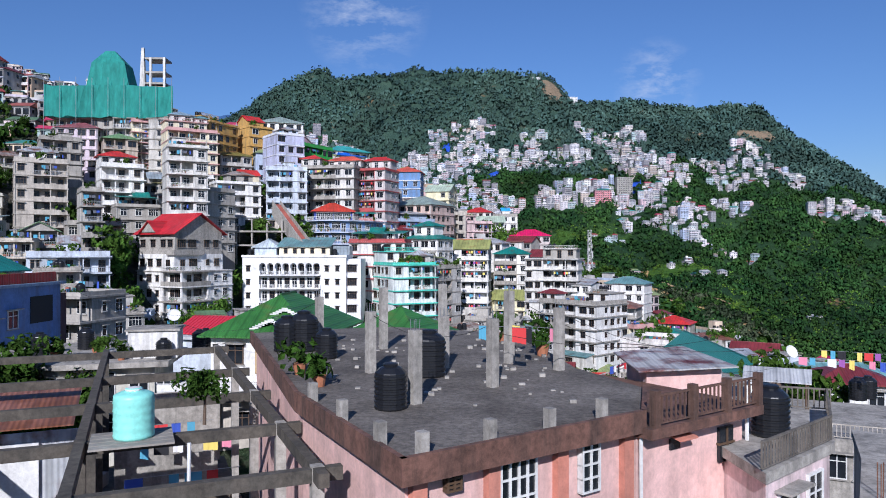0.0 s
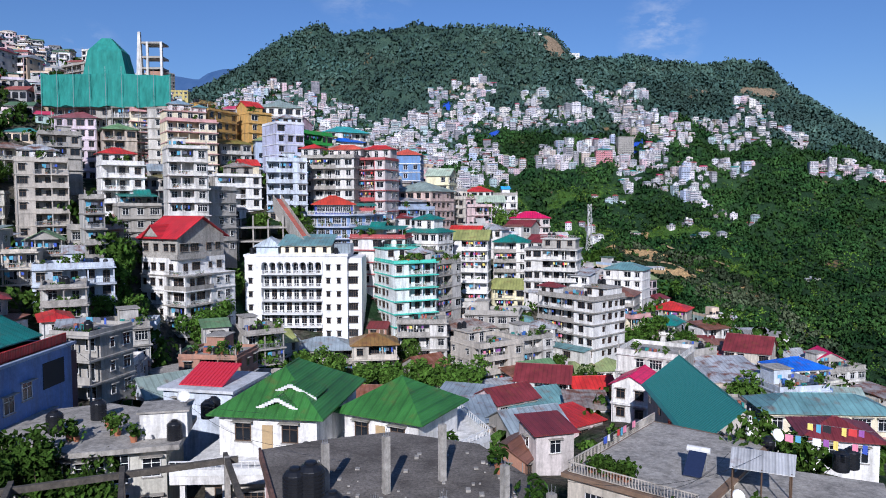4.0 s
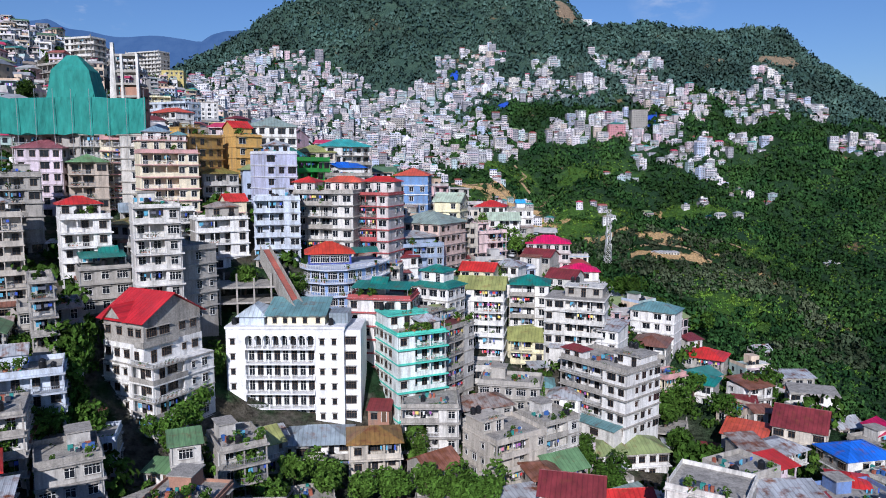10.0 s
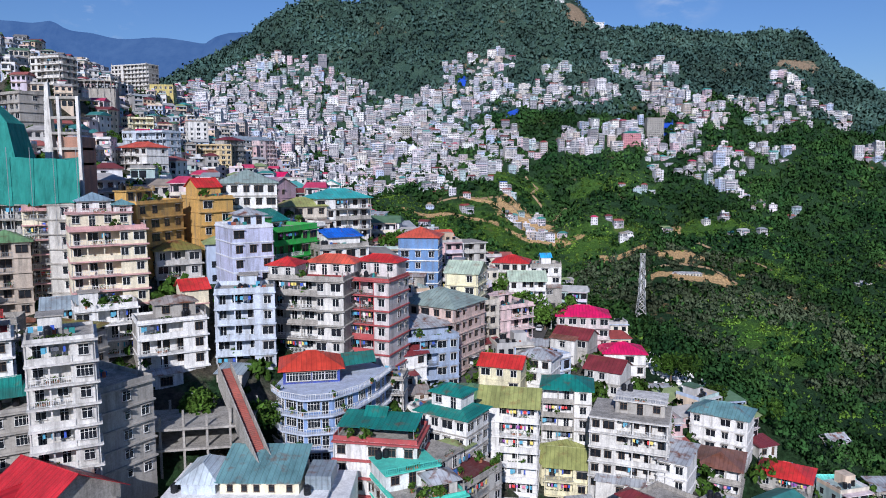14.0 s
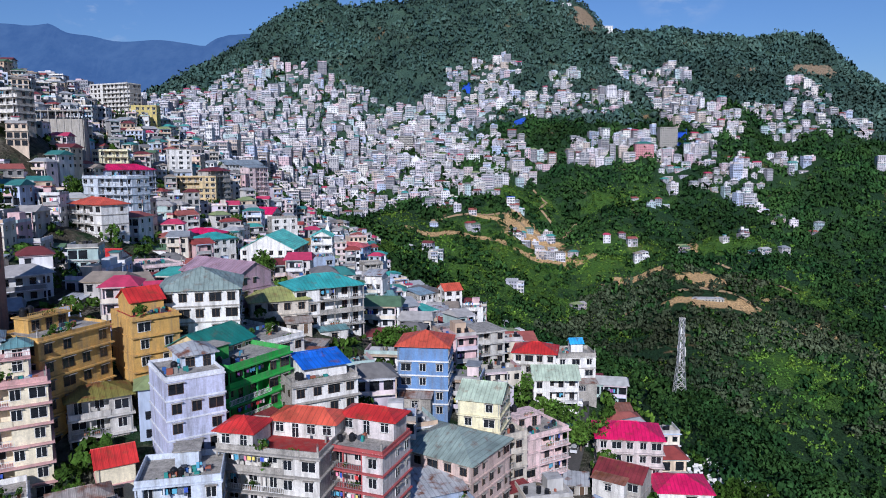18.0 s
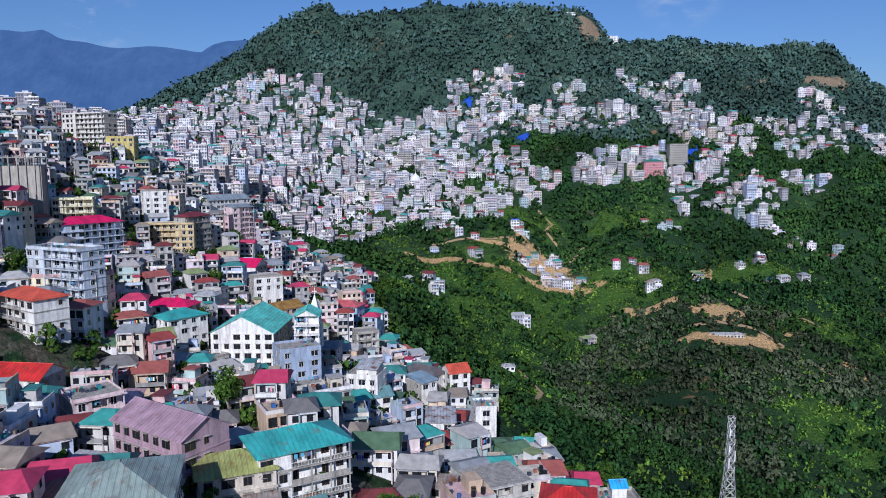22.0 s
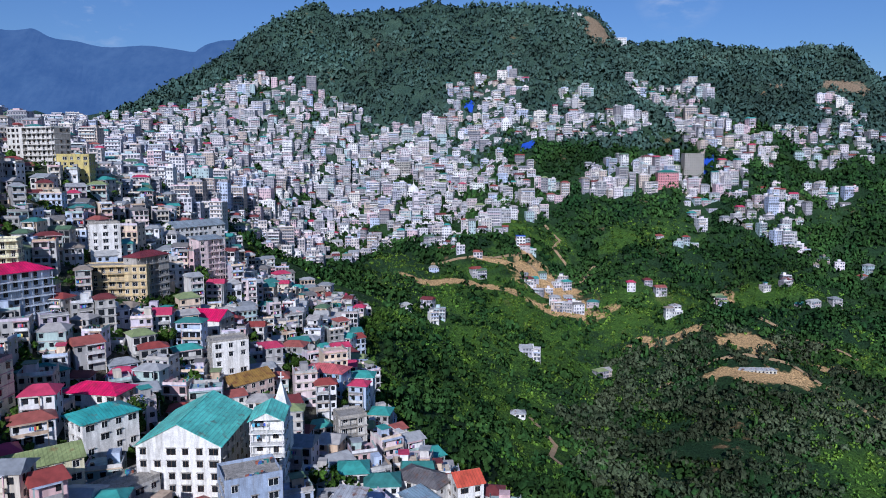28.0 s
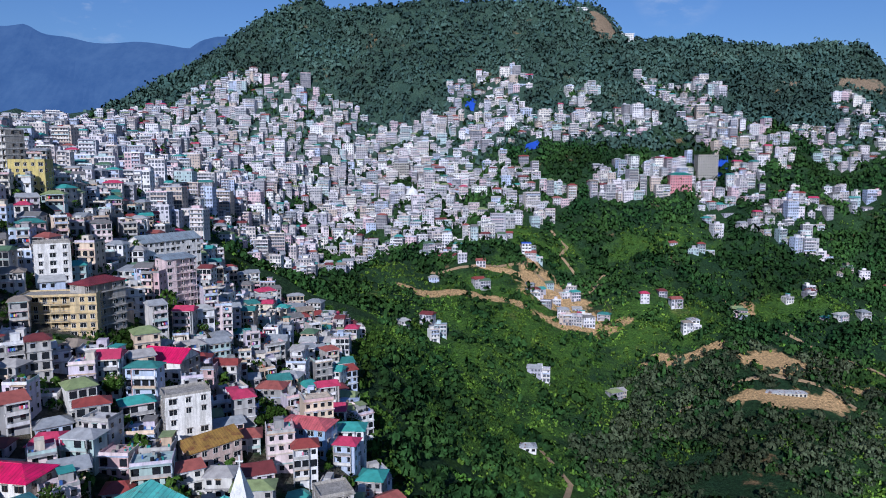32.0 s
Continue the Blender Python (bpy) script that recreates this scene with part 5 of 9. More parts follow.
            if p["cover"] in ("concrete",) and roof != "penthouse":
                tb.box(hx - 0.3, d * 0.95 - hd - 0.3, H + 2.5, hx + hw + 0.3, d * 0.95 + 0.3, H + 2.65)
                part("stair_roof", tb, [CONC], hd_ob)
            else:
                gable_roof(tb, hx, d * 0.95 - hd, hx + hw, d * 0.95, H + 2.5, 0.3 * hd, "x", 0.4)
                gable_wall(tb, hx, d * 0.95 - hd, hx + hw, d * 0.95, H + 2.5, 0.3 * hd, "x", 1)
                part("stair_roof", tb, [rm, wm], hd_ob)
        if roof == "canopy":
            cb = Build()
            for xx in (x0 + 0.6, x1 - 0.8):
                for yy in (0.8, d * 0.7):
                    cb.box(xx, yy, H, xx + 0.12, yy + 0.12, H + 2.2, 1)
            low = [(x0 + 0.4, 0.6, H + 2.0), (x1 - 0.4, 0.6, H + 2.0), (x1 - 0.4, d * 0.8, H + 2.7), (x0 + 0.4, d * 0.8, H + 2.7)]
            cb.solid(low, [(a, c, z + 0.06) for a, c, z in low], 0)
            part("canopy", cb, [rm, METAL], t, f"{WORDS.get(p['cover'], p['cover'])} shade-net canopy")
        if roof == "shedroof":
            cb = Build()
            cb.box(x0 + w * 0.25, d * 0.25, H, x1 - w * 0.1, d * 0.9, H + 2.1, 1)
            low = [(x0 + w * 0.2, d * 0.15, H + 2.1), (x1 - w * 0.05, d * 0.15, H + 2.1), (x1 - w * 0.05, d * 0.95, H + 3.4), (x0 + w * 0.2, d * 0.95, H + 3.4)]
            cb.solid(low, [(a, c, z + 0.1) for a, c, z in low], 0)
            part("rooftop_shed", cb, [rm, wm], t)
        if detail == 2:
            for i in range(g.choice((0, 1, 2, 2))):
                q = t.matrix_world @ Vector((x0 + w * g.uniform(0.1, 0.9), yf + (d - yf) * g.uniform(0.15, 0.45), H + 0.05))
                water_tank(q.x, q.y, q.z, g.uniform(0.8, 1.1))
            for i in range(7 if roof == "garden" else g.choice((0, 0, 2, 3)) if p["y"] < 240 else 0):
                q = t.matrix_world @ Vector((x0 + w * g.uniform(0.06, 0.94), yf + g.choice((0.35, 0.5, (d - yf) * 0.3)), H + 0.05))
                potted_plant(q.x, q.y, q.z, g.uniform(1.2, 2.4), i)
    else:
        rb.box(x0 - 0.18, -0.18, H - 0.3, x1 + 0.18, d + 0.18, H + 0.07)
        part("roof_deck", rb, [CONC], t)
    for fa, fb_, ya, yb, uh, kind, uw, uc in UPPER.get(p.get("title"), ()):
        ux0, ux1, uy0, uy1 = w * fa + 0.05, w * fb_ - 0.05, d * ya + 0.1, d * yb - 0.05
        ub = Build()
        ub.box(ux0, uy0, H, ux1, uy1, H + uh)
        um = part("upper_storey", ub, [wall_mat(uw)], t)
        n = max(1, int((ux1 - ux0) / 2.4))
        for i in range(n):
            part("window", WIN[casing][2 if i % 3 == 1 and uh < 4 else 0], None, um, at=pose(ux0 + (ux1 - ux0) * (i + 0.5) / n, uy0 - 0.01, H + uh - (1.55 if i % 3 == 1 and uh < 4 else 1.15)))
        ub = Build()
        if kind == "hip":
            hip_roof(ub, ux0, uy0, ux1, uy1, H + uh + 0.02, 0.2 * min(ux1 - ux0, uy1 - uy0) + 0.3, 0.6)
            part("upper_roof", ub, [roof_mat(uc)], um, f"{WORDS.get(uc, uc)} sheet roof")
        else:
            ub.box(ux0 - 0.35, uy0 - 0.6, H + uh - 0.12, ux1 + 0.35, uy1 + 0.2, H + uh + 0.1)
            part("upper_roof", ub, [trim], um)
            ub = Build()
            uh += 0.1
            railing(ub, ux0 - 0.3, ux1 + 0.3, uy0 - 0.5, H + uh, 0.9, 0.3)
            part("terrace_rail", ub, [trim], um)
            part("planter", PLANTROW[0], None, um, "row of green potted plants", pose((ux0 + ux1) / 2, uy0 - 0.15, H + uh))
            q = t.matrix_world @ Vector((ux0 + 0.9, uy1 - 1.0, H + uh))
            water_tank(q.x, q.y, q.z, 1.0)
            q = t.matrix_world @ Vector((ux0 + 2.2, uy1 - 1.0, H + uh))
            water_tank(q.x, q.y, q.z, 1.05)
    return t


for p in PLOTS:
    house(p, 2 if p["y"] < 300 else 1)


# ---- the near rooftops ----
BLOCKED = [(1, 30, 16), (-10, 64, 16), (32, 88, 16), (-31, 168, 17), (-51, 151, 13), (-47, 140, 9), (-96, 212, 20), (-24, 186, 16), (78, 357, 8), (-45, 178, 13), (-28, 58, 10), (-25, 75, 7), (-41, 60, 9), (18, 60, 12), (14, 245, 4), (22, 260, 4), (26, 275, 4), (4, 231, 4), (29, 292, 4), (67, 271, 14)]
PINK = paint("pink_plaster", (0.80, 0.52, 0.47), 0.35)
STAINED = paint("red_brown_stained_concrete", (0.17, 0.085, 0.062), 0.9, 0.9, (0.035, 0.030, 0.026), 0.6)
SALMON = paint("salmon_pilaster", (0.62, 0.24, 0.17), 0.3)


def inset(ring, k):
    c = sum((Vector(q) for q in ring), Vector((0, 0))) / len(ring)
    return [c + (Vector(q) - c) * k for q in ring]


def pink_house():
    ring = [(-0.8, 16.5), (6.4, 21.5), (7.6, 25.5), (5.9, 30.0), (5.2, 38.0), (2.7, 43.5), (-3.0, 46.0), (-7.6, 44.4), (-11.2, 42.5), (-4.9, 24.4)]
    t = thing("house", pose(0, 0, 0), "pink plastered house with stained flat concrete roof and column stubs", "house", "hillside houses")
    b = Build()
    b.solid([(x, y, 94.45) for x, y in ring], [(x, y, 95.0) for x, y in ring])
    b.m = [0, 0] + [1] * len(ring)
    part("roof_slab", b, [DECK, STAINED], t, "black-stained concrete roof slab")
    kerb = Build()
    for a, c in zip(ring[:2] + ring[-2:], ring[1:3] + [ring[-1], ring[0]]):
        a, c = Vector((*a, 95.0)), Vector((*c, 95.0))
        d = (c - a).normalized()
        n = Vector((-d.y, d.x, 0)) * 0.16
        kerb.solid([a, c, c + n, a + n], [q + Vector((0, 0, 0.14)) for q in (a, c, c + n, a + n)])
    part("kerb", kerb, [STAINED], t, "red-brown stained kerb")
    w = Build()
    wr = inset(ring, 0.955)
    w.solid([(x, y, 79.0) for x, y in wr], [(x, y, 94.45) for x, y in wr])
    part("wall", w, [PINK], t)
    F = Matrix.Translation((-0.8, 16.5, 0)) @ pose(0, 0, 0, 0, 0, 34.8)
    off = 0.46
    for u in (0.55, 2.9, 5.4, 8.2):
        q = Build()
        q.box(u, off - 0.10, 80, u + 0.42, off + 0.35, 94.43)
        part("pilaster", q, [SALMON], t, "salmon-red painted pilaster", F)
    for u, z, ww, h, n, m in ((1.8, 94.15, 0.42, 0.42, 2, DARKW), (3.95, 93.35, 1.25, 2.1, 4, WHITE), (6.75, 93.75, 0.7, 1.6, 2, WHITE)):
        q = Build()
        q.box(u - ww / 2, off - 0.06, z - h / 2, u + ww / 2, off + 0.2, z + h / 2, 1)
        for i in range(n + 1):
            x = u - ww / 2 + ww * i / n
            q.box(x - 0.03, off - 0.12, z - h / 2, x + 0.03, off + 0.1, z + h / 2)
        for k in range(5):
            zz = z - h / 2 + h * k / 4
            q.box(u - ww / 2 - 0.03, off - 0.115, zz - 0.025, u + ww / 2 + 0.03, off + 0.1, zz + 0.025)
        part("window", q, [m, GLASS], t, "", F)
    # side wing with a balustraded terrace
    q = Build()
    q.box(8.7, 0.35, 79, 14.4, 7.0, 94.3)
    part("wing", q, [PINK], t, "", F)
    q = Build()
    q.box(8.6, -0.35, 94.3, 14.6, 7.0, 94.62)
    part("terrace_slab", q, [STAINED], t, "", F)
    q = Build()
    railing(q, 8.8, 14.4, -0.2, 94.62, 1.0, 0.22)
    for i in range(4):
        q.box(8.8 + i * 1.85, -0.32, 94.6, 9.05 + i * 1.85, -0.08, 95.75)
    part("balustrade", q, [paint("brown_rail", (0.13, 0.070, 0.050), 0.8, 0.9, (0.04, 0.032, 0.028), 0.5)], t, "", F)
    q = Build()
    q.box(12.9, 0.24, 92.75, 13.7, 0.5, 93.95, 0)
    q.box(12.85, 0.2, 93.35, 13.75, 0.5, 93.42, 1)
    q.box(13.28, 0.2, 92.75, 13.34, 0.5, 93.95, 1)
    part("window", q, [GLASS, DARKW], t, "", F)
    q = Build()
    q.solid([(10.1, -0.25, 94.0), (11.0, -0.25, 94.0), (11.0, 0.4, 94.15), (10.1, 0.4, 94.15)], [(10.1, -0.25, 94.06), (11.0, -0.25, 94.06), (11.0, 0.4, 94.21), (10.1, 0.4, 94.21)])
    q.box(10.3, 0.28, 93.6, 10.8, 0.42, 93.95, 1)
    part("window_hood", q, [SALMON, GLASS], t, "", F)
    q = Build()
    q.tube((8.85, 0.2, 80), (8.75, 0.2, 94.4), 0.06, 6)
    q.tube((14.5, 0.2, 80), (14.45, 0.2, 95.4), 0.07, 6)
    part("drainpipe", q, [WHITE], t, "", F)
    for x, y, top in ((-2.7, 28.9, 97.5), (-2.7, 35.8, 98.1), (-0.7, 23.1, 97.4), (0.3, 37.5, 98.2), (0.3, 30.0, 97.2), (2.05, 25.9, 97.5), (3.2, 31.3, 98.2), (5.1, 29.5, 97.6), (-6.0, 36.2, 97.6)):
        q = Build()
        q.box(-0.17, -0.17, 94.9, 0.17, 0.17, top)
        for i, j in ((-1, -1), (1, -1), (1, 1), (-1, 1)):
            q.tube((i * 0.1, j * 0.1, top), (i * 0.11, j * 0.12, top + 0.35), 0.012, 4, 1)
        part("column", q, [CONC, METAL], t, "", Matrix.Translation((x, y, 0)) @ pose(0, 0, 0, 0, 0, 34.8))
    for k in range(7):
        a, c = (Vector((-4.9, 24.4, 0)), Vector((-0.8, 16.5, 0))) if k < 3 else (Vector((-0.8, 16.5, 0)), Vector((6.4, 21.5, 0)))
        f = (k + 0.5) / 3 if k < 3 else (k - 2.75) / 4
        q = Build()
        q.box(-0.13, -0.13, 95.0, 0.13, 0.13, 95.62)
        v = a.lerp(c, f)
        part("stub", q, [CONC], t, "", Matrix.Translation((v.x * 0.97, v.y + 0.35, 0)) @ pose(0, 0, 0, 0, 0, 34.8))
    for x, y, s in ((-1.45, 22.4, 0.98), (-0.3, 28.2, 1.25), (-5.1, 32.8, 0.95), (-6.6, 35.2, 1.35), (-7.4, 35.0, 1.2)):
        water_tank(x, y, 95.0, s)
    q = Build()
    low = [(8.0, 28.0, 95.15), (12.2, 28.5, 95.25), (11.4, 32.8, 95.5), (7.8, 31.2, 95.45)]
    q.solid(low, [(x, y, z + 0.06) for x, y, z in low])
    s = thing("shed", pose(0, 0, 0), "low shed with a rusty red and grey corrugated roof", "shed")
    part("roof", q, [sheet("patched_tin", (0.50, 0.49, 0.48), 0.75, 0.5, (0.15, 0.035, 0.025), 4.5, 0.9)], s)
    q = Build()
    q.solid([(8.5, 28.6, 90), (11.7, 29.0, 90), (11.0, 32.2, 90), (8.3, 30.9, 90)], [(8.5, 28.6, 95.1), (11.7, 29.0, 95.1), (11.0, 32.2, 95.1), (8.3, 30.9, 95.1)])
    part("wall", q, [PINK], s)


def deck_material():
    m, t, n, l, p = nodes_of("stained_roof_deck")
    co = n.new("ShaderNodeNewGeometry").outputs["Position"]
    a = ramp(t, noise_of(t, co, 0.35, 8, (1, 1, 1), 0.7), 0.35, 0.65)
    c = mixer(t, (0.070, 0.060, 0.050), (0.185, 0.165, 0.142), a)
    c = mixer(t, c, (0.36, 0.335, 0.30), ramp(t, noise_of(t, co, 1.1, 9, (1, 1, 1), 0.75), 0.62, 0.75))
    l.new(c, p.inputs["Base Color"])
    p.inputs["Roughness"].default_value = 0.9
    grit = n.new("ShaderNodeVectorMath")
    grit.operation = "SCALE"
    l.new(c, grit.inputs[0])
    l.new(ramp(t, noise_of(t, co, 5.0, 9, (1, 1, 1), 0.75), 0.3, 0.7, 0.35, 1.7), grit.inputs[3])
    l.new(grit.outputs[0], p.inputs["Base Color"])
    bumped(t, noise_of(t, co, 6, 6), p, 0.6, 0.05)
    return m


DECK = deck_material()
pink_house()


def concrete_skeleton():
    t = thing("unfinished_building", pose(-3.3, 19.6, 0, 0, 0, 23), "unfinished blackened concrete column and beam structure", "unfinished building")
    us, vs = (0, -6.2, -12.2, -18.6), (0, 5.4, 11.4, 17.6, 26.4)
    for v in vs:
        b = Build()
        b.box(-20.5, v - 0.15, 93.62, 0.7, v + 0.15, 94.0)
        part("beam", b, [OLDC], t)
    for u in us:
        b = Build()
        b.box(u - 0.15, -0.8, 93.66, u + 0.15, 27.4, 94.05)
        part("beam", b, [OLDC], t)
        for v in vs:
            c = Build()
            c.box(u - 0.17, v - 0.17, 80, u + 0.17, v + 0.17, 94.06)
            part("column", c, [OLDC if u else CONC], t)
    f = Build()
    f.box(-20.5, -0.5, 86.8, 0.5, 27, 87.05)
    part("floor_slab", f, [OLDC], t)
    for u0, u1, v, z1, m in ((-12.0, -6.6, 13.6, 92.6, roof_mat("tin")), (-18.4, -13.0, 15.0, 92.4, paint("dark_green_board", (0.02, 0.12, 0.08))), (-5.6, -0.6, 20.0, 92.6, CONC), (-10.9, -8.2, 13.4, 92.2, WHITE)):
        b = Build()
        b.box(u0, v, 87.05, u1, v + 0.08, z1)
        part("partition", b, [m], t)
    p = Build()
    for i in range(5):
        p.box(-5.9, 3.85 + i * 0.42, 94.06, -3.5, 4.21 + i * 0.42, 94.12)
    part("plank_platform", p, [paint("grey_planks", (0.35, 0.32, 0.28))], t)
    b = Build()
    b.lathe([(0.55, 0), (0.58, 0.06)] + [(0.57 + 0.012 * (i % 4 == 0), 0.1 + 0.06 * i) for i in range(19)] + [(0.56, 1.26), (0.5, 1.3), (0.36, 1.36), (0.24, 1.38), (0.23, 1.46), (0.2, 1.47)], 28)
    me = b.mesh("tank", [MINT])
    me.shade_smooth()
    q = t.matrix_world @ Vector((-4.6, 4.85, 94.12))
    water_tank(q.x - 0.1, q.y + 0.1, q.z, 1.06, "mint green ribbed plastic water tank on planks", me, lid_mesh(WHITE))
    for k, (u, v, ln) in enumerate(((-9, 1.0, 5), (-3.0, 2.5, 4), (-3, 8, 4), (-9, 6.5, 5), (-2.6, 13, 4), (-13, 4, 5), (-3.2, 16, 4))):
        washing_line(t.matrix_world @ pose(u, v, 91.9), ln, k + 3)
    s = Build()
    low = [(-13, 14.2, 92.6), (-7, 14.2, 92.6), (-7, 19.5, 93.2), (-13, 19.5, 93.2)]
    s.solid(low, [(x, y, z + 0.06) for x, y, z in low])
    part("tin_cover", s, [roof_mat("rust")], t)
    pl = Build()
    pl.tube((-3.4, 0.5, 87.05), (-3.3, 0.5, 94.9), 0.05, 6)
    part("drainpipe", pl, [WHITE], t)


concrete_skeleton()


def ribbed_gable(name, m, length, half, rise, eave, walls, roof_m, wall_m, label):
    """A long hall: ridge along local y, ribs down both slopes."""
    t = thing(name, m, label, "hall")
    b = Build()
    b.box(-half + 0.5, 0.4, -walls, half - 0.5, length - 0.4, 0)
    part("wall", b, [wall_m], t)
    b = Build()
    gable_wall(b, -half + 0.5, 0.4, half - 0.5, length - 0.4, 0, rise * 0.93, "y")
    part("gable", b, [wall_m], t)
    b = Build()
    gable_roof(b, -half, 0, half, length, 0, rise, "y", 0.35)
    n = int(length / 0.55)
    for i in range(n + 1):
        y = length * i / n
        for s in (-1, 1):
            a, c = Vector((s * half, y, 0.13)), Vector((0, y, rise + 0.13))
            w = Vector((0, 0.05, 0))
            up = Vector((0, 0, 0.07))
            lo = [a - w, a + w, c + w, c - w] if s > 0 else [a + w, a - w, c - w, c + w]
            b.solid(lo, [q + up for q in lo])
    part("roof", b, [roof_m], t, "ribbed metal roof")
    b = Build()
    for i in range(5):
        y = 2 + i * (length - 4) / 4
        b.box(-half + 0.4, y - 0.6, -2.2, -half + 0.55, y + 0.6, -0.8)
    part("window_band", b, [GLASS], t)
    return t


ribbed_gable("hall", pose(32.6, 72.6, 84.4, 0, 0, -4.5), 26.5, 4.9, 4.1, 84.4, 9, plain("hall_roof_teal", (0.02, 0.17, 0.16), 0.45), paint("hall_wall", (0.50, 0.47, 0.42)), "hall with a steep dark teal ribbed metal roof")
sp = thing("spire", pose(32.9, 72.0, 85.5), "small white concrete spire on the hall gable", "spire")
b = Build()
b.box(-0.5, -0.5, -2, 0.5, 0.5, 0.6)
b.solid([(-0.4, -0.4, 0.6), (0.4, -0.4, 0.6), (0.4, 0.4, 0.6), (-0.4, 0.4, 0.6)], [(-0.04, -0.04, 3.4), (0.04, -0.04, 3.4), (0.04, 0.04, 3.4), (-0.04, 0.04, 3.4)])
part("spire_body", b, [WHITE], sp)

# green-roofed houses on a walled terrace
GREENROOF = sheet("roof_leaf_green", (0.045, 0.185, 0.035), 0.12, 0.5)


def green_house(m, w, d, rise, dormers, label):
    t = thing("house", m, label, "house", "hillside houses")
    b = Build()
    b.box(-w / 2 + 0.6, 0.6, -3.6, w / 2 - 0.6, d - 0.6, 0)
    part("wall", b, [wall_mat("white")], t)
    b = Build()
    hip_roof(b, -w / 2 + 0.6, 0.6, w / 2 - 0.6, d - 0.6, 0, rise, 0.8)
    part("roof", b, [GREENROOF], t, "leaf green sheet roof")
    for k in range(dormers):
        x, y, z = (1.3 - 0.5 * k, 0.9 + 1.7 * (1 - k), 0.25 + 0.75 * (1 - k))
        b = Build()
        rw, rl, rr = 2.3, 2.6, 1.1
        for s in (-1, 1):
            lo = [(x, y - 0.2, z + rr), (x, y + rl, z + rr), (x + s * rw, y + rl, z), (x + s * rw, y - 0.2, z)]
            lo = lo if s > 0 else lo[::-1]
            b.solid([(p_, q, r) for p_, q, r in lo], [(p_, q, r + 0.1) for p_, q, r in lo], 0)
            for i in range(9):
                f = i / 9
                xx = x + s * rw * f
                b.box(min(xx, xx + s * rw / 9), y - 0.28, z + rr * (1 - f) - 0.32, max(xx, xx + s * rw / 9), y - 0.2, z + rr * (1 - f) - 0.02, 1)
        part("dormer", b, [GREENROOF, WHITE], t, "green dormer gable with white fretted bargeboard")
    for u in (-w * 0.22, w * 0.2):
        part("window", WIN["dark"][0], None, t, at=pose(u, 0.58, -1.5))
    b = Build()
    b.box(-0.45, 0.5, -3.0, 0.45, 0.62, -0.9)
    part("door", b, [plain("tan_door", (0.42, 0.30, 0.16))], t)


green_house(pose(-14.0, 55.4, 93.2, 0, 0, -9), 9.6, 13.0, 3.0, 2, "white house with a leaf green hipped roof and dormer gables")
green_house(pose(-5.1, 57.4, 92.5, 0, 0, -28), 8.6, 8.4, 2.6, 0, "white bungalow with a leaf green pyramid roof")
t = thing("terrace", pose(0, 0, 0), "white-walled terrace with balustrade below green-roofed houses", "terrace")
ring = [(-20.5, 52.0), (-1.0, 52.6), (4.6, 60.0), (1.5, 70.0), (-18.0, 71.0)]
b = Build()
b.solid([(x, y, 88.9) for x, y in ring], [(x, y, 89.6) for x, y in ring])
part("slab", b, [wall_mat("white")], t)
b = Build()
wr = inset(ring, 0.84)
b.solid([(x, y, 78) for x, y in wr], [(x, y, 88.9) for x, y in wr])
part("base", b, [wall_mat("beigegrey")], t)
for k in range(6):
    q = Vector(ring[0]).lerp(Vector(ring[1]), (k + 0.25) / 6)
    c = Build()
    c.box(q.x - 0.2, q.y + 0.4, 78, q.x + 0.2, q.y + 0.8, 88.9)
    part("column", c, [wall_mat("white")], t)
    w0 = Vector(wr[0]).lerp(Vector(wr[1]), (k + 0.5) / 6)
    part("window", WIN["dark"][1 if k % 2 else 2], None, t, at=pose(w0.x, w0.y - 0.02, 87.0, 0, 0, 1.8))
for a, c in ((ring[0], ring[1]), (ring[1], ring[2]), (ring[2], ring[3])):
    a, c = Vector((*a, 89.6)), Vector((*c, 89.6))
    ln = (c - a).length
    b = Build()
    b.box(0, -0.06, 0, ln, 0.06, 0.5)
    railing(b, 0, ln, 0, 0.45, 0.7, 0.5)
    part("balustrade", b, [WHITE], t, "", Matrix.Translation(a) @ pose(0, 0, 0, 0, 0, math.degrees(math.atan2((c - a).y, (c - a).x))))
for k, (x, y) in enumerate(((-9.5, 54.5), (-8.8, 54.2), (-6.5, 54.2), (-5.6, 54.0), (-4.2, 53.9), (0.8, 57.0), (-12.0, 53.6))):
    potted_plant(x, y, 89.6, 1.5 + 0.2 * (k % 3), k)
water_tank(-10.6, 55.0, 89.6, 1.1)

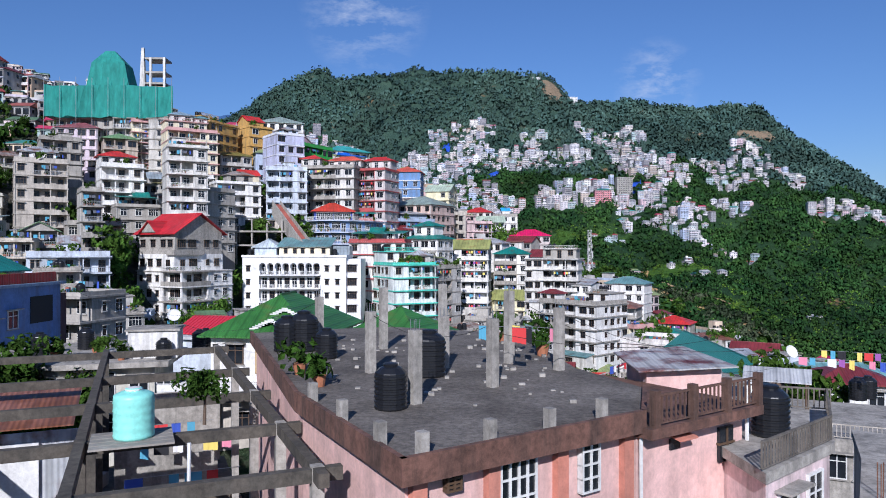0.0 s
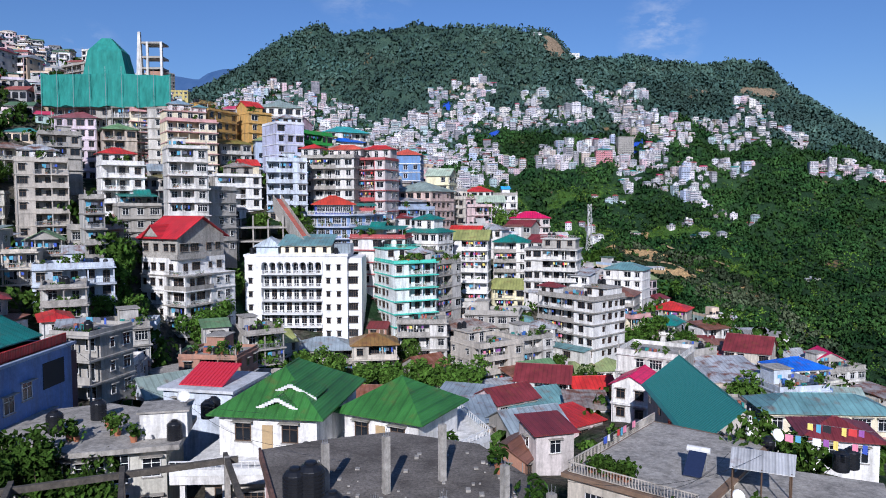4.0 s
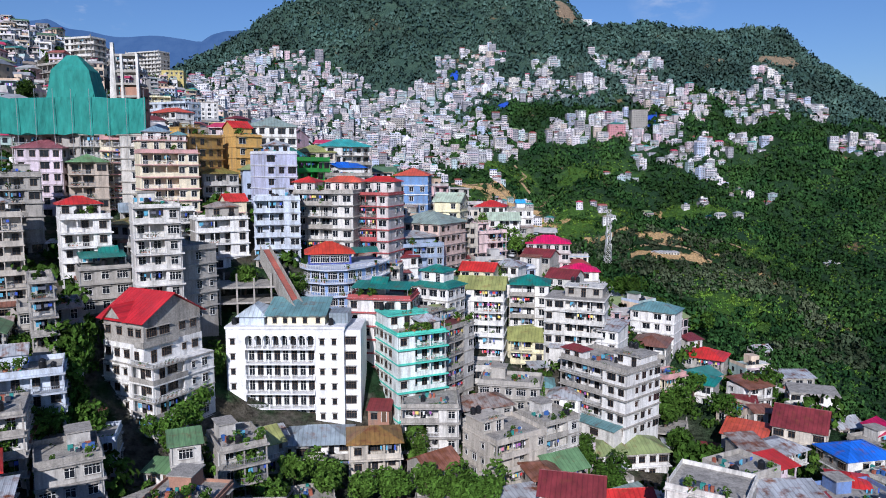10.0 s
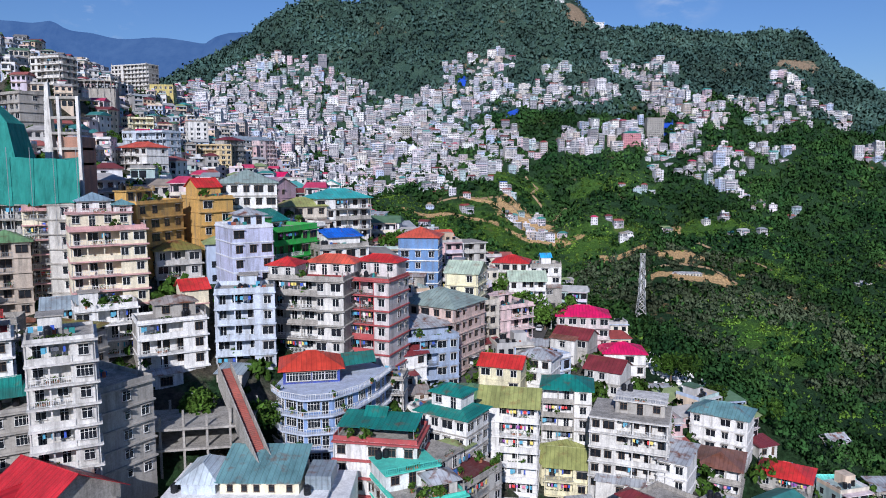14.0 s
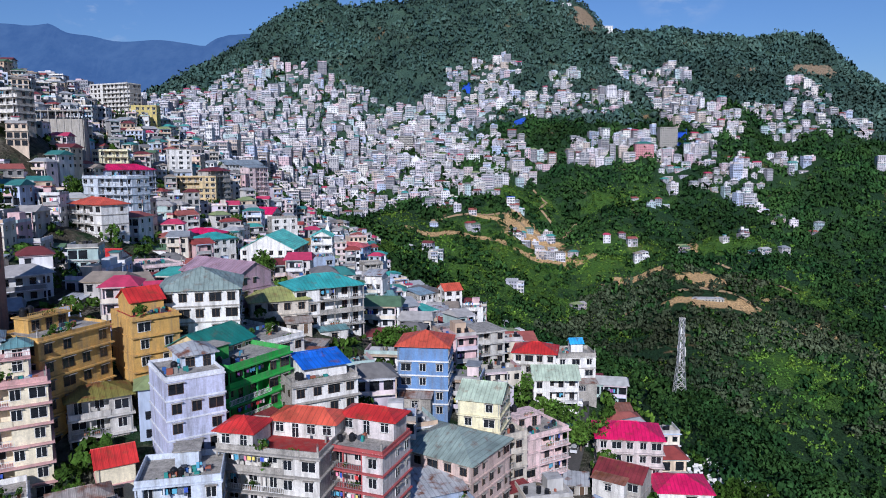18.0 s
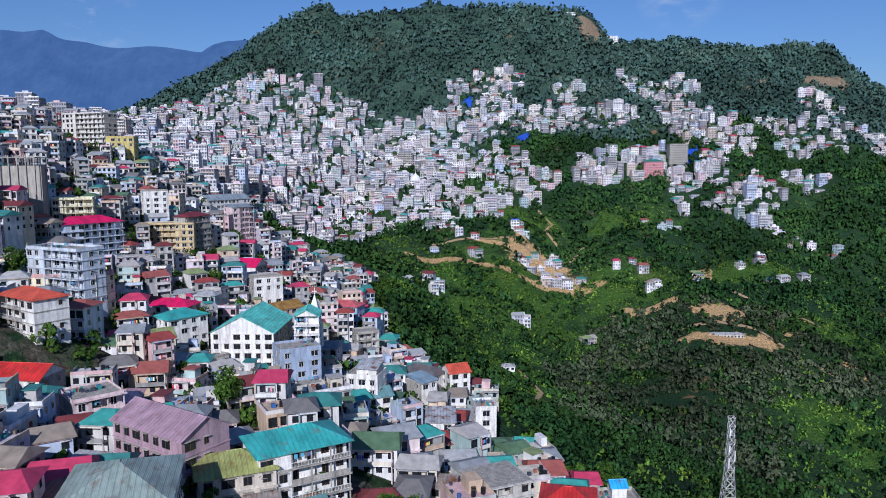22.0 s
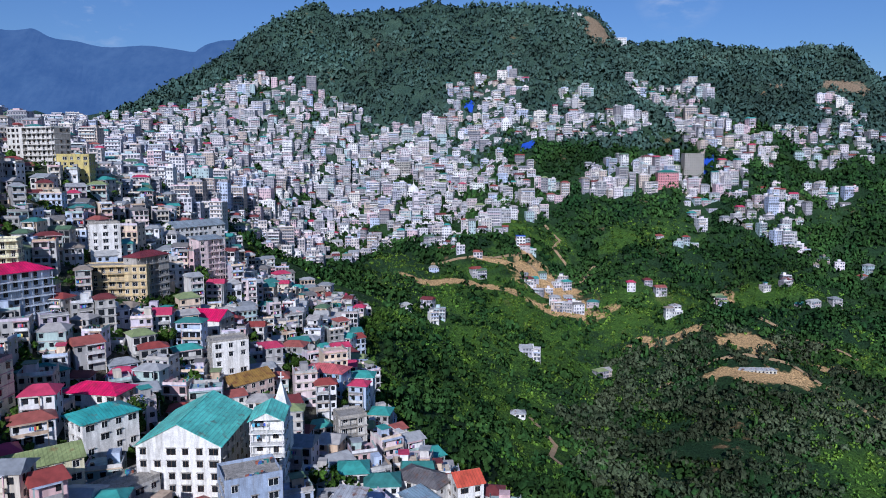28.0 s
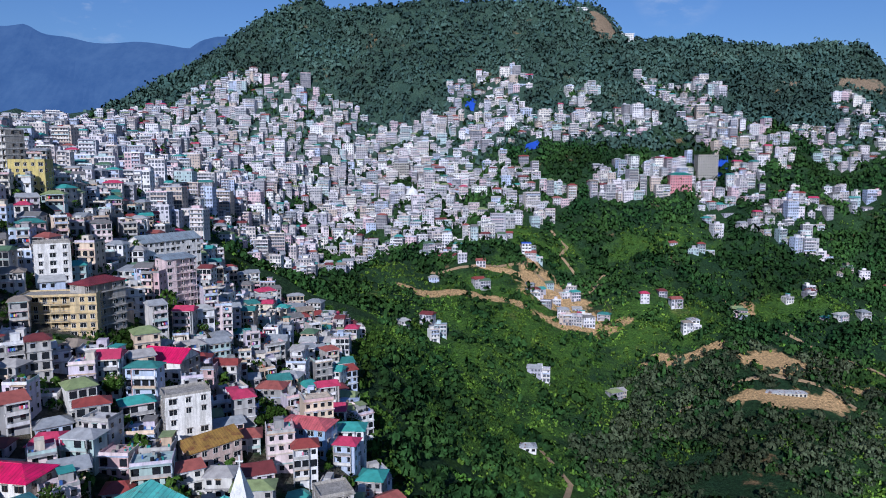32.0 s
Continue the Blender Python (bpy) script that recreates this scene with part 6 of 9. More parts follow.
# flat-roofed house, terrace roof with tanks and pots
t = thing("house", pose(0, 0, 0), "beige house with a flat weathered concrete roof terrace", "house", "hillside houses")
ring = [(-38.5, 56.6), (-27.7, 51.4), (-20.2, 53.4), (-21.4, 61.0), (-30.9, 65.0), (-37.6, 62.0)]
b = Build()
b.solid([(x, y, 91.2) for x, y in ring], [(x, y, 91.6) for x, y in ring])
part("roof_slab", b, [CONC], t)
b = Build()
wr = inset(ring, 0.86)
b.solid([(x, y, 80) for x, y in wr], [(x, y, 91.2) for x, y in wr])
part("wall", b, [wall_mat("creamgrey")], t)
for e0, e1, num in ((0, 1, 4), (1, 2, 3)):
    d_ = Vector(wr[e1]) - Vector(wr[e0])
    yw = math.degrees(math.atan2(d_.y, d_.x))
    for k in range(num):
        q = Vector(wr[e0]) + d_ * ((k + 0.5) / num)
        for zz in (89.7, 86.6):
            part("window", WIN["white"][(k + 1) % 3], None, t, at=pose(q.x + 0.03 * math.sin(radians(yw)), q.y - 0.03 * math.cos(radians(yw)), zz, 0, 0, yw))
b = Build()
b.box(-3.2, 0, 0, 0.4, 3.0, 2.1, 0)
b.box(-3.4, -0.2, 2.1, 0.6, 3.2, 2.25, 1)
part("roof_room", b, [wall_mat("white"), CONC], t, "", pose(-20.6, 55.2, 91.6, 0, 0, 12))
for x, y, s in ((-29.6, 60.0, 1.25), (-31.6, 56.6, 1.25), (-21.0, 54.6, 1.1), (-20.0, 61.4, 1.1), (-20.2, 60.3, 1.1)):
    water_tank(x, y, 91.6 if y < 60.2 else 91.6, s)
for k, (x, y) in enumerate(((-26.6, 56.2), (-26.0, 55.6), (-29.2, 54.4), (-28.6, 54.2), (-24.0, 54.0), (-23.0, 56.4), (-27.8, 57.8))):
    potted_plant(x, y, 91.6, 1.3 + 0.3 * (k % 3), k)


def satellite_dish(x, y, z, s=0.5):
    t = thing("satellite_dish", pose(x, y, z), "white satellite dish on a pole", "satellite dish", "satellite dishes")
    b = Build()
    b.lathe([(0.02, 0), (s * 0.5, 0.04), (s * 0.8, 0.11), (s, 0.2), (s, 0.23), (s * 0.78, 0.14), (0.02, 0.05)], 16)
    part("dish", b, [WHITE], t, at=pose(0, 0, 0.9, 62, 0, 20))
    b = Build()
    b.tube((0, 0.1, 0), (0, 0.1, 1.0), 0.03, 6)
    part("pole", b, [METAL], t)


for q in ((-20.6, 55.6, 93.9), (19.5, 43.7, 90.4), (26.5, 53.0, 91.4)):
    satellite_dish(*q)

# house with the red tiled skylight roof
t = thing("house", pose(-24.9, 71.4, 91.0, 0, 0, -12), "pale grey house with a red tiled roof panel", "house", "hillside houses")
b = Build()
b.box(-3.9, 0, -9, 3.9, 7.5, 0)
part("wall", b, [wall_mat("bluewhite")], t)
b = Build()
b.box(-4.3, -0.5, 0, 4.3, 8.0, 0.3)
part("roof_slab", b, [paint("pale_slab", (0.6, 0.62, 0.64))], t)
b = Build()
for i in range(12):
    for j in range(6):
        x, y, z = -2.6 + i * 0.42, 0.8 + j * 0.72, 0.35 + j * 0.24
        b.solid([(x, y, z), (x + 0.4, y, z), (x + 0.4, y + 0.78, z + 0.24), (x, y + 0.78, z + 0.24)], [(x + 0.06, y, z + 0.12), (x + 0.34, y, z + 0.12), (x + 0.34, y + 0.78, z + 0.36), (x + 0.06, y + 0.78, z + 0.36)])
part("tiled_roof", b, [plain("red_tile", (0.55, 0.03, 0.05), 0.4)], t, "glossy red roof tiles")
part("window", WIN["white"][3], None, t, at=pose(-2.2, -0.01, -1.4))

# blue house
t = thing("house", pose(-35.8, 67.6, 97.0, 0, 0, 87), "blue three-storey house with a recessed loggia and teal roof", "house", "hillside houses")
b = Build()
b.box(-15, 0, -15, 0, 9, 0)
part("wall", b, [wall_mat("blue")], t)
b = Build()
b.box(-15.3, -0.4, -0.25, 0.3, 9.2, 0.0)
part("cornice", b, [wall_mat("bluegrey")], t)
b = Build()
b.box(-15, 0.3, 0, -0.2, 0.5, 0.9)
part("parapet", b, [roof_mat("red")], t)
# loggia is a flat near-black panel: shade of the recess as colour
b = Build()
b.box(-4.6, -0.05, -3.6, -1.3, 0.1, -1.2)
part("loggia", b, [plain("dark_opening", (0.015, 0.017, 0.02), 0.8)], t)
b = Build()
gable_roof(b, -10, 1.5, -3, 8.5, 1.2, 1.6, "x", 0.4)
part("roof", b, [roof_mat("tealgreen")], t, "dark teal sheet roof")
for u, z in ((-7.0, -3.0), (-9.5, -3.6), (-12.5, -3.2), (-8.0, -6.4), (-11, -6.6), (-4, -6.4)):
    part("window", WIN["white"][0], None, t, at=pose(u, -0.02, z))
# dark maroon block added as the building's dark end face
b = Build()
b.box(0.02, 0.5, -14, 1.8, 8, -1.2)
part("stair_tower", b, [paint("dark_maroon_wall", (0.10, 0.035, 0.04))], t)

# terrace house with solar heater and flowers
D = pose(10.5, 54.5, 0, 0, 0, -40)
t = thing("house", D, "beige house with a balustraded roof terrace and flower pots", "house", "hillside houses")
b = Build()
b.box(0, 0, 78, 10.5, 17, 88.5)
part("wall", b, [wall_mat("beige")], t)
b = Build()
b.box(-0.4, -0.4, 88.5, 10.9, 17.3, 88.85)
part("roof_slab", b, [paint("brown_band", (0.22, 0.14, 0.09))], t)
b = Build()
b.box(0.1, 0.1, 88.85, 10.4, 16.8, 88.9)
part("roof_deck", b, [CONC], t)
b = Build()
railing(b, 0, 10.5, 0, 88.85, 0.95, 0.25)
part("balustrade", b, [wall_mat("beigegrey")], t)
b = Build()
railing(b, 0, 17, 0, 88.85, 0.95, 0.25)
part("balustrade", b, [wall_mat("beigegrey")], t, "", pose(0, 0, 0, 0, 0, 90))
b = Build()
b.box(1.6, -0.08, 85.6, 3.6, 0.05, 87.6, 0)
for i in range(5):
    b.box(1.6 + i * 0.47, -0.12, 85.6, 1.66 + i * 0.47, 0.0, 87.6, 1)
part("window", b, [GLASS, WHITE], t)
for k in range(12):
    q = D @ Vector((1.5 + (k % 6) * 0.6, 1.0 + 0.5 * (k // 6), 88.9))
    potted_plant(q.x, q.y, q.z, 1.2 + 0.2 * (k % 3), k)
washing_line(D @ pose(0.3, 8.5, 90.3, 0, 0, 90), 7, 4)
h = thing("solar_water_heater", D @ pose(8.0, 6.5, 88.9, 0, 0, 8), "solar water heater with a dark tube panel and white tank", "solar heater")
b = Build()
lo = [(-0.7, -1.6, 0.15), (0.7, -1.6, 0.15), (0.7, 0.5, 1.5), (-0.7, 0.5, 1.5)]
b.solid(lo, [(x, y, z + 0.08) for x, y, z in lo])
part("panel", b, [plain("solar_tubes", (0.02, 0.03, 0.07), 0.15)], h)
b = Build()
b.tube((-0.9, 0.7, 1.6), (0.9, 0.7, 1.6), 0.28, 12)
part("tank", b, [WHITE], h)
b = Build()
for x in (-0.6, 0.6):
    b.tube((x, 0.7, 0), (x, 0.7, 1.4), 0.03, 5)
part("stand", b, [METAL], h)
hut = thing("shelter", pose(24.5, 51.0, 88.0, 0, 0, -25), "open rooftop shelter with a torn white sheet roof", "shelter")
b = Build()
lo = [(-2.2, -1.6, 2.7), (2.2, -1.6, 2.7), (2.4, 1.8, 3.2), (-2.2, 1.8, 3.2)]
b.solid(lo, [(x, y, z + 0.05) for x, y, z in lo])
part("roof", b, [sheet("white_sheet", (0.62, 0.62, 0.6), 0.25)], hut)
for x in (-2, 0, 2):
    for y in (-1.4, 1.6):
        b = Build()
        b.tube((x, y, -6), (x, y, 2.8), 0.06, 5)
        part("post", b, [DARKW], hut)
b = Build()
b.box(-6, -4.5, -9, 9, 8, -0.15)
part("roof_terrace", b, [CONC], hut)
b = Build()
railing(b, -6, 9, -4.4, -0.15, 0.95, 0.25)
part("balustrade", b, [wall_mat("beigegrey")], hut)
for u in (-4.5, -2, 0.5, 3, 5.5, 7.8):
    part("window", WIN["white"][1 if u > 0 else 2], None, hut, at=pose(u, -4.51, -1.9))
washing_line(pose(31.0, 54.0, 91.6, 0, 0, -30), 6, 2)
washing_line(pose(33.5, 56.5, 91.8, 0, 0, -30), 5, 3)
for x, y in ((34.0, 57.0), (35.2, 57.6), (29.5, 60.5)):
    water_tank(x, y, 87.9, 1.25)
tree(31.0, 60.5, 0.95, z=84.0, k=2)
for x, y, s, z in ((-29.5, 50.2, 0.8, 86.5), (-33.5, 53, 0.75, 86), (-25.5, 49.5, 0.75, 86.0), (16.5, 47.5, 0.7, 83.5), (12, 50, 0.7, 83.0), (-8.5, 26, 0.25, 94), (-20.5, 36, 0.8, 85.5)):
    tree(x, y, s, "young leafy tree beside a terrace house", z=z)

# ---- tall white apartment block ----
def white_block():
    t = thing("house", pose(-44.4, 161.7, 79.0), "large white six-storey block with arched loggias and teal roof", "house", "hillside houses")
    W, H, fl = 26.8, 19.2, 3.08
    wm = paint("bright_white", (0.86, 0.86, 0.85), 0.18)
    b = Build()
    b.box(0, 0, -8, 3.75, 12, H)
    b.box(17.75, 0, -8, 23.6, 12, H)
    b.box(23.6, 1.2, -8, W, 12, H - 0.4)
    b.box(3.75, 1.5, -8, 17.75, 12, H)
    b.box(3.75, 0, H - 1.0, 17.75, 1.5, H)
    part("wall", b, [wm], t)
    for s in range(6):
        z = H - 0.95 - (s + 1) * fl
        b = Build()
        b.box(3.75, -0.55, z - 0.15, 17.75, 1.5, z + 0.05)
        part("floor_slab", b, [wm], t)
        if s < 5:
            b = Build()
            railing(b, 3.9, 17.6, -0.45, z + 0.05, 0.85, 0.25)
            for i in range(4):
                b.box(3.8 + i * 4.55, -0.5, z + 0.05, 4.1 + i * 4.55, -0.3, z + 1.0)
            part("balustrade", b, [wm], t)
        for i in range(8):
            u = 4.7 + i * 1.72
            part("window", WIN["dark" if i % 2 else "white"][2], None, t, at=pose(u, 1.48, z + 1.25))
        for u, k in ((1.3, 3), (19.2, 3), (21.6, 3)):
            part("window", WIN["dark"][k], None, t, at=pose(u, -0.01, z + 1.5))
        part("window", WIN["dark"][1], None, t, at=pose(24.8, 1.19, z + 1.5))
    a = Build()
    for i in range(9):
        u = 3.75 + i * 1.75
        a.box(u - 0.14, -0.3, H - 0.95 - fl + 0.05, u + 0.14, 0.0, H - 1.0)
    for i in range(8):
        for k in range(6):
            f0, f1 = k / 6 * math.pi, (k + 1) / 6 * math.pi
            u = 4.625 + i * 1.75
            r = 0.72
            a.solid([(u + r * math.cos(f1), -0.28, H - 2.0 + r * math.sin(f1)), (u + r * math.cos(f0), -0.28, H - 2.0 + r * math.sin(f0)), (u + r * math.cos(f0), -0.02, H - 2.0 + r * math.sin(f0)), (u + r * math.cos(f1), -0.02, H - 2.0 + r * math.sin(f1))],
                    [(u + r * math.cos(f1), -0.28, H - 0.95), (u + r * math.cos(f0), -0.28, H - 0.95), (u + r * math.cos(f0), -0.02, H - 0.95), (u + r * math.cos(f1), -0.02, H - 0.95)])
    part("arcade", a, [wm], t)
    b = Build()
    b.box(-0.2, -0.2, H, W - 3.0, 12.2, H + 0.5)
    part("parapet", b, [wm], t)
    b = Build()
    b.box(8.0, 1.6, H + 0.5, 19.6, 9.5, H + 2.4)
    pent = part("penthouse", b, [wall_mat("cream")], t)
    b = Build()
    lo = [(7.4, 0.9, H + 2.4), (20.0, 0.9, H + 2.4), (20.0, 10.2, H + 4.6), (7.4, 10.2, H + 4.6)]
    b.solid(lo, [(x, y, z + 0.1) for x, y, z in lo])
    part("roof", b, [roof_mat("tealgrey")], pent, "grey-teal sheet roof")
    for u in (9.5, 11.6, 13.4, 15.6, 18.2):
        part("window", WIN["dark"][3], None, pent, at=pose(u, 1.58, H + 1.5))
    b = Build()
    b.box(2.4, 1.4, H + 0.5, 7.4, 8.5, H + 2.3)
    cab = part("roof_cabin", b, [wall_mat("skywhite")], t)
    b = Build()
    hip_roof(b, 2.4, 1.4, 7.4, 9.5, H + 2.35, 1.9, 0.6)
    part("roof", b, [sheet("pale_tin", (0.55, 0.62, 0.66), 0.1)], cab, "pale grey-blue tin roof")
    b = Build()
    b.box(20.2, 3, H + 0.5, 24.0, 9, H + 2.6)
    part("roof_store", b, [roof_mat("bluegrey")], t)
    for x, y in ((1.2, 2.0), (1.6, 3.4), (20.8, 1.6)):
        q = t.matrix_world @ Vector((x, y, H + 0.5))
        water_tank(q.x, q.y, q.z, 1.0)


white_block()

# ---- white tower house with red roof ----
def red_roof_house():
    """Corner-on tower: wide lower floors with wrapped balconies, set-back upper floors under a red gabled roof."""
    t = thing("house", pose(-51.4, 143.2, 77.0, 0, 0, -28), "white tower house with corner balconies and a red gabled roof", "house", "hillside houses")
    W, D, LOW, TOP, fl = 13.3, 13.9, 18.6, 26.6, 3.1
    wm, grey = wall_mat("white"), CONC
    b = Build()
    b.box(-W, 1.4, -8, -1.4, D, LOW)
    b.box(-W, 0, -8, -5.6, 1.4, LOW)
    b.box(-1.4, 7.2, -8, 0, D, LOW)
    part("wall", b, [wm], t)
    b = Build()
    b.box(-W + 0.02, 0.3, LOW, -2.6, D - 0.3, LOW + 3.4)
    part("upper_wall", b, [wm], t)
    b = Build()
    b.box(-W + 0.1, 0.5, LOW + 3.4, -2.7, D - 0.5, TOP)
    attic = part("attic_wall", b, [grey], t, "unpainted concrete attic storey")
    for s in range(-1, 7):
        z = LOW - s * fl
        b = Build()
        b.box(-5.8, -0.5, z - 0.28, 0.5, 7.3, z - 0.02)
        b.box(-W - 0.25, -0.25, z - 0.24, -5.8, 0.3, z - 0.06)
        b.box(-0.1, 7.3, z - 0.24, 0.25, D, z - 0.06)
        if s >= 0:
            part("floor_slab", b, [grey if s in (0, 2) else wm], t)
        if s >= 0:
            b = Build()
            solid = s in (1, 3)
            if solid:
                b.box(-5.7, -0.48, z, 0.48, -0.36, z + 0.9)
                b.box(0.36, -0.36, z, 0.48, 7.2, z + 0.9)
            else:
                railing(b, -5.7, 0.42, -0.42, z, 0.95, 0.28)
                n = 26
                for i in range(n + 1):
                    b.box(0.39, -0.4 + 7.5 * i / n, z, 0.44, -0.35 + 7.5 * i / n, z + 0.9)
                b.box(0.36, -0.4, z + 0.88, 0.47, 7.2, z + 0.96)
            part("balcony", b, [grey if solid else WHITE], t)
            b = Build()
            for x, y in ((-0.1, -0.1), (-5.5, -0.1), (-0.1, 6.9)):
                b.box(x - 0.18, y - 0.18, z - fl, x + 0.18, y + 0.18, z - 0.28)
            part("corner_post", b, [wm], t)
            if s % 2 == 0:
                part("planter", PLANTROW[s % 3], None, t, "row of green potted plants", pose(-2.6, -0.1, z))
                part("planter", PLANTROW[(s + 1) % 3], None, t, "row of green potted plants", pose(0.1, 3.6, z, 0, 0, 90))
            if s in (2, 3, 5):
                part("laundry", LAUNDRY[s % 5], None, t, "line of coloured washing", pose(-2.6, -0.2, z - 0.7))
                part("laundry", LAUNDRY[(s + 2) % 5], None, t, "line of coloured washing", pose(0.2, 3.4, z - 0.7, 0, 0, 90))
        zc = z - fl + 1.5
        if s >= 0:
            for u, k in ((-12.0, 3), (-9.6, 0), (-7.2, 3)):
                part("window", WIN["dark"][k], None, t, at=pose(u, -0.01, zc))
            for u, k in ((-4.4, 2), (-2.6, 1)):
                part("window", WIN["dark"][k], None, t, at=pose(u, 1.39, zc - (0.4 if k == 2 else 0)))
            for v, k in ((3.0, 2), (5.3, 1)):
                part("window", WIN["dark"][k], None, t, at=pose(-1.39, v, zc - (0.4 if k == 2 else 0), 0, 0, 90))
            for v, k in ((8.9, 3), (11.6, 0)):
                part("window", WIN["white"][k], None, t, at=pose(0.01, v, zc, 0, 0, 90))
    for u, k in ((-12.0, 0), (-9.6, 0), (-7.0, 0), (-4.4, 2)):
        part("window", WIN["dark"][k], None, t, at=pose(u, 0.29, LOW + (1.6 if k == 0 else 1.15)))
    for v, k in ((2.4, 2), (5.2, 1), (9.2, 3), (11.8, 0)):
        part("window", WIN["dark"][k], None, t, at=pose(-2.59, v, LOW + (1.15 if k == 2 else 1.6), 0, 0, 90))
    for u in (-12.0, -9.0, -6.0, -4.0):
        part("window", WIN["dark"][0], None, attic, at=pose(u, 0.49, LOW + 5.6))
    for v in (2.2, 5.0, 9.0, 11.6):
        part("window", WIN["dark"][1 if v < 6 else 0], None, attic, at=pose(-2.69, v, LOW + 5.6, 0, 0, 90))
    b = Build()
    b.box(-4.4, -0.2, LOW + 3.15, -2.0, 7.6, LOW + 3.4)
    b.box(-4.4, -0.2, LOW + 3.4, -2.2, -0.08, LOW + 4.2)
    b.box(-2.2, -0.2, LOW + 3.4, -2.08, 7.6, LOW + 4.2)
    part("attic_balcony", b, [grey], t)
    rm = sheet("roof_cherry", (0.56, 0.025, 0.035), 0.06, 0.45)
    b = Build()
    gable_roof(b, -W + 0.1, 0.5, -2.7, D - 0.5, TOP, 3.9, "x", 0.9)
    part("roof", b, [rm], t, "bright red sheet roof")
    b = Build()
    gable_wall(b, -W + 0.1, 0.5, -2.7, D - 0.5, TOP, 3.7, "x")
    part("gable", b, [grey], t)
    b = Build()
    gable_roof(b, -11.6, -0.4, -6.8, 6, TOP - 0.1, 2.3, "y", 0.5)
    part("dormer_roof", b, [rm], t, "bright red sheet roof")
    b = Build()
    gable_wall(b, -11.6, -0.4, -6.8, 5, TOP - 0.1, 2.1, "y")
    part("dormer", b, [grey], t)


red_roof_house()

# ---- curved blue house ----
def curved_house():
    t = thing("house", pose(0, 0, 0), "blue and white curved house with long balconies and red roof pavilion", "house", "hillside houses")
    front = [(-34.0, 184.5), (-31.5, 180.8), (-27.2, 178.8), (-22.5, 180.0), (-18.6, 184.6), (-15.8, 190.6), (-14.0, 197.0)]
    back = [(-20.0, 203.0), (-33.0, 200.0)]
    c = Vector((-25, 191))
    zs, top, n = 94.0, 107.5, 5
    ring = front + back
    sm = [c + (Vector(q) - c) * 0.9 for q in ring]
    b = Build()
    b.solid([(x, y, 84) for x, y in sm], [(x, y, top - 0.1) for x, y in sm])
    part("wall", b, [paint("wall_cornflower", (0.24, 0.36, 0.62), 0.3)], t)
    for s in range(n):
        z = top - s * 3.0
        b = Build()
        b.solid([(x, y, z - 0.3) for x, y in ring], [(x, y, z) for x, y in ring])
        part("floor_slab", b, [paint("pale_blue_slab", (0.52, 0.58, 0.70), 0.35)], t)
        b = Build()
        for a, e in zip(front, front[1:]):
            a, e = Vector((*a, z)), Vector((*e, z))
            k = max(3, int((e - a).length / 0.4))
            for i in range(k):
                p0 = a.lerp(e, i / k)
                b.box(p0.x - 0.03, p0.y - 0.03, z, p0.x + 0.03, p0.y + 0.03, z + 0.85)
            b.tube(a + Vector((0, 0, 0.88)), e + Vector((0, 0, 0.88)), 0.05, 5)
        part("railing", b, [WHITE], t)
        if s:
            for a, e in zip(sm[:7], sm[1:7]):
                d = e - a
                yaw = math.degrees(math.atan2(d.y, d.x))
                for f in (0.28, 0.72):
                    q = a + d * f
                    part("window", WIN["white"][1 if f < 0.5 else 2], None, t, at=pose(q.x + 0.06 * d.y / d.length, q.y - 0.06 * d.x / d.length, z + (1.5 if f < 0.5 else 1.1), 0, 0, yaw))
    b = Build()
    P = pose(-27.6, 188.2, top, 0, 0, 12)
    b.box(-5, 0, 0, 5, 8, 2.6)
    pav = part("pavilion", b, [wall_mat("navy")], t, "", P)
    for u in (-3.4, -1.2, 1.2, 3.4):
        part("window", WIN["white"][1], None, pav, at=pose(u, -0.02, 1.3))
    b = Build()
    hip_roof(b, -5, 0, 5, 8, 2.65, 2.3, 0.9)
    part("roof", b, [sheet("roof_tomato", (0.62, 0.06, 0.03), 0.05)], pav, "orange-red hipped sheet roof")
    b = Build()
    lo = [(5.6, 2.0, 2.2), (12.0, 4.0, 2.2), (12.0, 9.5, 2.9), (5.6, 8.5, 2.9)]
    b.solid(lo, [(x, y, z + 0.08) for x, y, z in lo])
    part("awning", b, [roof_mat("tealgreen")], pav, "dark teal sheet awning")
    for k in range(14):
        a = front[k % 6]
        e = front[k % 6 + 1]
        f = (k * 0.37) % 1
        potted_plant(a[0] + (e[0] - a[0]) * f + 0.4, a[1] + (e[1] - a[1]) * f + 0.5, top - 3.0 * (k % 4), 1.2, k)


curved_house()

# ---- green-netted building site and church frame on the ridge ----
def netting_material():
    m, t, n, l, p = nodes_of("green_netting")
    co = n.new("ShaderNodeNewGeometry").outputs["Position"]
    c = mixer(t, (0.006, 0.15, 0.125), (0.022, 0.27, 0.225), ramp(t, noise_of(t, co, 0.8, 6, (1, 1, 0.3)), 0.3, 0.7))
    l.new(c, p.inputs["Base Color"])
    p.inputs["Roughness"].default_value = 0.8
    bumped(t, noise_of(t, co, 0.7, 5, (1, 1, 0.35)), p, 1.0, 0.6)
    return m


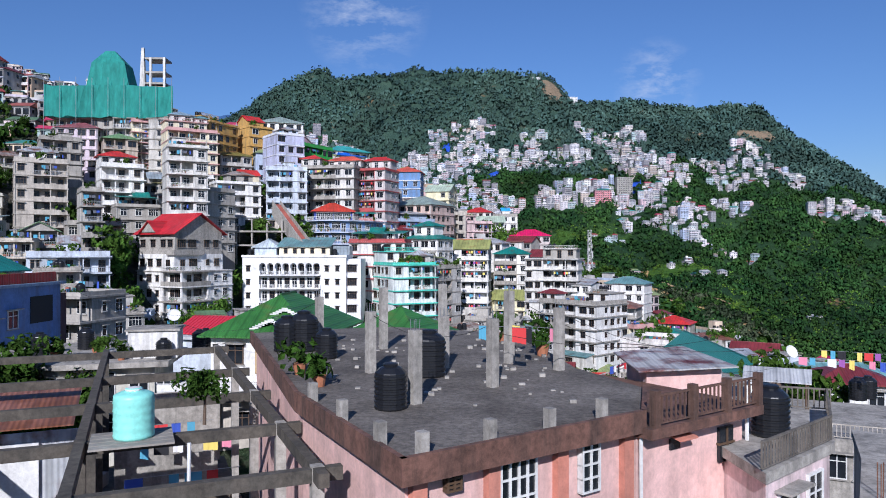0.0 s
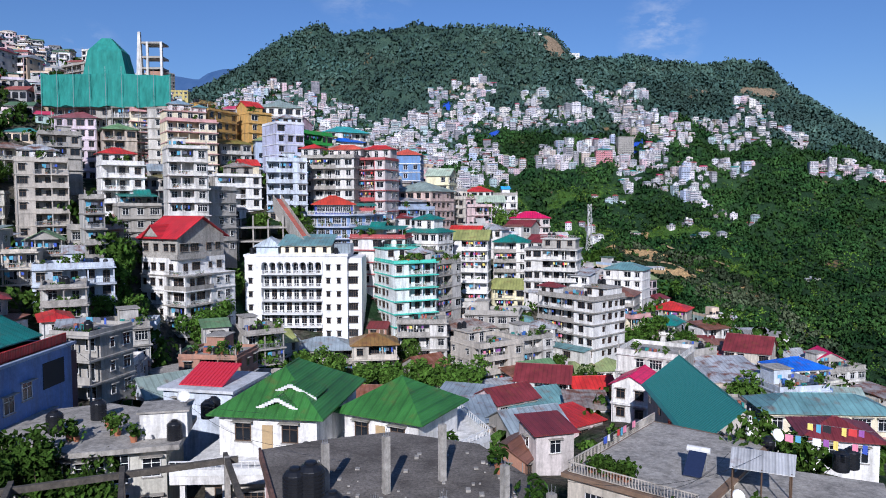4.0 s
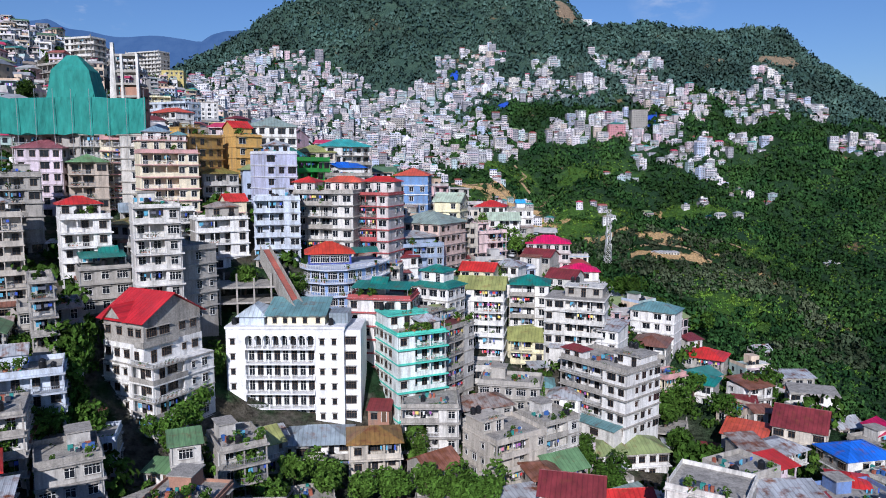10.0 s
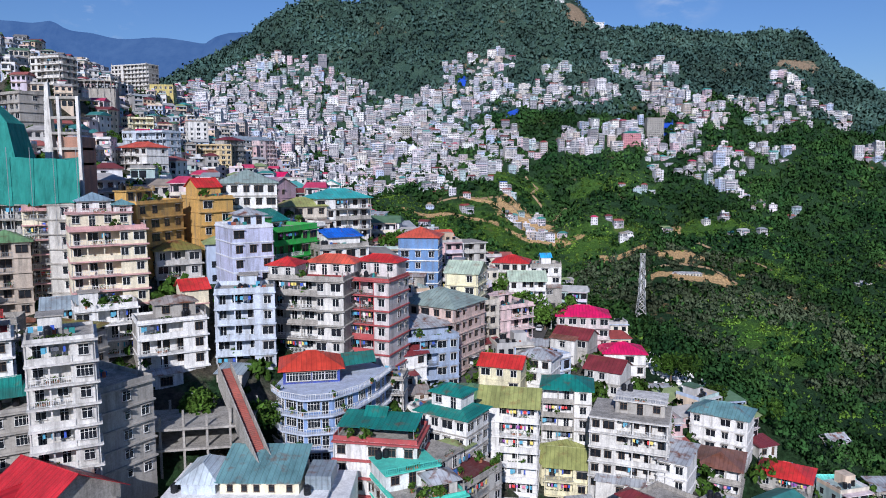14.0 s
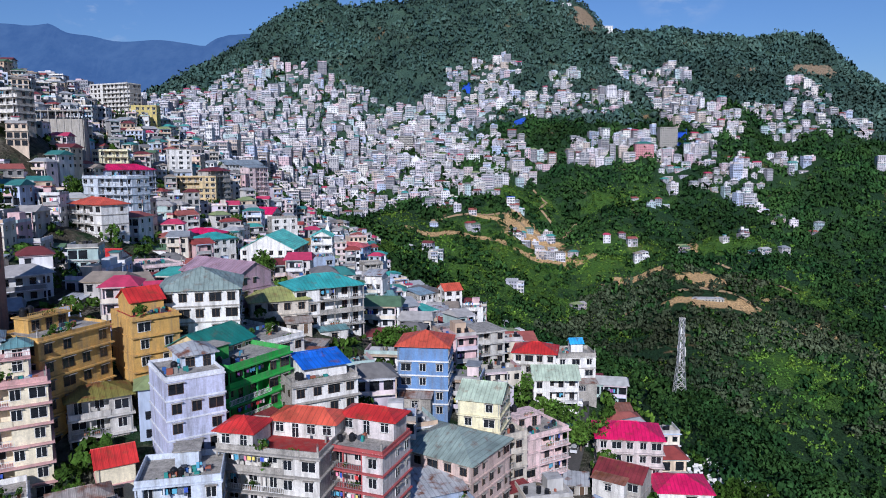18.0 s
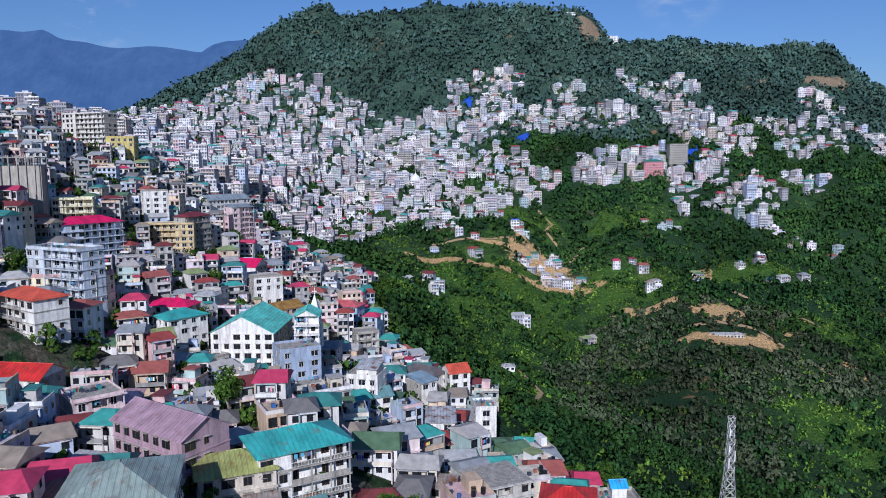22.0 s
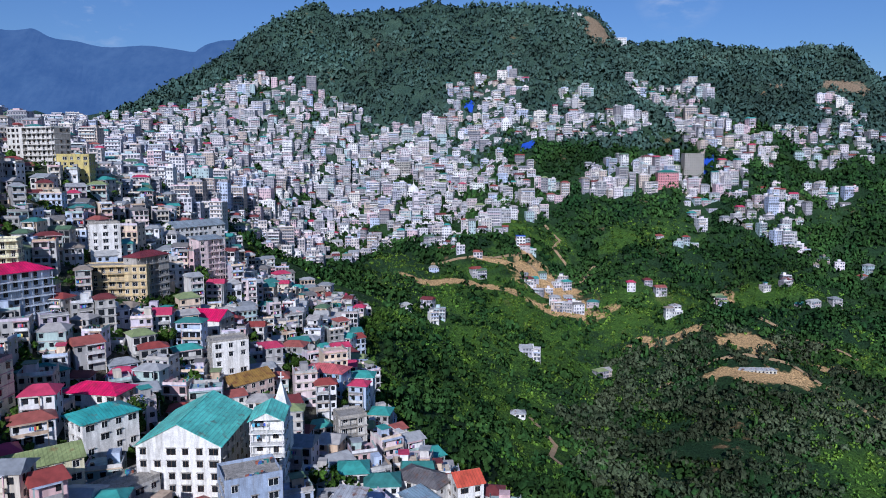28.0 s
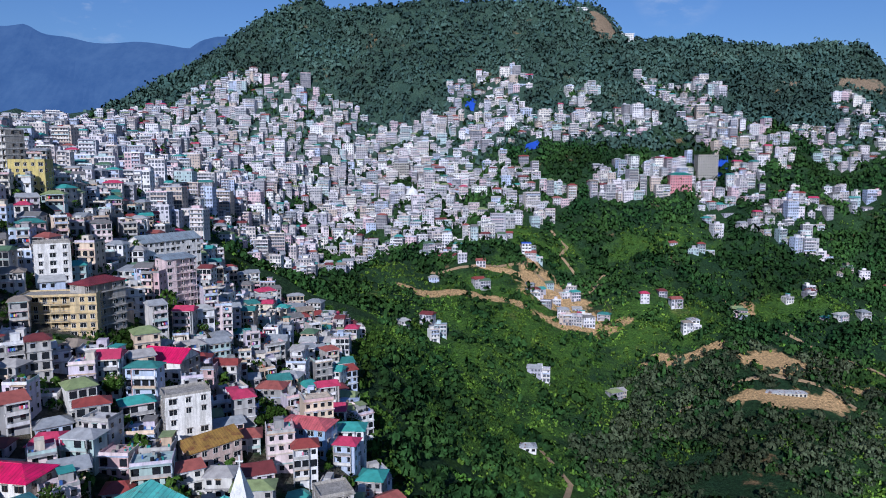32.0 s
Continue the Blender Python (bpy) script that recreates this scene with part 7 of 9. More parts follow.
t = thing("building_site", pose(-96.2, 206.0, 0, 0, 0, 3), "building site wrapped in green scaffold netting", "building site")
NET = netting_material()
b = Build()
g = random.Random(3)
xs = [-17.3 + 36.3 * i / 16 for i in range(17)]
lo = [(x, 0.5 * g.uniform(-1, 1), 138.4 + g.uniform(-0.5, 0.3)) for x in xs] + [(9, 13, 138.4), (-17, 13, 138.4)]
hi = [(x, 0.4 * g.uniform(-1, 1), 147.4 + 0.3 * g.uniform(-1, 1)) for x in xs] + [(9, 13, 147.4), (-17, 13, 147.4)]
b.solid(lo, hi)
part("netting", b, [NET], t, "green scaffold netting")
b = Build()
b.solid([(-6, 1, 147), (6.4, 1, 147), (6.4, 9, 147), (-6, 9, 147)], [(-4.6, 1.6, 154.5), (4.8, 1.6, 154.5), (4.8, 8, 154.5), (-4.6, 8, 154.5)])
b.solid([(-4.6, 1.6, 154.5), (4.8, 1.6, 154.5), (4.8, 8, 154.5), (-4.6, 8, 154.5)], [(-1.4, 3.6, 158.4), (1.2, 3.6, 158.4), (1.2, 5.6, 158.4), (-1.4, 5.6, 158.4)])
part("tower_netting", b, [NET], t, "green netting over a tapering tower")
for i in range(9):
    b = Build()
    b.tube((-17 + i * 4.5, -0.75, 130), (-17 + i * 4.5, -0.75, 149.6), 0.06, 5)
    part("scaffold_pole", b, [METAL], t)
house(dict(title="under", x=-103.5, y=207.5, top=138.3, base=123.3, w=17, d=11, yaw=3, st=5, roof="terrace", wall="grey", cover="concrete", style="balc"), 1)
house(dict(title="under", x=-86.5, y=207.0, top=138.3, base=123.3, w=15.5, d=9, yaw=3, st=5, roof="terrace", wall="lightgrey", cover="concrete", style="balc"), 1)
t = thing("unfinished_church", pose(-91.5, 228.0, 130.0), "unfinished white concrete church tower frame with a tall pillar", "building frame")
b = Build()
b.solid([(-5.2, 0, 0), (-1.8, 0, 0), (-1.8, 3, 0), (-5.2, 3, 0)], [(-3.8, 0.6, 34.8), (-3.0, 0.6, 34.8), (-3.0, 1.4, 34.8), (-3.8, 1.4, 34.8)])
part("pillar", b, [wall_mat("whitegrey")], t)
for x in (-1.0, 3.4):
    b = Build()
    b.box(x, 0, 0, x + 0.7, 0.8, 31.6)
    part("column", b, [wall_mat("whitegrey")], t)
for z in (16, 19.5, 23, 26.5, 31.0):
    b = Build()
    b.box(-2.4, 0.02, z, 4.0, 6, z + 0.6)
    part("beam", b, [CONC], t)
b = Build()
b.box(-1.6, 0.8, 0, 4.0, 7, 22.5)
part("brick_infill", b, [wall_mat("brick")], t)

# ---- radio mast ----
t = thing("radio_mast", pose(76.6, 356.0, 68.5), "steel lattice radio mast with white antennas", "mast")
Ht = 41.0
for i in range(4):
    sx, sy = ((-1, -1), (1, -1), (1, 1), (-1, 1))[i]
    b = Build()
    b.tube((sx * 2.9, sy * 2.9, 0), (sx * 0.9, sy * 0.9, 27), 0.17, 5, 0, 0.12)
    b.tube((sx * 0.9, sy * 0.9, 27), (sx * 0.75, sy * 0.75, Ht), 0.12, 5)
    part("leg", b, [METAL], t)
MR = plain("mast_paint", (0.62, 0.60, 0.58), 0.5)
for k in range(15):
    z0, z1 = k * 2.75, (k + 1) * 2.75
    def hw(z):
        return 2.9 - 2.0 * min(z, 27) / 27
    b = Build()
    for i in range(4):
        a, c = ((-1, -1), (1, -1), (1, 1), (-1, 1))[i], ((1, -1), (1, 1), (-1, 1), (-1, -1))[i]
        h0, h1 = hw(z0), hw(z1)
        b.tube((a[0] * h0, a[1] * h0, z0), (c[0] * h1, c[1] * h1, z1), 0.07, 4)
        b.tube((c[0] * h0, c[1] * h0, z0), (a[0] * h1, a[1] * h1, z1), 0.07, 4)
        b.tube((a[0] * h1, a[1] * h1, z1), (c[0] * h1, c[1] * h1, z1), 0.06, 4)
    part("bracing", b, [MR], t)
for k in range(14):
    a = k * 2.1
    b = Build()
    b.box(-0.2, -0.15, 0, 0.2, 0.15, 2.1)
    z = 22 + (k * 1.7) % 14
    r = 1.5 if z < 30 else 1.2
    part("antenna", b, [WHITE], t, at=pose(r * math.cos(a), r * math.sin(a), z, 0, 0, math.degrees(a) + 90))

# ---- car deck on pillars and the red stairway ----
t = thing("platform", pose(-56.5, 171.5, 0, 0, 0, 11), "unfinished concrete deck on pillars with column stubs", "platform")
for z in (104.6, 101.2):
    b = Build()
    b.box(0, 0, z - 0.4, 22.5, 9.5, z)
    part("deck", b, [CONC], t)
for i in range(7):
    for y in (0.3, 8.8):
        b = Build()
        b.box(0.3 + i * 3.6, y, 90, 0.65 + i * 3.6, y + 0.35, 106.4 + (i % 2))
        part("pillar", b, [CONC], t)
t = thing("stairway", pose(0, 0, 0), "long red-painted concrete stairway down the slope", "stairs")
STEP = paint("red_steps", (0.42, 0.12, 0.09), 0.4)
top_, bot = Vector((-41.5, 183.0, 111.6)), Vector((-29.5, 166.0, 99.5))
dvec = bot - top_
ns = 62
sb = Build()
sb.box(-0.9, -0.02, -1.4, 0.9, 0.34, 0)
sme = sb.mesh("step", [STEP])
sy_ = math.degrees(math.atan2(dvec.y, dvec.x)) - 90
for i in range(ns):
    q = top_ + dvec * (i / ns)
    part("step", sme, None, t, at=pose(q.x, q.y, q.z, 0, 0, sy_))
for s in (-1, 1):
    b = Build()
    n = Vector((-dvec.y, dvec.x, 0)).normalized() * (1.0 * s)
    a, c = top_ + n, bot + n
    w = n * 0.18
    up = Vector((0, 0, 1.0))
    dn = Vector((0, 0, -3.0))
    lo = [a + dn, c + dn, c + w + dn, a + w + dn]
    b.solid(lo if s > 0 else lo[::-1], [q - dn + up for q in (lo if s > 0 else lo[::-1])])
    part("side_wall", b, [CONC], t)
b = Build()

# steeple beside the teal-roofed church hall
t = thing("steeple", pose(-55.8, 392.0, 128.0), "white church steeple with an open belfry and a cross", "steeple")
b = Build()
b.box(-2.4, -2.4, -6, 2.4, 2.4, 2.0)
part("base", b, [WHITE], t)
b = Build()
for i, j in ((-1, -1), (1, -1), (1, 1), (-1, 1)):
    b.box(i * 1.5 - 0.35, j * 1.5 - 0.35, 2.0, i * 1.5 + 0.35, j * 1.5 + 0.35, 5.0)
part("belfry", b, [WHITE], t)
b = Build()
b.solid([(-2.2, -2.2, 5), (2.2, -2.2, 5), (2.2, 2.2, 5), (-2.2, 2.2, 5)], [(-0.15, -0.15, 12.4), (0.15, -0.15, 12.4), (0.15, 0.15, 12.4), (-0.15, 0.15, 12.4)])
part("spire", b, [WHITE], t)
b = Build()
b.box(-0.12, -0.12, 12.3, 0.12, 0.12, 15.0)
b.box(-0.8, -0.1, 13.5, 0.8, 0.1, 13.8)
part("cross", b, [WHITE], t)

# lower pale pink house beside it: flat roof, grey balustrade, tank
t = thing("house", pose(0, 0, 0), "pale pink house with a flat roof and grey balustrade", "house", "hillside houses")
ring = [(9.9, 21.2), (13.9, 24.6), (16.4, 29.4), (12.2, 31.0), (9.6, 27.0)]
b = Build()
b.solid([(x, y, 92.95) for x, y in ring], [(x, y, 93.3) for x, y in ring])
part("roof_slab", b, [CONC], t)
b = Build()
wr = inset(ring, 0.93)
b.solid([(x, y, 78) for x, y in wr], [(x, y, 92.95) for x, y in wr])
part("wall", b, [wall_mat("pinkwhite")], t)
for a, c in zip(ring[:3], ring[1:4]):
    a, c = Vector((*a, 93.3)), Vector((*c, 93.3))
    ln = (c - a).length
    yw = math.degrees(math.atan2((c - a).y, (c - a).x))
    b = Build()
    railing(b, 0, ln, 0.12, 0, 0.95, 0.2)
    part("balustrade", b, [paint("grey_rail", (0.17, 0.15, 0.125), 0.8, 0.9, (0.05, 0.045, 0.04), 0.4)], t, "", Matrix.Translation(a) @ pose(0, 0, 0, 0, 0, yw))
for u, zz, k in ((0.3, 91.6, 0), (0.72, 91.4, 2), (0.4, 88.4, 1)):
    q = Vector(wr[0]).lerp(Vector(wr[1]), u)
    part("window", WIN["white"][k], None, t, at=pose(q.x + 0.03, q.y - 0.03, zz, 0, 0, 40.4))
water_tank(12.1, 25.6, 93.3, 1.25)
t = thing("house", pose(0, 0, 0), "low house with a bare concrete roof slab and rebar", "house", "hillside houses")
ring = [(12.6, 20.6), (17.0, 22.0), (23.5, 31.5), (20.0, 34.0), (17.6, 29.2), (14.4, 24.0)]
b = Build()
b.solid([(x, y, 91.0) for x, y in ring], [(x, y, 91.35) for x, y in ring])
part("roof_slab", b, [CONC], t)
b = Build()
wr = inset(ring, 0.93)
b.solid([(x, y, 78) for x, y in wr], [(x, y, 91.0) for x, y in wr])
part("wall", b, [wall_mat("creamgrey")], t)
for x, y in ((16.4, 22.6), (18.6, 25.6), (20.6, 28.6), (15.4, 24.4)):
    for k in range(4):
        b = Build()
        b.tube((x + 0.2 * (k % 2), y + 0.2 * (k // 2), 91.3), (x + 0.22 * (k % 2), y + 0.21 * (k // 2), 92.6), 0.02, 4)
        part("rebar", b, [plain("rusty_iron", (0.16, 0.07, 0.04), 0.8)], t)


SCRUB = leafy("scrub_leaves", (0.060, 0.145, 0.022), (0.125, 0.205, 0.028), 0.8)

# ---- infill of the near hillside, so far unnamed houses ----
def east_edge(y):
    return float(np.interp(y, [0, 100, 230, 262, 300, 350, 420, 480, 600, 760], [75, 100, 112, 62, 42, 18, 2, -36, -58, -70]))


TAKEN = [(p["x"] - math.sin(radians(p["yaw"])) * p["d"] / 2, p["y"] + math.cos(radians(p["yaw"])) * p["d"] / 2, max(p["w"], p["d"]) * 0.5) for p in PLOTS] + BLOCKED
IW = ["white", "whitegrey", "lightgrey", "grey", "beigegrey", "cream", "paleyellow", "bluewhite", "pinkwhite", "white", "whitegrey", "skywhite", "lilac", "brownwhite", "beige", "concrete", "creamgrey"]
IR = ["tin", "maroon", "red", "tealgreen", "green", "rustgrey", "olive", "bluegrey", "greygreen", "maroon", "brown", "tin", "tealgrey", "rust", "rustgrey", "tin", "pinkroof", "redpink"]
ig = random.Random(21)
FILL = []
for y in np.arange(96, 700, 8.6):
    for x in np.arange(-300, 120, 8.2):
        px, py = x + ig.uniform(-3, 3), y + ig.uniform(-3, 3)
        w, d = ig.uniform(5.5, 10), ig.uniform(5.5, 9)
        if px > east_edge(py) - 4 or (px < -130 and py < 180):
            continue
        if any((px - a) ** 2 + (py - b) ** 2 < (0.9 * r + 0.5 * w) ** 2 for a, b, r in TAKEN):
            continue
        if ig.random() < 0.1:
            continue
        TAKEN.append((px, py, w * 0.42))
        st = ig.choice((1, 1, 2, 2, 2, 3)) if py < 420 else ig.choice((1, 2, 2, 3, 3, 4))
        if py < 152 and -66 < px < 12:
            st, w, d = ig.choice((1, 2)), min(w, 8), min(d, 7)
        roof = ig.choice(("terrace", "hip", "gable", "terrace", "shed", "terrace", "gable"))
        FILL.append((px, py, w, d, st, roof, ig.choice(IW), ig.choice(IR), ig.uniform(-12, 42)))
TAKEN.remove((-47, 140, 9))
FILL.sort(key=lambda f: f[1])
FAR_FILL = []
for n, (px, py, w, d, st, roof, wl, cv, yaw) in enumerate(FILL):
    if n < 165:
        fy = radians(yaw)
        z = gz(px, py + 1)
        house(dict(x=px + math.sin(fy) * d / 2, y=py - math.cos(fy) * d / 2, top=z + 3.0 * st - 0.5, base=z - 0.5, w=w, d=d, yaw=yaw, st=st, roof=roof, wall=wl, cover="concrete" if roof == "terrace" else cv, style="balc" if st > 1 else "win"), 1)
    else:
        FAR_FILL.append((px, py, w, d, st, roof, yaw))

def shed_thing(x, y, w, d, h, yaw, wall, cover, label):
    z = gz(x, y - d / 2)
    t = thing("shed", pose(x, y, z - 0.3, 0, 0, yaw), label, "shed", "small sheds")
    b = Build()
    b.box(-w / 2, -d / 2, -3, w / 2, d / 2, h)
    part("wall", b, [wall_mat(wall)], t)
    b = Build()
    lo = [(-w / 2 - 0.4, -d / 2 - 0.5, h + 0.05), (w / 2 + 0.4, -d / 2 - 0.5, h + 0.05), (w / 2 + 0.4, d / 2 + 0.3, h + 0.2 * d), (-w / 2 - 0.4, d / 2 + 0.3, h + 0.2 * d)]
    b.solid(lo, [(p_, q_, r_ + 0.08) for p_, q_, r_ in lo])
    part("roof", b, [roof_mat(cover)], t)
    part("window", WIN["dark"][0], None, t, at=pose(-w * 0.22, -d / 2 - 0.01, h - 1.1))
    part("door", DOOR, None, t, at=pose(w * 0.25, -d / 2 - 0.01, h - 1.35))


db = Build()
db.box(-0.45, -0.05, -1.05, 0.45, 0.02, 1.05, 0)
db.box(-0.55, -0.07, -1.05, -0.45, 0.02, 1.15, 1)
db.box(0.45, -0.07, -1.05, 0.55, 0.02, 1.15, 1)
DOOR = db.mesh("door", [DARKW, WHITE])
for x, y, w, d, h, yaw, wl, cv in ((-46, 133, 5.0, 4.0, 2.4, -8, "whitegrey", "green"), (-57, 131, 6.0, 4.5, 2.6, 20, "grey", "rustgrey"), (-40, 152, 4.5, 3.5, 2.3, 4, "beigegrey", "tin"), (-62, 139, 5.5, 4.5, 2.5, -25, "brick", "rust"), (-38, 141, 6.0, 4.2, 2.6, 12, "whitegrey", "tealgrey")):
    shed_thing(x, y, w, d, h, yaw, wl, cv, WORDS.get(cv, cv) + " roofed small shed squeezed between the houses")
    TAKEN.append((x, y, w * 0.6))
sheds = 0
for _ in range(4000):
    x, y = ig.uniform(-110, 105), ig.uniform(92, 330)
    w, d = ig.uniform(4, 6.5), ig.uniform(3.5, 5.5)
    if x > east_edge(y) - 2 or any((x - a) ** 2 + (y - b_) ** 2 < (0.86 * r + 0.5 * w) ** 2 for a, b_, r in TAKEN):
        continue
    cv = ig.choice(("tin", "rust", "rustgrey", "tin", "bluegrey", "maroon", "rust"))
    shed_thing(x, y, w, d, ig.choice((2.4, 2.6, 4.8)), ig.uniform(-20, 30), ig.choice(("grey", "whitegrey", "brick", "beigegrey", "lightgrey", "bluewhite")), cv, WORDS.get(cv, cv) + " roofed small shed squeezed between the houses")
    TAKEN.append((x, y, w * 0.6))
    sheds += 1
    if sheds >= 60:
        break

# ---- distant town: too many houses to count ----
def town(name, houses, label, seed, rich=False):
    """Many small houses with storeys, balconies, windows and roofs, joined."""
    g = np.random.default_rng(seed)
    wall, roofs, glass, kit = Build(), Build(), Build(), Build()
    xs = np.array([h[0] for h in houses])
    zs = ground(xs, np.array([h[1] - h[3] / 2 for h in houses])) - 0.4
    for (x, y, w, d, st, roof, yaw), z in zip(houses, zs):
        H = 3.0 * st
        c_, s_ = math.cos(radians(yaw)), math.sin(radians(yaw))

        def at(q):
            return (x + q[0] * c_ - q[1] * s_, y + q[0] * s_ + q[1] * c_, z + q[2])

        def bx(bld, x0, y0, z0, x1, y1, z1, m=0):
            bld.solid([at((x0, y0, z0)), at((x1, y0, z0)), at((x1, y1, z0)), at((x0, y1, z0))], [at((x0, y0, z1)), at((x1, y0, z1)), at((x1, y1, z1)), at((x0, y1, z1))], m)
        bx(wall, -w / 2, -d / 2, -7, w / 2, d / 2, H)
        bal = g.random() < 0.6 and st > 1
        a0, a1 = (-w / 2, w / 2 * g.uniform(0, 1)) if g.random() < 0.5 else (-w / 2 * g.uniform(0, 1), w / 2)
        if bal:
            # balconies: projecting floors with parapets, deep shade between
            out = g.uniform(0.9, 1.6)
            for s in range(1, st):
                bx(wall, a0, -d / 2 - out, s * 3 - 0.2, a1, -d / 2 + 0.02, s * 3)
                bx(wall, a0, -d / 2 - out, s * 3, a1, -d / 2 - out + 0.12, s * 3 + 0.85)
                if rich and g.random() < 0.35:
                    e = g.uniform(a0, max(a0, a1 - 2.2))
                    for k in range(4):
                        bx(kit, e + k * 0.5, -d / 2 - out + 0.2, s * 3 + 1.2, e + k * 0.5 + 0.4, -d / 2 - out + 0.24, s * 3 + 2.1, 1)
            bx(wall, a0, -d / 2 - out, H - 0.2, a1, -d / 2 + 0.02, H)
            for e in (a0, a1 - 0.25):
                bx(wall, e, -d / 2 - out, -5, e + 0.25, -d / 2 - out + 0.25, H)
        elif rich or g.random() < 0.5:
            for s in range(1, st + 1):
                bx(wall, -w / 2 - 0.3, -d / 2 - 0.45, s * 3 - 0.24, w / 2 + 0.3, -d / 2, s * 3 - 0.04)
        if roof in ("hip", "gable", "shed"):
            e, r = 0.7, 0.16 * min(w, d) + 0.6
            k = 0.0 if roof == "gable" else 0.28
            lo = [(-w / 2 - e, -d / 2 - e, H), (w / 2 + e, -d / 2 - e, H), (w / 2 + e, d / 2 + e, H), (-w / 2 - e, d / 2 + e, H)]
            hi = [(-w * (0.5 - k), -0.1, H + r), (w * (0.5 - k), -0.1, H + r), (w * (0.5 - k), 0.1, H + r), (-w * (0.5 - k), 0.1, H + r)]
            roofs.solid([at(q) for q in lo], [at(q) for q in hi])
        else:
            if g.random() < 0.6:
                a = g.uniform(-0.4, 0.1) * w
                bx(wall, a, -d * 0.1, H, a + w * 0.35, d * 0.35, H + 2.4)
                if g.random() < 0.5:
                    bx(roofs, a - 0.4, -d * 0.1 - 0.6, H + 2.42, a + w * 0.35 + 0.4, d * 0.35 + 0.3, H + 2.56)
            bx(wall, -w / 2, -d / 2, H, w / 2, -d / 2 + 0.2, H + 0.8)
            if rich:
                bx(wall, -w / 2, -d / 2 + 0.2, H, -w / 2 + 0.2, d / 2, H + 0.8)
                bx(wall, w / 2 - 0.2, -d / 2 + 0.2, H, w / 2, d / 2, H + 0.8)
                for k in range(int(g.integers(0, 4))):
                    tx, ty = g.uniform(-w / 2 + 0.8, w / 2 - 0.8), g.uniform(-d / 2 + 0.8, 0)
                    ring = [(tx + 0.5 * math.cos(i * 1.047), ty + 0.5 * math.sin(i * 1.047)) for i in range(6)]
                    kit.solid([at((a, c, H)) for a, c in ring], [at((a, c, H + 1.3)) for a, c in ring], 0)
                for k in range(int(g.integers(2, 9))):
                    tx, ty, q = g.uniform(-w / 2 + 0.6, w / 2 - 0.6), g.uniform(-d / 2 + 0.5, d / 2 - 0.6), g.uniform(0.15, 0.45)
                    bx(kit, tx - q, ty - q, H, tx + q, ty + q, H + g.uniform(0.3, 1.1), 2)
        n = max(2, int(w / 2.2))
        for s in range(st):
            long = g.random() < 0.35
            for i in range(n):
                if g.random() < 0.12:
                    continue
                u, ww = -w / 2 + w * (i + 0.5) / n, 0.95 if long else 0.62
                z0, z1 = s * 3 + (0.9 if not long else 0.2), s * 3 + 2.3
                glass.face([at((u - ww, -d / 2 - 0.06, z0)), at((u + ww, -d / 2 - 0.06, z0)), at((u + ww, -d / 2 - 0.06, z1)), at((u - ww, -d / 2 - 0.06, z1))])
                if rich and not bal and not long:
                    bx(wall, u - ww - 0.2, -d / 2 - 0.5, z1 + 0.08, u + ww + 0.2, -d / 2, z1 + 0.16)
            sx = 1 if x < 0 else -1
            for i in range(max(1, int(d / 3))):
                v = -d / 2 + d * (i + 0.5) / max(1, int(d / 3))
                q = [at((sx * (w / 2 + 0.05), v - sx * 0.5, s * 3 + 0.9)), at((sx * (w / 2 + 0.05), v + sx * 0.5, s * 3 + 0.9)), at((sx * (w / 2 + 0.05), v + sx * 0.5, s * 3 + 2.2)), at((sx * (w / 2 + 0.05), v - sx * 0.5, s * 3 + 2.2))]
                glass.face(q)
    t = thing(name, pose(0, 0, 0), label, "houses", kind="stuff")
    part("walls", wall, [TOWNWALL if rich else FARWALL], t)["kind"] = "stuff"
    part("roofs", roofs, [TOWNROOF], t)["kind"] = "stuff"
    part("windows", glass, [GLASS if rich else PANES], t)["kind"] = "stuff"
    if rich:
        part("rooftop_goods", kit, [PLASTIC, CLOTHES, HOUSEHOLD], t)["kind"] = "stuff"


TOWNWALL = islands("town_walls", [(0.70, 0.70, 0.69), (0.46, 0.45, 0.43), (0.66, 0.60, 0.50), (0.36, 0.355, 0.35), (0.74, 0.74, 0.75), (0.46, 0.54, 0.68), (0.64, 0.44, 0.44), (0.44, 0.42, 0.40), (0.66, 0.65, 0.62), (0.28, 0.275, 0.27), (0.58, 0.52, 0.60), (0.40, 0.52, 0.50), (0.70, 0.56, 0.42), (0.72, 0.60, 0.60), (0.56, 0.42, 0.30), (0.62, 0.60, 0.58)], 0.85, "island", 0.5)
TOWNROOF = islands("town_roofs", [(0.32, 0.34, 0.36), (0.30, 0.06, 0.05), (0.20, 0.19, 0.18), (0.05, 0.22, 0.20), (0.38, 0.39, 0.40), (0.18, 0.04, 0.04), (0.10, 0.18, 0.10), (0.42, 0.40, 0.38), (0.30, 0.25, 0.20), (0.26, 0.28, 0.30), (0.55, 0.05, 0.12), (0.06, 0.34, 0.30), (0.46, 0.46, 0.44), (0.34, 0.10, 0.08), (0.26, 0.32, 0.14)], 0.6, "island", 0.4)
# far window glass lightened: haze over the darks put into its colour
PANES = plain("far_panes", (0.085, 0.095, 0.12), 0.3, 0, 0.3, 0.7)
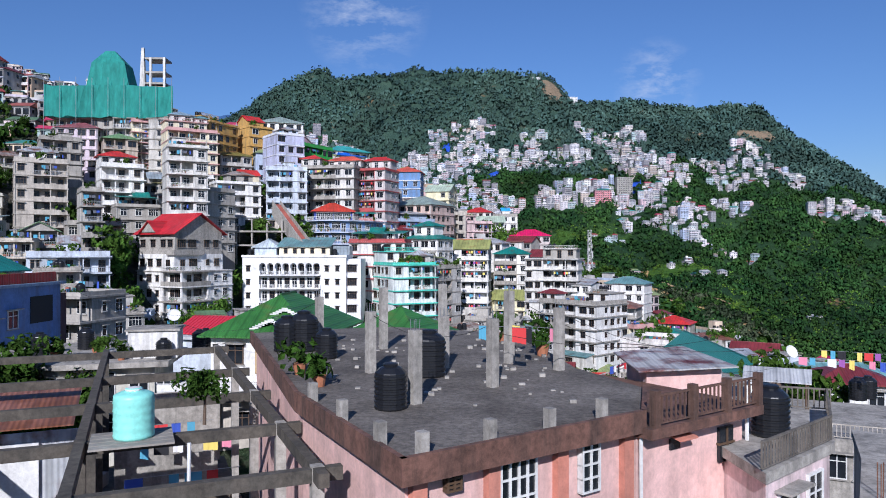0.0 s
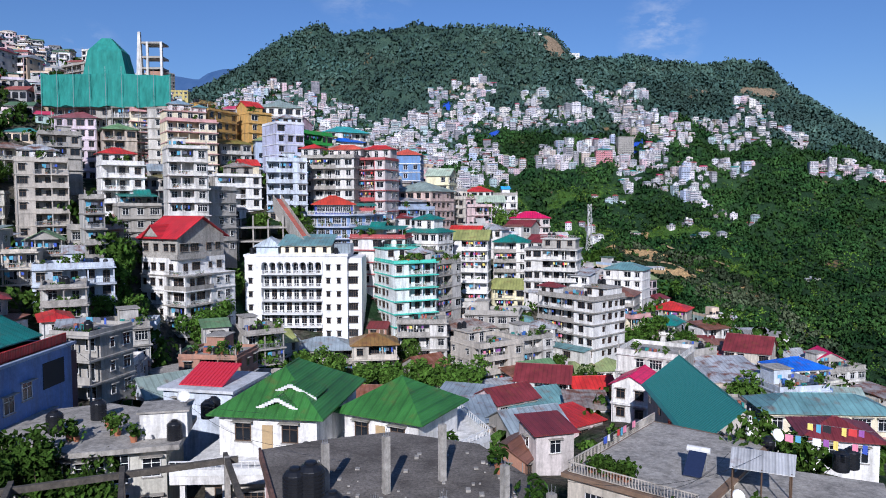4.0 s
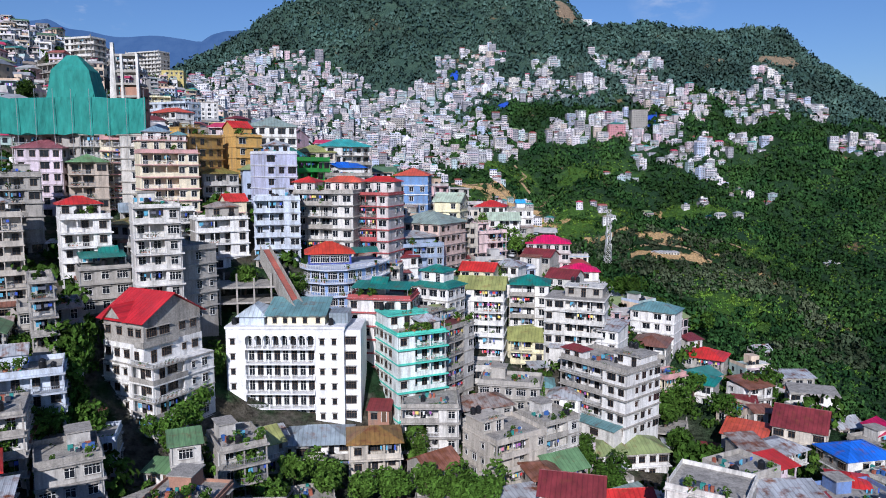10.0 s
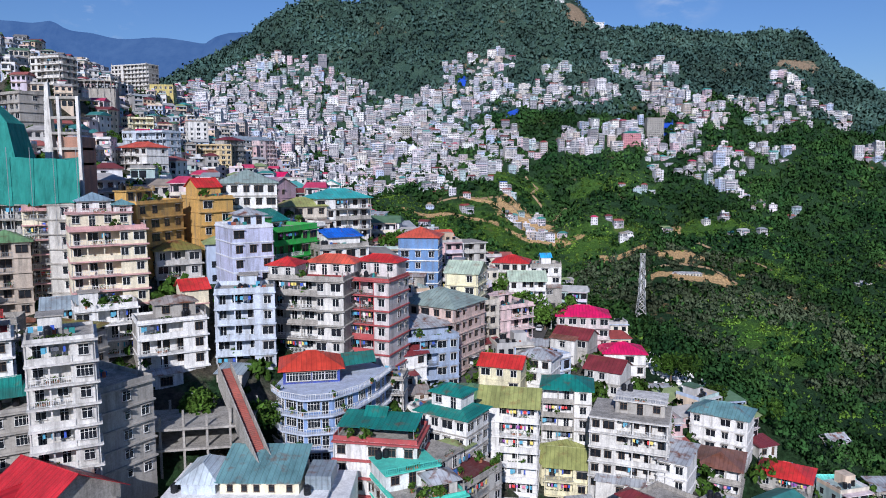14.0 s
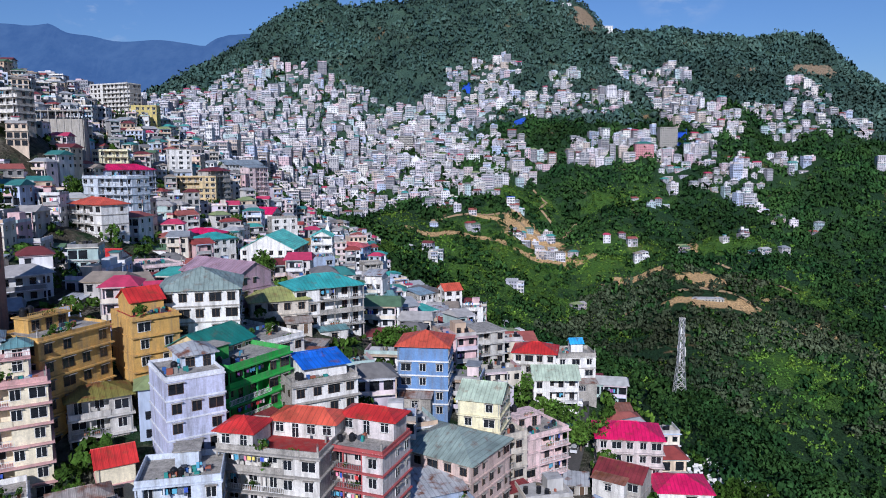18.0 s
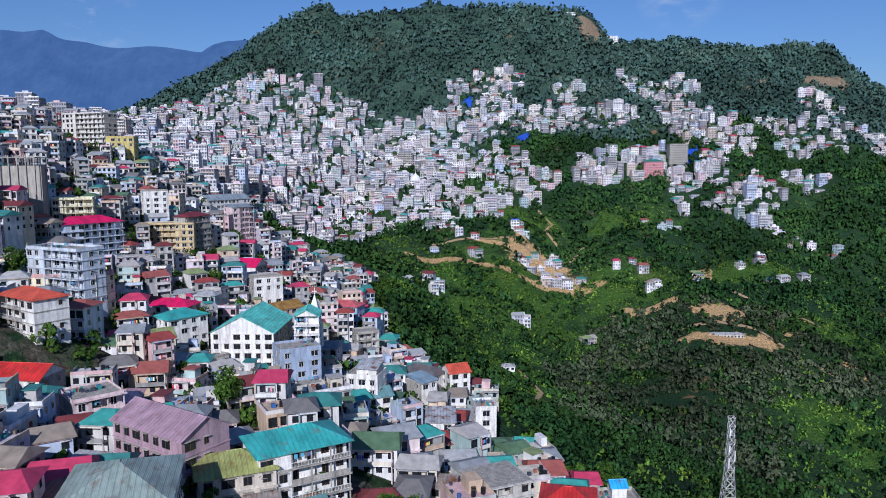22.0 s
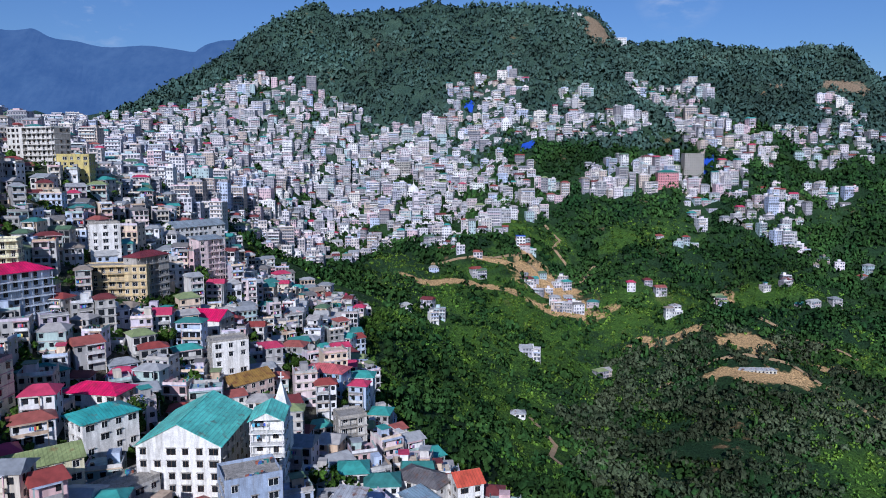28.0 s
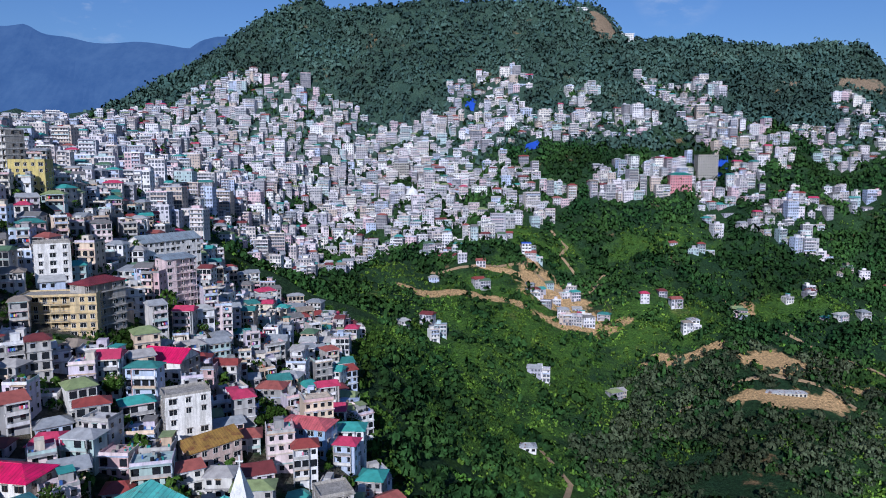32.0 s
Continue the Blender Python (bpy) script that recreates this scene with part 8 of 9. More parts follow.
# far wall palette brightened and tinted bluish in place of haze
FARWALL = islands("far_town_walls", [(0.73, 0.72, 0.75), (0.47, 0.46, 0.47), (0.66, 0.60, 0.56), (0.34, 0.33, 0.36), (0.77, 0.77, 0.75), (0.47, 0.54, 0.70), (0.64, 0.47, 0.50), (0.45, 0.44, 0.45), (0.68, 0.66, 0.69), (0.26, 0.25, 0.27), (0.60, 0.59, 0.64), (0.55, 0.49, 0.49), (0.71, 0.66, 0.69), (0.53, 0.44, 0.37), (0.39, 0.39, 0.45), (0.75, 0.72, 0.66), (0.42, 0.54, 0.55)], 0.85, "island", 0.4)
town("hillside_houses", FAR_FILL, "dense white and grey houses stepped up the hillside", 3, True)
fg = random.Random(5)
FARHOUSES, FARXY = [], []
cells = {}


CLUSTERS = ((40, 1212, 60, 40, 1), (41, 1280, 62, 32, 0.4), (142, 1190, 50, 34, 0.7), (172, 1255, 22, 20, 0.5), (215, 1180, 38, 26, 0.7), (309, 1272, 68, 30, 0.5), (322, 1175, 42, 58, 0.8))
CLUSTERS += ((-5, 1045, 36, 45, 0.35), (15, 990, 40, 30, 0.15), (-22, 965, 30, 40, 0.25), (62, 1025, 36, 22, 0.2), (365, 1122, 38, 42, 0.6), (480, 1150, 65, 46, 0.3), (187, 1075, 42, 28, 1), (280, 1070, 66, 38, 1), (358, 1030, 45, 26, 0.4), (438, 1055, 36, 14, 0.5), (34, 1092, 58, 52, 0.35), (93, 1065, 42, 12, 0.5),
            (-18, 1150, 36, 95, 0.8), (625, 1075, 60, 26, 0.6), (293, 1010, 32, 20, 0.15), (340, 978, 36, 20, 0.1), (565, 1280, 36, 28, 0.3), (560, 1170, 45, 45, 0.3))


def far_density(x, y):
    """How thickly the opposite slope is built over."""
    if x < -40:
        lo = float(np.interp(x, [-560, -230, -180, -90, -40], [700, 720, 930, 1050, 1070]))
        hi = float(np.interp(x, [-560, -500, -430, -380, -330, -280, -190, -95, -40], [1180, 1240, 1290, 1310, 1335, 1310, 1290, 1250, 1250]))
        if x > -95 and y < 1130:
            return 0.5 if y > lo else 0.22 if y > lo - 110 else 0.0
        if lo < y < hi - 60:
            return 1.0
        if hi - 60 <= y < hi:
            return 0.4
        if lo - 150 < y <= lo and x > -230:
            return 0.3
        return 0.0
    return max([f for a, b, rx, ry, f in CLUSTERS if ((x - a) / rx) ** 2 + ((y - b) / ry) ** 2 < 1], default=0.0)


SIGHTS = ((14, 1262, 13), (88, 1150, 15), (300, 1096, 18), (-56, 1074, 13), (-126, 1052, 12), (66, 1196, 12), (23, 1058, 12), (286, 1080, 16), (246, 1050, 15), (62, 934, 8))
for _ in range(42000):
    x, y = fg.uniform(-560, 690), fg.uniform(700, 1350)
    if fg.random() > far_density(x, y) or any(abs(x - a) < r and -r - 6 < y - b < r for a, b, r in SIGHTS):
        continue
    c = (int(x // 12), int(y // 12))
    if any((x - a) ** 2 + 0.75 * (y - b) ** 2 < 58 for i in (-1, 0, 1) for j in (-1, 0, 1) for a, b in cells.get((c[0] + i, c[1] + j), ())):
        continue
    cells.setdefault(c, []).append((x, y))
    if fg.random() < 0.07:
        FARHOUSES.append((x, y, fg.uniform(11, 17), fg.uniform(8, 11), fg.choice((4, 5, 6, 7)), "terrace", fg.uniform(-9, 16)))
        continue
    FARHOUSES.append((x, y, fg.uniform(6.5, 12), fg.uniform(6, 9), fg.choice((1, 2, 2, 3, 3, 4, 5)) if y > 1085 or x < 100 or y < 1050 or x > 345 else fg.choice((3, 4, 5, 6)), fg.choice(("terrace", "terrace", "hip", "gable", "terrace")), fg.uniform(-9, 16)))
for x, y, n, r in ((66, 945, 6, 16), (85, 905, 14, 26), (90, 870, 7, 22), (190, 830, 3, 8), (120, 870, 3, 12), (-25, 760, 4, 30), (-10, 900, 5, 30), (120, 780, 2, 10), (175, 885, 3, 14), (250, 870, 3, 16), (60, 740, 2, 14), (330, 845, 3, 20), (235, 965, 4, 20), (20, 980, 5, 24), (300, 900, 4, 25), (400, 950, 6, 30)):
    for _ in range(n):
        FARHOUSES.append((x + fg.uniform(-r, r), y + fg.uniform(-r, r) * 0.7, fg.uniform(7, 11), fg.uniform(6, 9), fg.choice((1, 2, 2, 3)), fg.choice(("hip", "terrace", "gable")), fg.uniform(-20, 30)))
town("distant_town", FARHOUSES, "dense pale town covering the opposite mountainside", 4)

# ---- landmarks of the opposite town ----
def far_building(x, y, w, d, st, wall, roof, cover, label, dome=0, yaw=0):
    t = thing("building", pose(x, y, gz(x, y) - 1.0, 0, 0, yaw), label, "building")
    H = 3.1 * st
    b = Build()
    b.box(-w / 2, 0, -8, w / 2, d, H)
    part("wall", b, [wall], t)
    n = max(2, int(w / 2.6))
    for s in range(st):
        wb = Build()
        for i in range(n):
            u, ww = -w / 2 + w * (i + 0.5) / n, 1.0 if w / n > 2.8 else 0.65
            wb.box(u - ww - 0.08, -0.06, s * 3.1 + 0.8, u + ww + 0.08, 0.05, s * 3.1 + 2.4, 0)
            wb.box(u - ww, -0.09, s * 3.1 + 0.88, u + ww, -0.05, s * 3.1 + 2.32, 1)
        part("window_row", wb, [WHITE, GLASS], t)
    b = Build()
    if dome:
        b.lathe([(w * 0.46, H), (w * 0.44, H + w * 0.16), (w * 0.32, H + w * 0.34), (w * 0.14, H + w * 0.46), (0.3, H + w * 0.62), (0.1, H + w * 0.85)], 12)
        b.v = [(p_, q + d / 2, r) for p_, q, r in b.v]
    elif roof == "hip":
        hip_roof(b, -w / 2, 0, w / 2, d, H + 0.02, 0.22 * min(w, d), 0.6)
    elif roof == "gable":
        gable_roof(b, -w / 2, 0, w / 2, d, H, 0.35 * w, "y", 0.5)
        gable_wall(b, -w / 2, 0, w / 2, d, H, 0.33 * w, "y")
    else:
        b.box(-w / 2 - 0.3, -0.3, H, w / 2 + 0.3, d + 0.3, H + 0.5)
    part("roof", b, [cover], t)
    return t


FARWHITE = paint("far_white", (0.80, 0.80, 0.80), 0.2)
far_building(-56, 1074, 15, 14, 3, FARWHITE, "", FARWHITE, "white church with a pale dome among trees", 1)
far_building(-126, 1052, 14, 12, 3, FARWHITE, "gable", FARWHITE, "white church with a steep gable", 0, 12)
far_building(66, 1196, 13, 12, 4, FARWHITE, "", FARWHITE, "white building with a pointed dome", 1)
far_building(23, 1058, 14, 10, 4, wall_mat("mintwhite"), "flat", CONC, "mint green four-storey building with concrete roof")
far_building(-2, 1108, 26, 12, 4, FARWHITE, "flat", CONC, "long white four-storey block")
far_building(-72, 1120, 20, 12, 7, CONC, "flat", CONC, "grey concrete-framed tall block")
far_building(-145, 1190, 13, 12, 6, FARWHITE, "flat", CONC, "tall white six-storey apartment block")
far_building(286, 1080, 24, 12, 11, CONC, "flat", CONC, "tall grey concrete-framed block under construction", 0, 4)
far_building(246, 1050, 24, 12, 6, paint("far_pink", (0.62, 0.24, 0.27), 0.3), "hip", roof_mat("tealgreen"), "pink six-storey block with green roof")
far_building(62, 934, 9, 9, 4, FARWHITE, "flat", paint("blue_cover", (0.02, 0.10, 0.60), 0.1), "white house with a blue rooftop cover")
far_building(222, 732, 28, 6, 1, wall_mat("creamgrey"), "hip", roof_mat("tin"), "long low pale building on a bare earth shelf", 0, -4)
far_building(190, 829, 9, 7, 2, FARWHITE, "hip", roof_mat("tin"), "small white hut on the green slope")
far_building(417, 779, 16, 9, 1, wall_mat("creamgrey"), "hip", roof_mat("tin"), "pale barn on the valley side")
far_building(31, 631, 10, 7, 1, FARWHITE, "hip", roof_mat("tin"), "small white shed in the valley")
far_building(268, 1412, 22, 10, 4, FARWHITE, "flat", FARWHITE, "white hilltop building on the crest")
far_building(196, 1416, 20, 10, 2, FARWHITE, "flat", FARWHITE, "low white house on the summit")
TARP = paint("blue_tarp", (0.02, 0.09, 0.55), 0.15, 0.5)
for x, y, w, d in ((14, 1262, 13, 24), (88, 1150, 17, 26), (300, 1096, 26, 22)):
    t = thing("tarpaulin", pose(0, 0, 0), "bright blue tarpaulin spread over a slipped slope", "tarpaulin", "slope tarpaulins")
    b = Build()
    for i in range(5):
        for j in range(6):
            q = [(x + w * (u / 5 - 0.5) + 5 * v / 6, y + d * (v / 6 - 0.5)) for u, v in ((i, j), (i + 1, j), (i + 1, j + 1), (i, j + 1))]
            lo = [(a, c, gz(a, c) + 1.6 + 0.5 * math.sin(a * 1.7 + c)) for a, c in q]
            b.solid(lo, [(a, c, z + 0.25) for a, c, z in lo])
    part("sheet", b, [TARP], t)

# ---- woods ----
def crown_shape(n, seed, size):
    """A crown of n bent leaf clumps over a few lobes."""
    g = np.random.default_rng(seed)
    lobes = g.normal(size=(5, 3)) * (0.45, 0.45, 0.3)
    rad = g.uniform(0.42, 0.75, 5)
    V, Fs = [], []
    for i in range(n):
        k = i % 5
        u = g.normal(size=3)
        u[2] = abs(u[2]) * 0.9 + 0.05 if i % 4 else u[2]
        u /= np.linalg.norm(u)
        c = lobes[k] + u * rad[k]
        u = u + g.normal(size=3) * 0.35
        u /= np.linalg.norm(u)
        s = np.cross(u, g.normal(size=3))
        s /= np.linalg.norm(s)
        w = np.cross(u, s)
        q = size * g.uniform(0.7, 1.35)
        b = len(V)
        V += [c - s * q - u * q * 0.25, c - w * q * 0.8, c + s * q - u * q * 0.25, c + w * q * 0.8]
        Fs += [(b, b + 1, b + 3), (b + 1, b + 2, b + 3)]
    return np.array(V), np.array(Fs)


def woods(name, xy, size, n, leaf, label, mat_, seed, spread=(0.55, 1.4), lift=0.7, soft=0.0):
    g = np.random.default_rng(seed)
    shapes = [crown_shape(n, s, leaf) for s in range(6)]
    xy = np.array(xy)
    z = ground(xy[:, 0], xy[:, 1])
    V, N, Fs, base = [], [], [], 0
    for i, (x, y) in enumerate(xy):
        vs, fs = shapes[i % 6]
        a, s = g.uniform(0, 6.28), size * g.uniform(*spread)
        ca, sa = math.cos(a), math.sin(a)
        r = np.stack([vs[:, 0] * ca - vs[:, 1] * sa, vs[:, 0] * sa + vs[:, 1] * ca, vs[:, 2] * g.uniform(0.9, 1.45)], -1) * s
        V.append(r + (x, y, z[i] + s * lift))
        N.append(r + (0, 0, 0.35 * s))
        Fs.append(fs + base)
        base += len(vs)
    me = bpy.data.meshes.new(name)
    V, N, Fs = np.concatenate(V), np.concatenate(N), np.concatenate(Fs)
    N /= np.linalg.norm(N, axis=1, keepdims=True) + 1e-6
    N = N * (0.75 - 0.45 * soft) + np.array((0.0, -0.45, 0.75)) * soft
    flat = np.cross(V[Fs[:, 1]] - V[Fs[:, 0]], V[Fs[:, 2]] - V[Fs[:, 0]])
    turn = (flat * N[Fs].sum(1)).sum(1) < 0
    Fs[turn] = Fs[turn][:, ::-1]
    me.vertices.add(len(V))
    me.vertices.foreach_set("co", V.ravel())
    me.loops.add(Fs.size)
    me.loops.foreach_set("vertex_index", Fs.ravel().astype(np.int32))
    me.polygons.add(len(Fs))
    me.polygons.foreach_set("loop_start", np.arange(0, Fs.size, 3, dtype=np.int32))
    me.update(calc_edges=True)
    me.materials.append(mat_)
    # rounded crowns: leaves shade with the crown they belong to
    me.shade_smooth()
    own = np.empty(len(V) * 3)
    me.vertex_normals.foreach_get("vector", own)
    own = own.reshape(-1, 3)
    N = N + own * (0.5 - 0.2 * soft)
    N /= np.linalg.norm(N, axis=1, keepdims=True) + 1e-6
    me.normals_split_custom_set_from_vertices(N.astype(np.float32))
    return tagged(new(name, me), label, "trees", kind="stuff")


vg = np.random.default_rng(9)
HC = {}
for h in FARHOUSES:
    for e in (-4, 4):
        HC[(int((h[0] + e) // 9), int((h[1] - 4) // 9))] = 1
CLEAR = ((222, 722, 46, 18), (236, 770, 26, 16), (180, 790, 28, 6), (60, 905, 50, 5), (110, 880, 16, 12), (80, 905, 24, 14), (45, 590, 16, 12), (150, 640, 34, 10), (228, 1394, 18, 26), (600, 1335, 36, 12), (500, 1330, 20, 8), (14, 1262, 9, 14), (88, 1150, 12, 15), (300, 1096, 15, 12), (10, 860, 50, 5), (-56, 1066, 14, 12), (-126, 1044, 14, 12))


def open_ground(x, y):
    if (int(x // 9), int(y // 9)) in HC:
        return True
    return any(((x - a) / c) ** 2 + ((y - b) / e) ** 2 < 1 for a, b, c, e in CLEAR)


def meadow(x, y):
    """Open grassy slope: 1 in the middle, 0 outside."""
    v = 0.0
    for a, b, rx, ry in ((40, 800, 90, 120), (20, 625, 45, 75), (-35, 700, 50, 90), (165, 850, 60, 55), (30, 545, 22, 50), (250, 600, 50, 45), (215, 545, 30, 40), (330, 760, 40, 30), (300, 880, 60, 30), (70, 975, 60, 34), (200, 985, 60, 26), (-60, 860, 40, 50)):
        v = max(v, 1.25 - ((x - a) / rx) ** 2 - ((y - b) / ry) ** 2)
    return v


near_w, mid_w, far_w, brush, silver = [], [], [], [], []
for _ in range(110000):
    x, y = vg.uniform(-640, 950), vg.uniform(60, 1500)
    if y < 760 and x < east_edge(y) + 8:
        continue
    if open_ground(x, y):
        continue
    clump = math.sin(x * 0.045 + 2 * math.sin(y * 0.02)) * math.sin(y * 0.05 + 1.5 * math.sin(x * 0.03))
    q = vg.random()
    if y < 1030 and (y < 900 or meadow(x, y) + 0.5 * clump > 0.25):
        if y > 330 and meadow(x, y) + 0.5 * clump > 0.25:
            (brush if q > 0.20 + 0.25 * clump else mid_w if y > 560 else near_w).append((x, y))
        elif 60 < x < 330 and 530 < y < 790 and q < 0.55 + 0.3 * clump:
            silver.append((x, y))
        elif y < 560:
            (near_w if clump > -0.35 or q < 0.3 else brush).append((x, y))
        else:
            (mid_w if clump > -0.3 or q < 0.35 else brush).append((x, y))
    elif q < 0.85 and x > -640 + 0.1 * y:
        far_w.append((x, y))
close_w = [q for q in near_w if q[1] < 430 and q[0] < 260][:1700]
near_w = [q for q in near_w if not (q[1] < 430 and q[0] < 260)]
woods("valley_edge_trees", close_w[:1400], 3.6, 140, 0.135, "leafy dark green trees below the houses", FOREST, 6)
woods("valley_trees", near_w[:5500], 3.8, 40, 0.27, "dark green broadleaf trees filling the valley side", FOREST, 1)
woods("slope_trees", mid_w[:6200], 3.4, 24, 0.36, "scattered green trees on the opposite slope", FOREST, 2, soft=0.3)
woods("silvery_trees", silver[:2600], 3.9, 40, 0.27, "grey-green silvery trees on a wooded knoll", SILVER, 12, (0.6, 1.25))
low_w = [q for q in far_w if q[1] < 1140 + 25 * math.sin(q[0] * 0.02)]
far_w = [q for q in far_w if q[1] >= 1140 + 25 * math.sin(q[0] * 0.02)]
woods("opposite_slope_trees", low_w[:6500], 4.0, 15, 0.44, "dark green trees below the opposite town", FOREST, 8, (0.3, 1.3), 0.6, 0.5)
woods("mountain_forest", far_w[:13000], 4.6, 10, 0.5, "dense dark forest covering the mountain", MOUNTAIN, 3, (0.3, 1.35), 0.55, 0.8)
woods("slope_brush", brush[:14000], 1.9, 9, 0.44, "low bright green scrub on the slopes", SCRUB, 4, (0.4, 1.2), 0.25, 0.5)
town_trees = []
for _ in range(9000):
    x, y = vg.uniform(-560, 660), vg.uniform(720, 1330)
    if far_density(x, y) > 0.2 and not any((x - a) ** 2 + (y - b) ** 2 < 30 for i in (-1, 0, 1) for j in (-1, 0, 1) for a, b in cells.get((int(x // 12) + i, int(y // 12) + j), ())):
        town_trees.append((x, y))
woods("town_trees", town_trees[:1500], 3.6, 14, 0.46, "dark green trees scattered through the opposite town", FOREST, 15, (0.5, 1.3), 0.9, 0.4)
bush = []
for _ in range(9000):
    x, y = vg.uniform(-220, 120), vg.uniform(70, 700)
    if x > east_edge(y) + 12 or any((x - a) ** 2 + (y - b) ** 2 < (r * 0.95) ** 2 for a, b, r in TAKEN):
        continue
    bush.append((x, y))
grove = []
for _ in range(6000):
    x, y = vg.uniform(-260, 100), vg.uniform(110, 720)
    if x > east_edge(y) + 10 or any((x - a) ** 2 + (y - b) ** 2 < (r + 0.8) ** 2 for a, b, r in TAKEN):
        continue
    grove.append((x, y))
woods("hillside_trees", grove[:750], 2.7, 72, 0.21, "small leafy trees crowding between the houses", LEAF, 7, (0.55, 1.35), 0.9)
woods("garden_bushes", bush[:2600], 1.5, 22, 0.4, "green bushes and creepers between the houses", LEAF, 5, (0.4, 1.5), 0.4)
for k in range(150):
    x, y = vg.uniform(-160, 110), vg.uniform(95, 520)
    if x > east_edge(y) + 10:
        continue
    if any((x - a) ** 2 + (y - b) ** 2 < (r + 1.5) ** 2 for a, b, r in TAKEN):
        continue
    tree(x, y, vg.uniform(0.7, 1.35), k=k)
for x, y, s in ((-47.5, 140, 1.0), (-47, 147, 1.2), (-46.6, 153, 1.1), (-46.8, 159, 1.2), (-62, 128, 1.3), (-58, 133, 1.1), (-66, 134, 1.3), (-70, 126, 1.2), (-63, 118, 1.0), (-72, 140, 1.2), (-56, 122, 0.9), (-27, 130, 1.0), (-20, 128, 1.1), (-33, 134, 1.1), (62, 196, 1.2), (68, 190, 1.1), (52, 176, 1.2), (58, 170, 1.1), (40, 205, 1.1)):
    tree(x, y, s)
for x, y, s in ((-66, 141, 1.5), (-63, 138, 1.3), (-36, 138, 1.0), (-21, 140, 1.15), (-15, 139, 1.2), (-9, 141, 1.25), (-3, 142, 1.3), (3, 141, 1.1), (8, 146, 1.0), (-27, 142, 1.0), (32, 158, 1.3), (28, 168, 1.2), (46, 190, 1.3), (52, 186, 1.4), (56, 192, 1.1), (-37, 183, 1.1), (-46, 182, 1.3), (15, 226, 0.9), (24, 262, 1.2), (18, 268, 1.3), (-4, 262, 1.1), (12, 276, 1.2), (60, 262, 1.4), (66, 246, 1.3), (82, 256, 1.3), (20, 182, 1.2)):
    tree(x, y, s)

# ---- lane with parked vehicles, graves on the slope ----
ASPHALT = paint("asphalt", (0.075, 0.072, 0.07), 0.35, 0.9, (0.03, 0.03, 0.03))
LANE = ((-2, 221), (9, 238), (19, 251.5), (24, 267), (28, 285), (30, 297))
b = Build()
for (x0, y0), (x1, y1) in zip(LANE, LANE[1:]):
    for k in range(4):
        a, c = Vector((x0, y0)).lerp(Vector((x1, y1)), k / 4), Vector((x0, y0)).lerp(Vector((x1, y1)), (k + 1) / 4)
        n = Vector((-(y1 - y0), x1 - x0)).normalized() * -2.2
        q = [a + n, c + n, c - n, a - n]
        za, zc = gz(*a) + 0.35, gz(*c) + 0.35
        lo = [(q[0].x, q[0].y, za), (q[1].x, q[1].y, zc), (q[2].x, q[2].y, zc), (q[3].x, q[3].y, za)]
        b.solid(lo[::-1], [(x, y, z + 0.12) for x, y, z in lo[::-1]])
tagged(part("road", b, [ASPHALT]), "narrow grey asphalt lane between houses", "road", kind="structure")


def vehicle(name, x, y, yaw, col, tall, label):
    t = thing(name, pose(x, y, gz(x, y) + 0.5, 0, 0, yaw), label, name)
    pm = plain("paint_" + name + str(tall), col, 0.25)
    L, W = 3.9, 1.6
    b = Build()
    b.solid([(-L / 2, -W / 2, 0.3), (L / 2, -W / 2, 0.3), (L / 2, W / 2, 0.3), (-L / 2, W / 2, 0.3)], [(-L / 2 + 0.05, -W / 2, 0.95), (L / 2 - 0.1, -W / 2, 0.85), (L / 2 - 0.1, W / 2, 0.85), (-L / 2 + 0.05, W / 2, 0.95)])
    part("body", b, [pm], t)
    b = Build()
    b.solid([(-L / 2 + 0.15, -W / 2 + 0.06, 0.9), (L / 2 - (0.5 if tall > 1.6 else 1.1), -W / 2 + 0.06, 0.9), (L / 2 - (0.5 if tall > 1.6 else 1.1), W / 2 - 0.06, 0.9), (-L / 2 + 0.15, W / 2 - 0.06, 0.9)],
            [(-L / 2 + 0.4, -W / 2 + 0.2, tall - 0.06), (L / 2 - 1.3, -W / 2 + 0.2, tall - 0.06), (L / 2 - 1.3, W / 2 - 0.2, tall - 0.06), (-L / 2 + 0.4, W / 2 - 0.2, tall - 0.06)])
    cab = part("cabin_glass", b, [GLASS], t)
    b = Build()
    b.box(-L / 2 + 0.38, -W / 2 + 0.18, tall - 0.06, L / 2 - 1.28, W / 2 - 0.18, tall)
    part("roof", b, [pm], cab)
    for i in (-1, 1):
        for j in (-1, 1):
            b = Build()
            b.tube((i * 1.2, j * (W / 2 - 0.2), 0.3), (i * 1.2, j * (W / 2 + 0.02), 0.3), 0.3, 12)
            part("wheel", b, [PLASTIC], t)


vehicle("van", 3.0, 229.0, 57, (0.6, 0.6, 0.6), 1.8, "white van parked on the lane")
vehicle("car", 28.0, 286, 78, (0.55, 0.56, 0.58), 1.5, "silver car parked on the lane")
vehicle("car", 22.6, 262, 72, (0.3, 0.3, 0.32), 1.5, "grey car parked on the lane")
gv = Build()
gr = random.Random(8)
for _ in range(190):
    x, y = gr.uniform(52, 84), gr.uniform(250, 292)
    if (x - 67) ** 2 / 260 + (y - 271) ** 2 / 440 > 1:
        continue
    z = gz(x, y)
    h = gr.uniform(0.5, 1.3)
    gv.box(x - 0.45, y - 0.1, z - 0.3, x + 0.45, y + 0.1, z + h)
    gv.box(x - 0.45, y - 1.6, z - 0.3, x + 0.45, y - 0.1, z + 0.3)
tagged(part("gravestones", gv, [WHITE]), "white gravestones scattered over a grassy slope", "graves", kind="stuff")

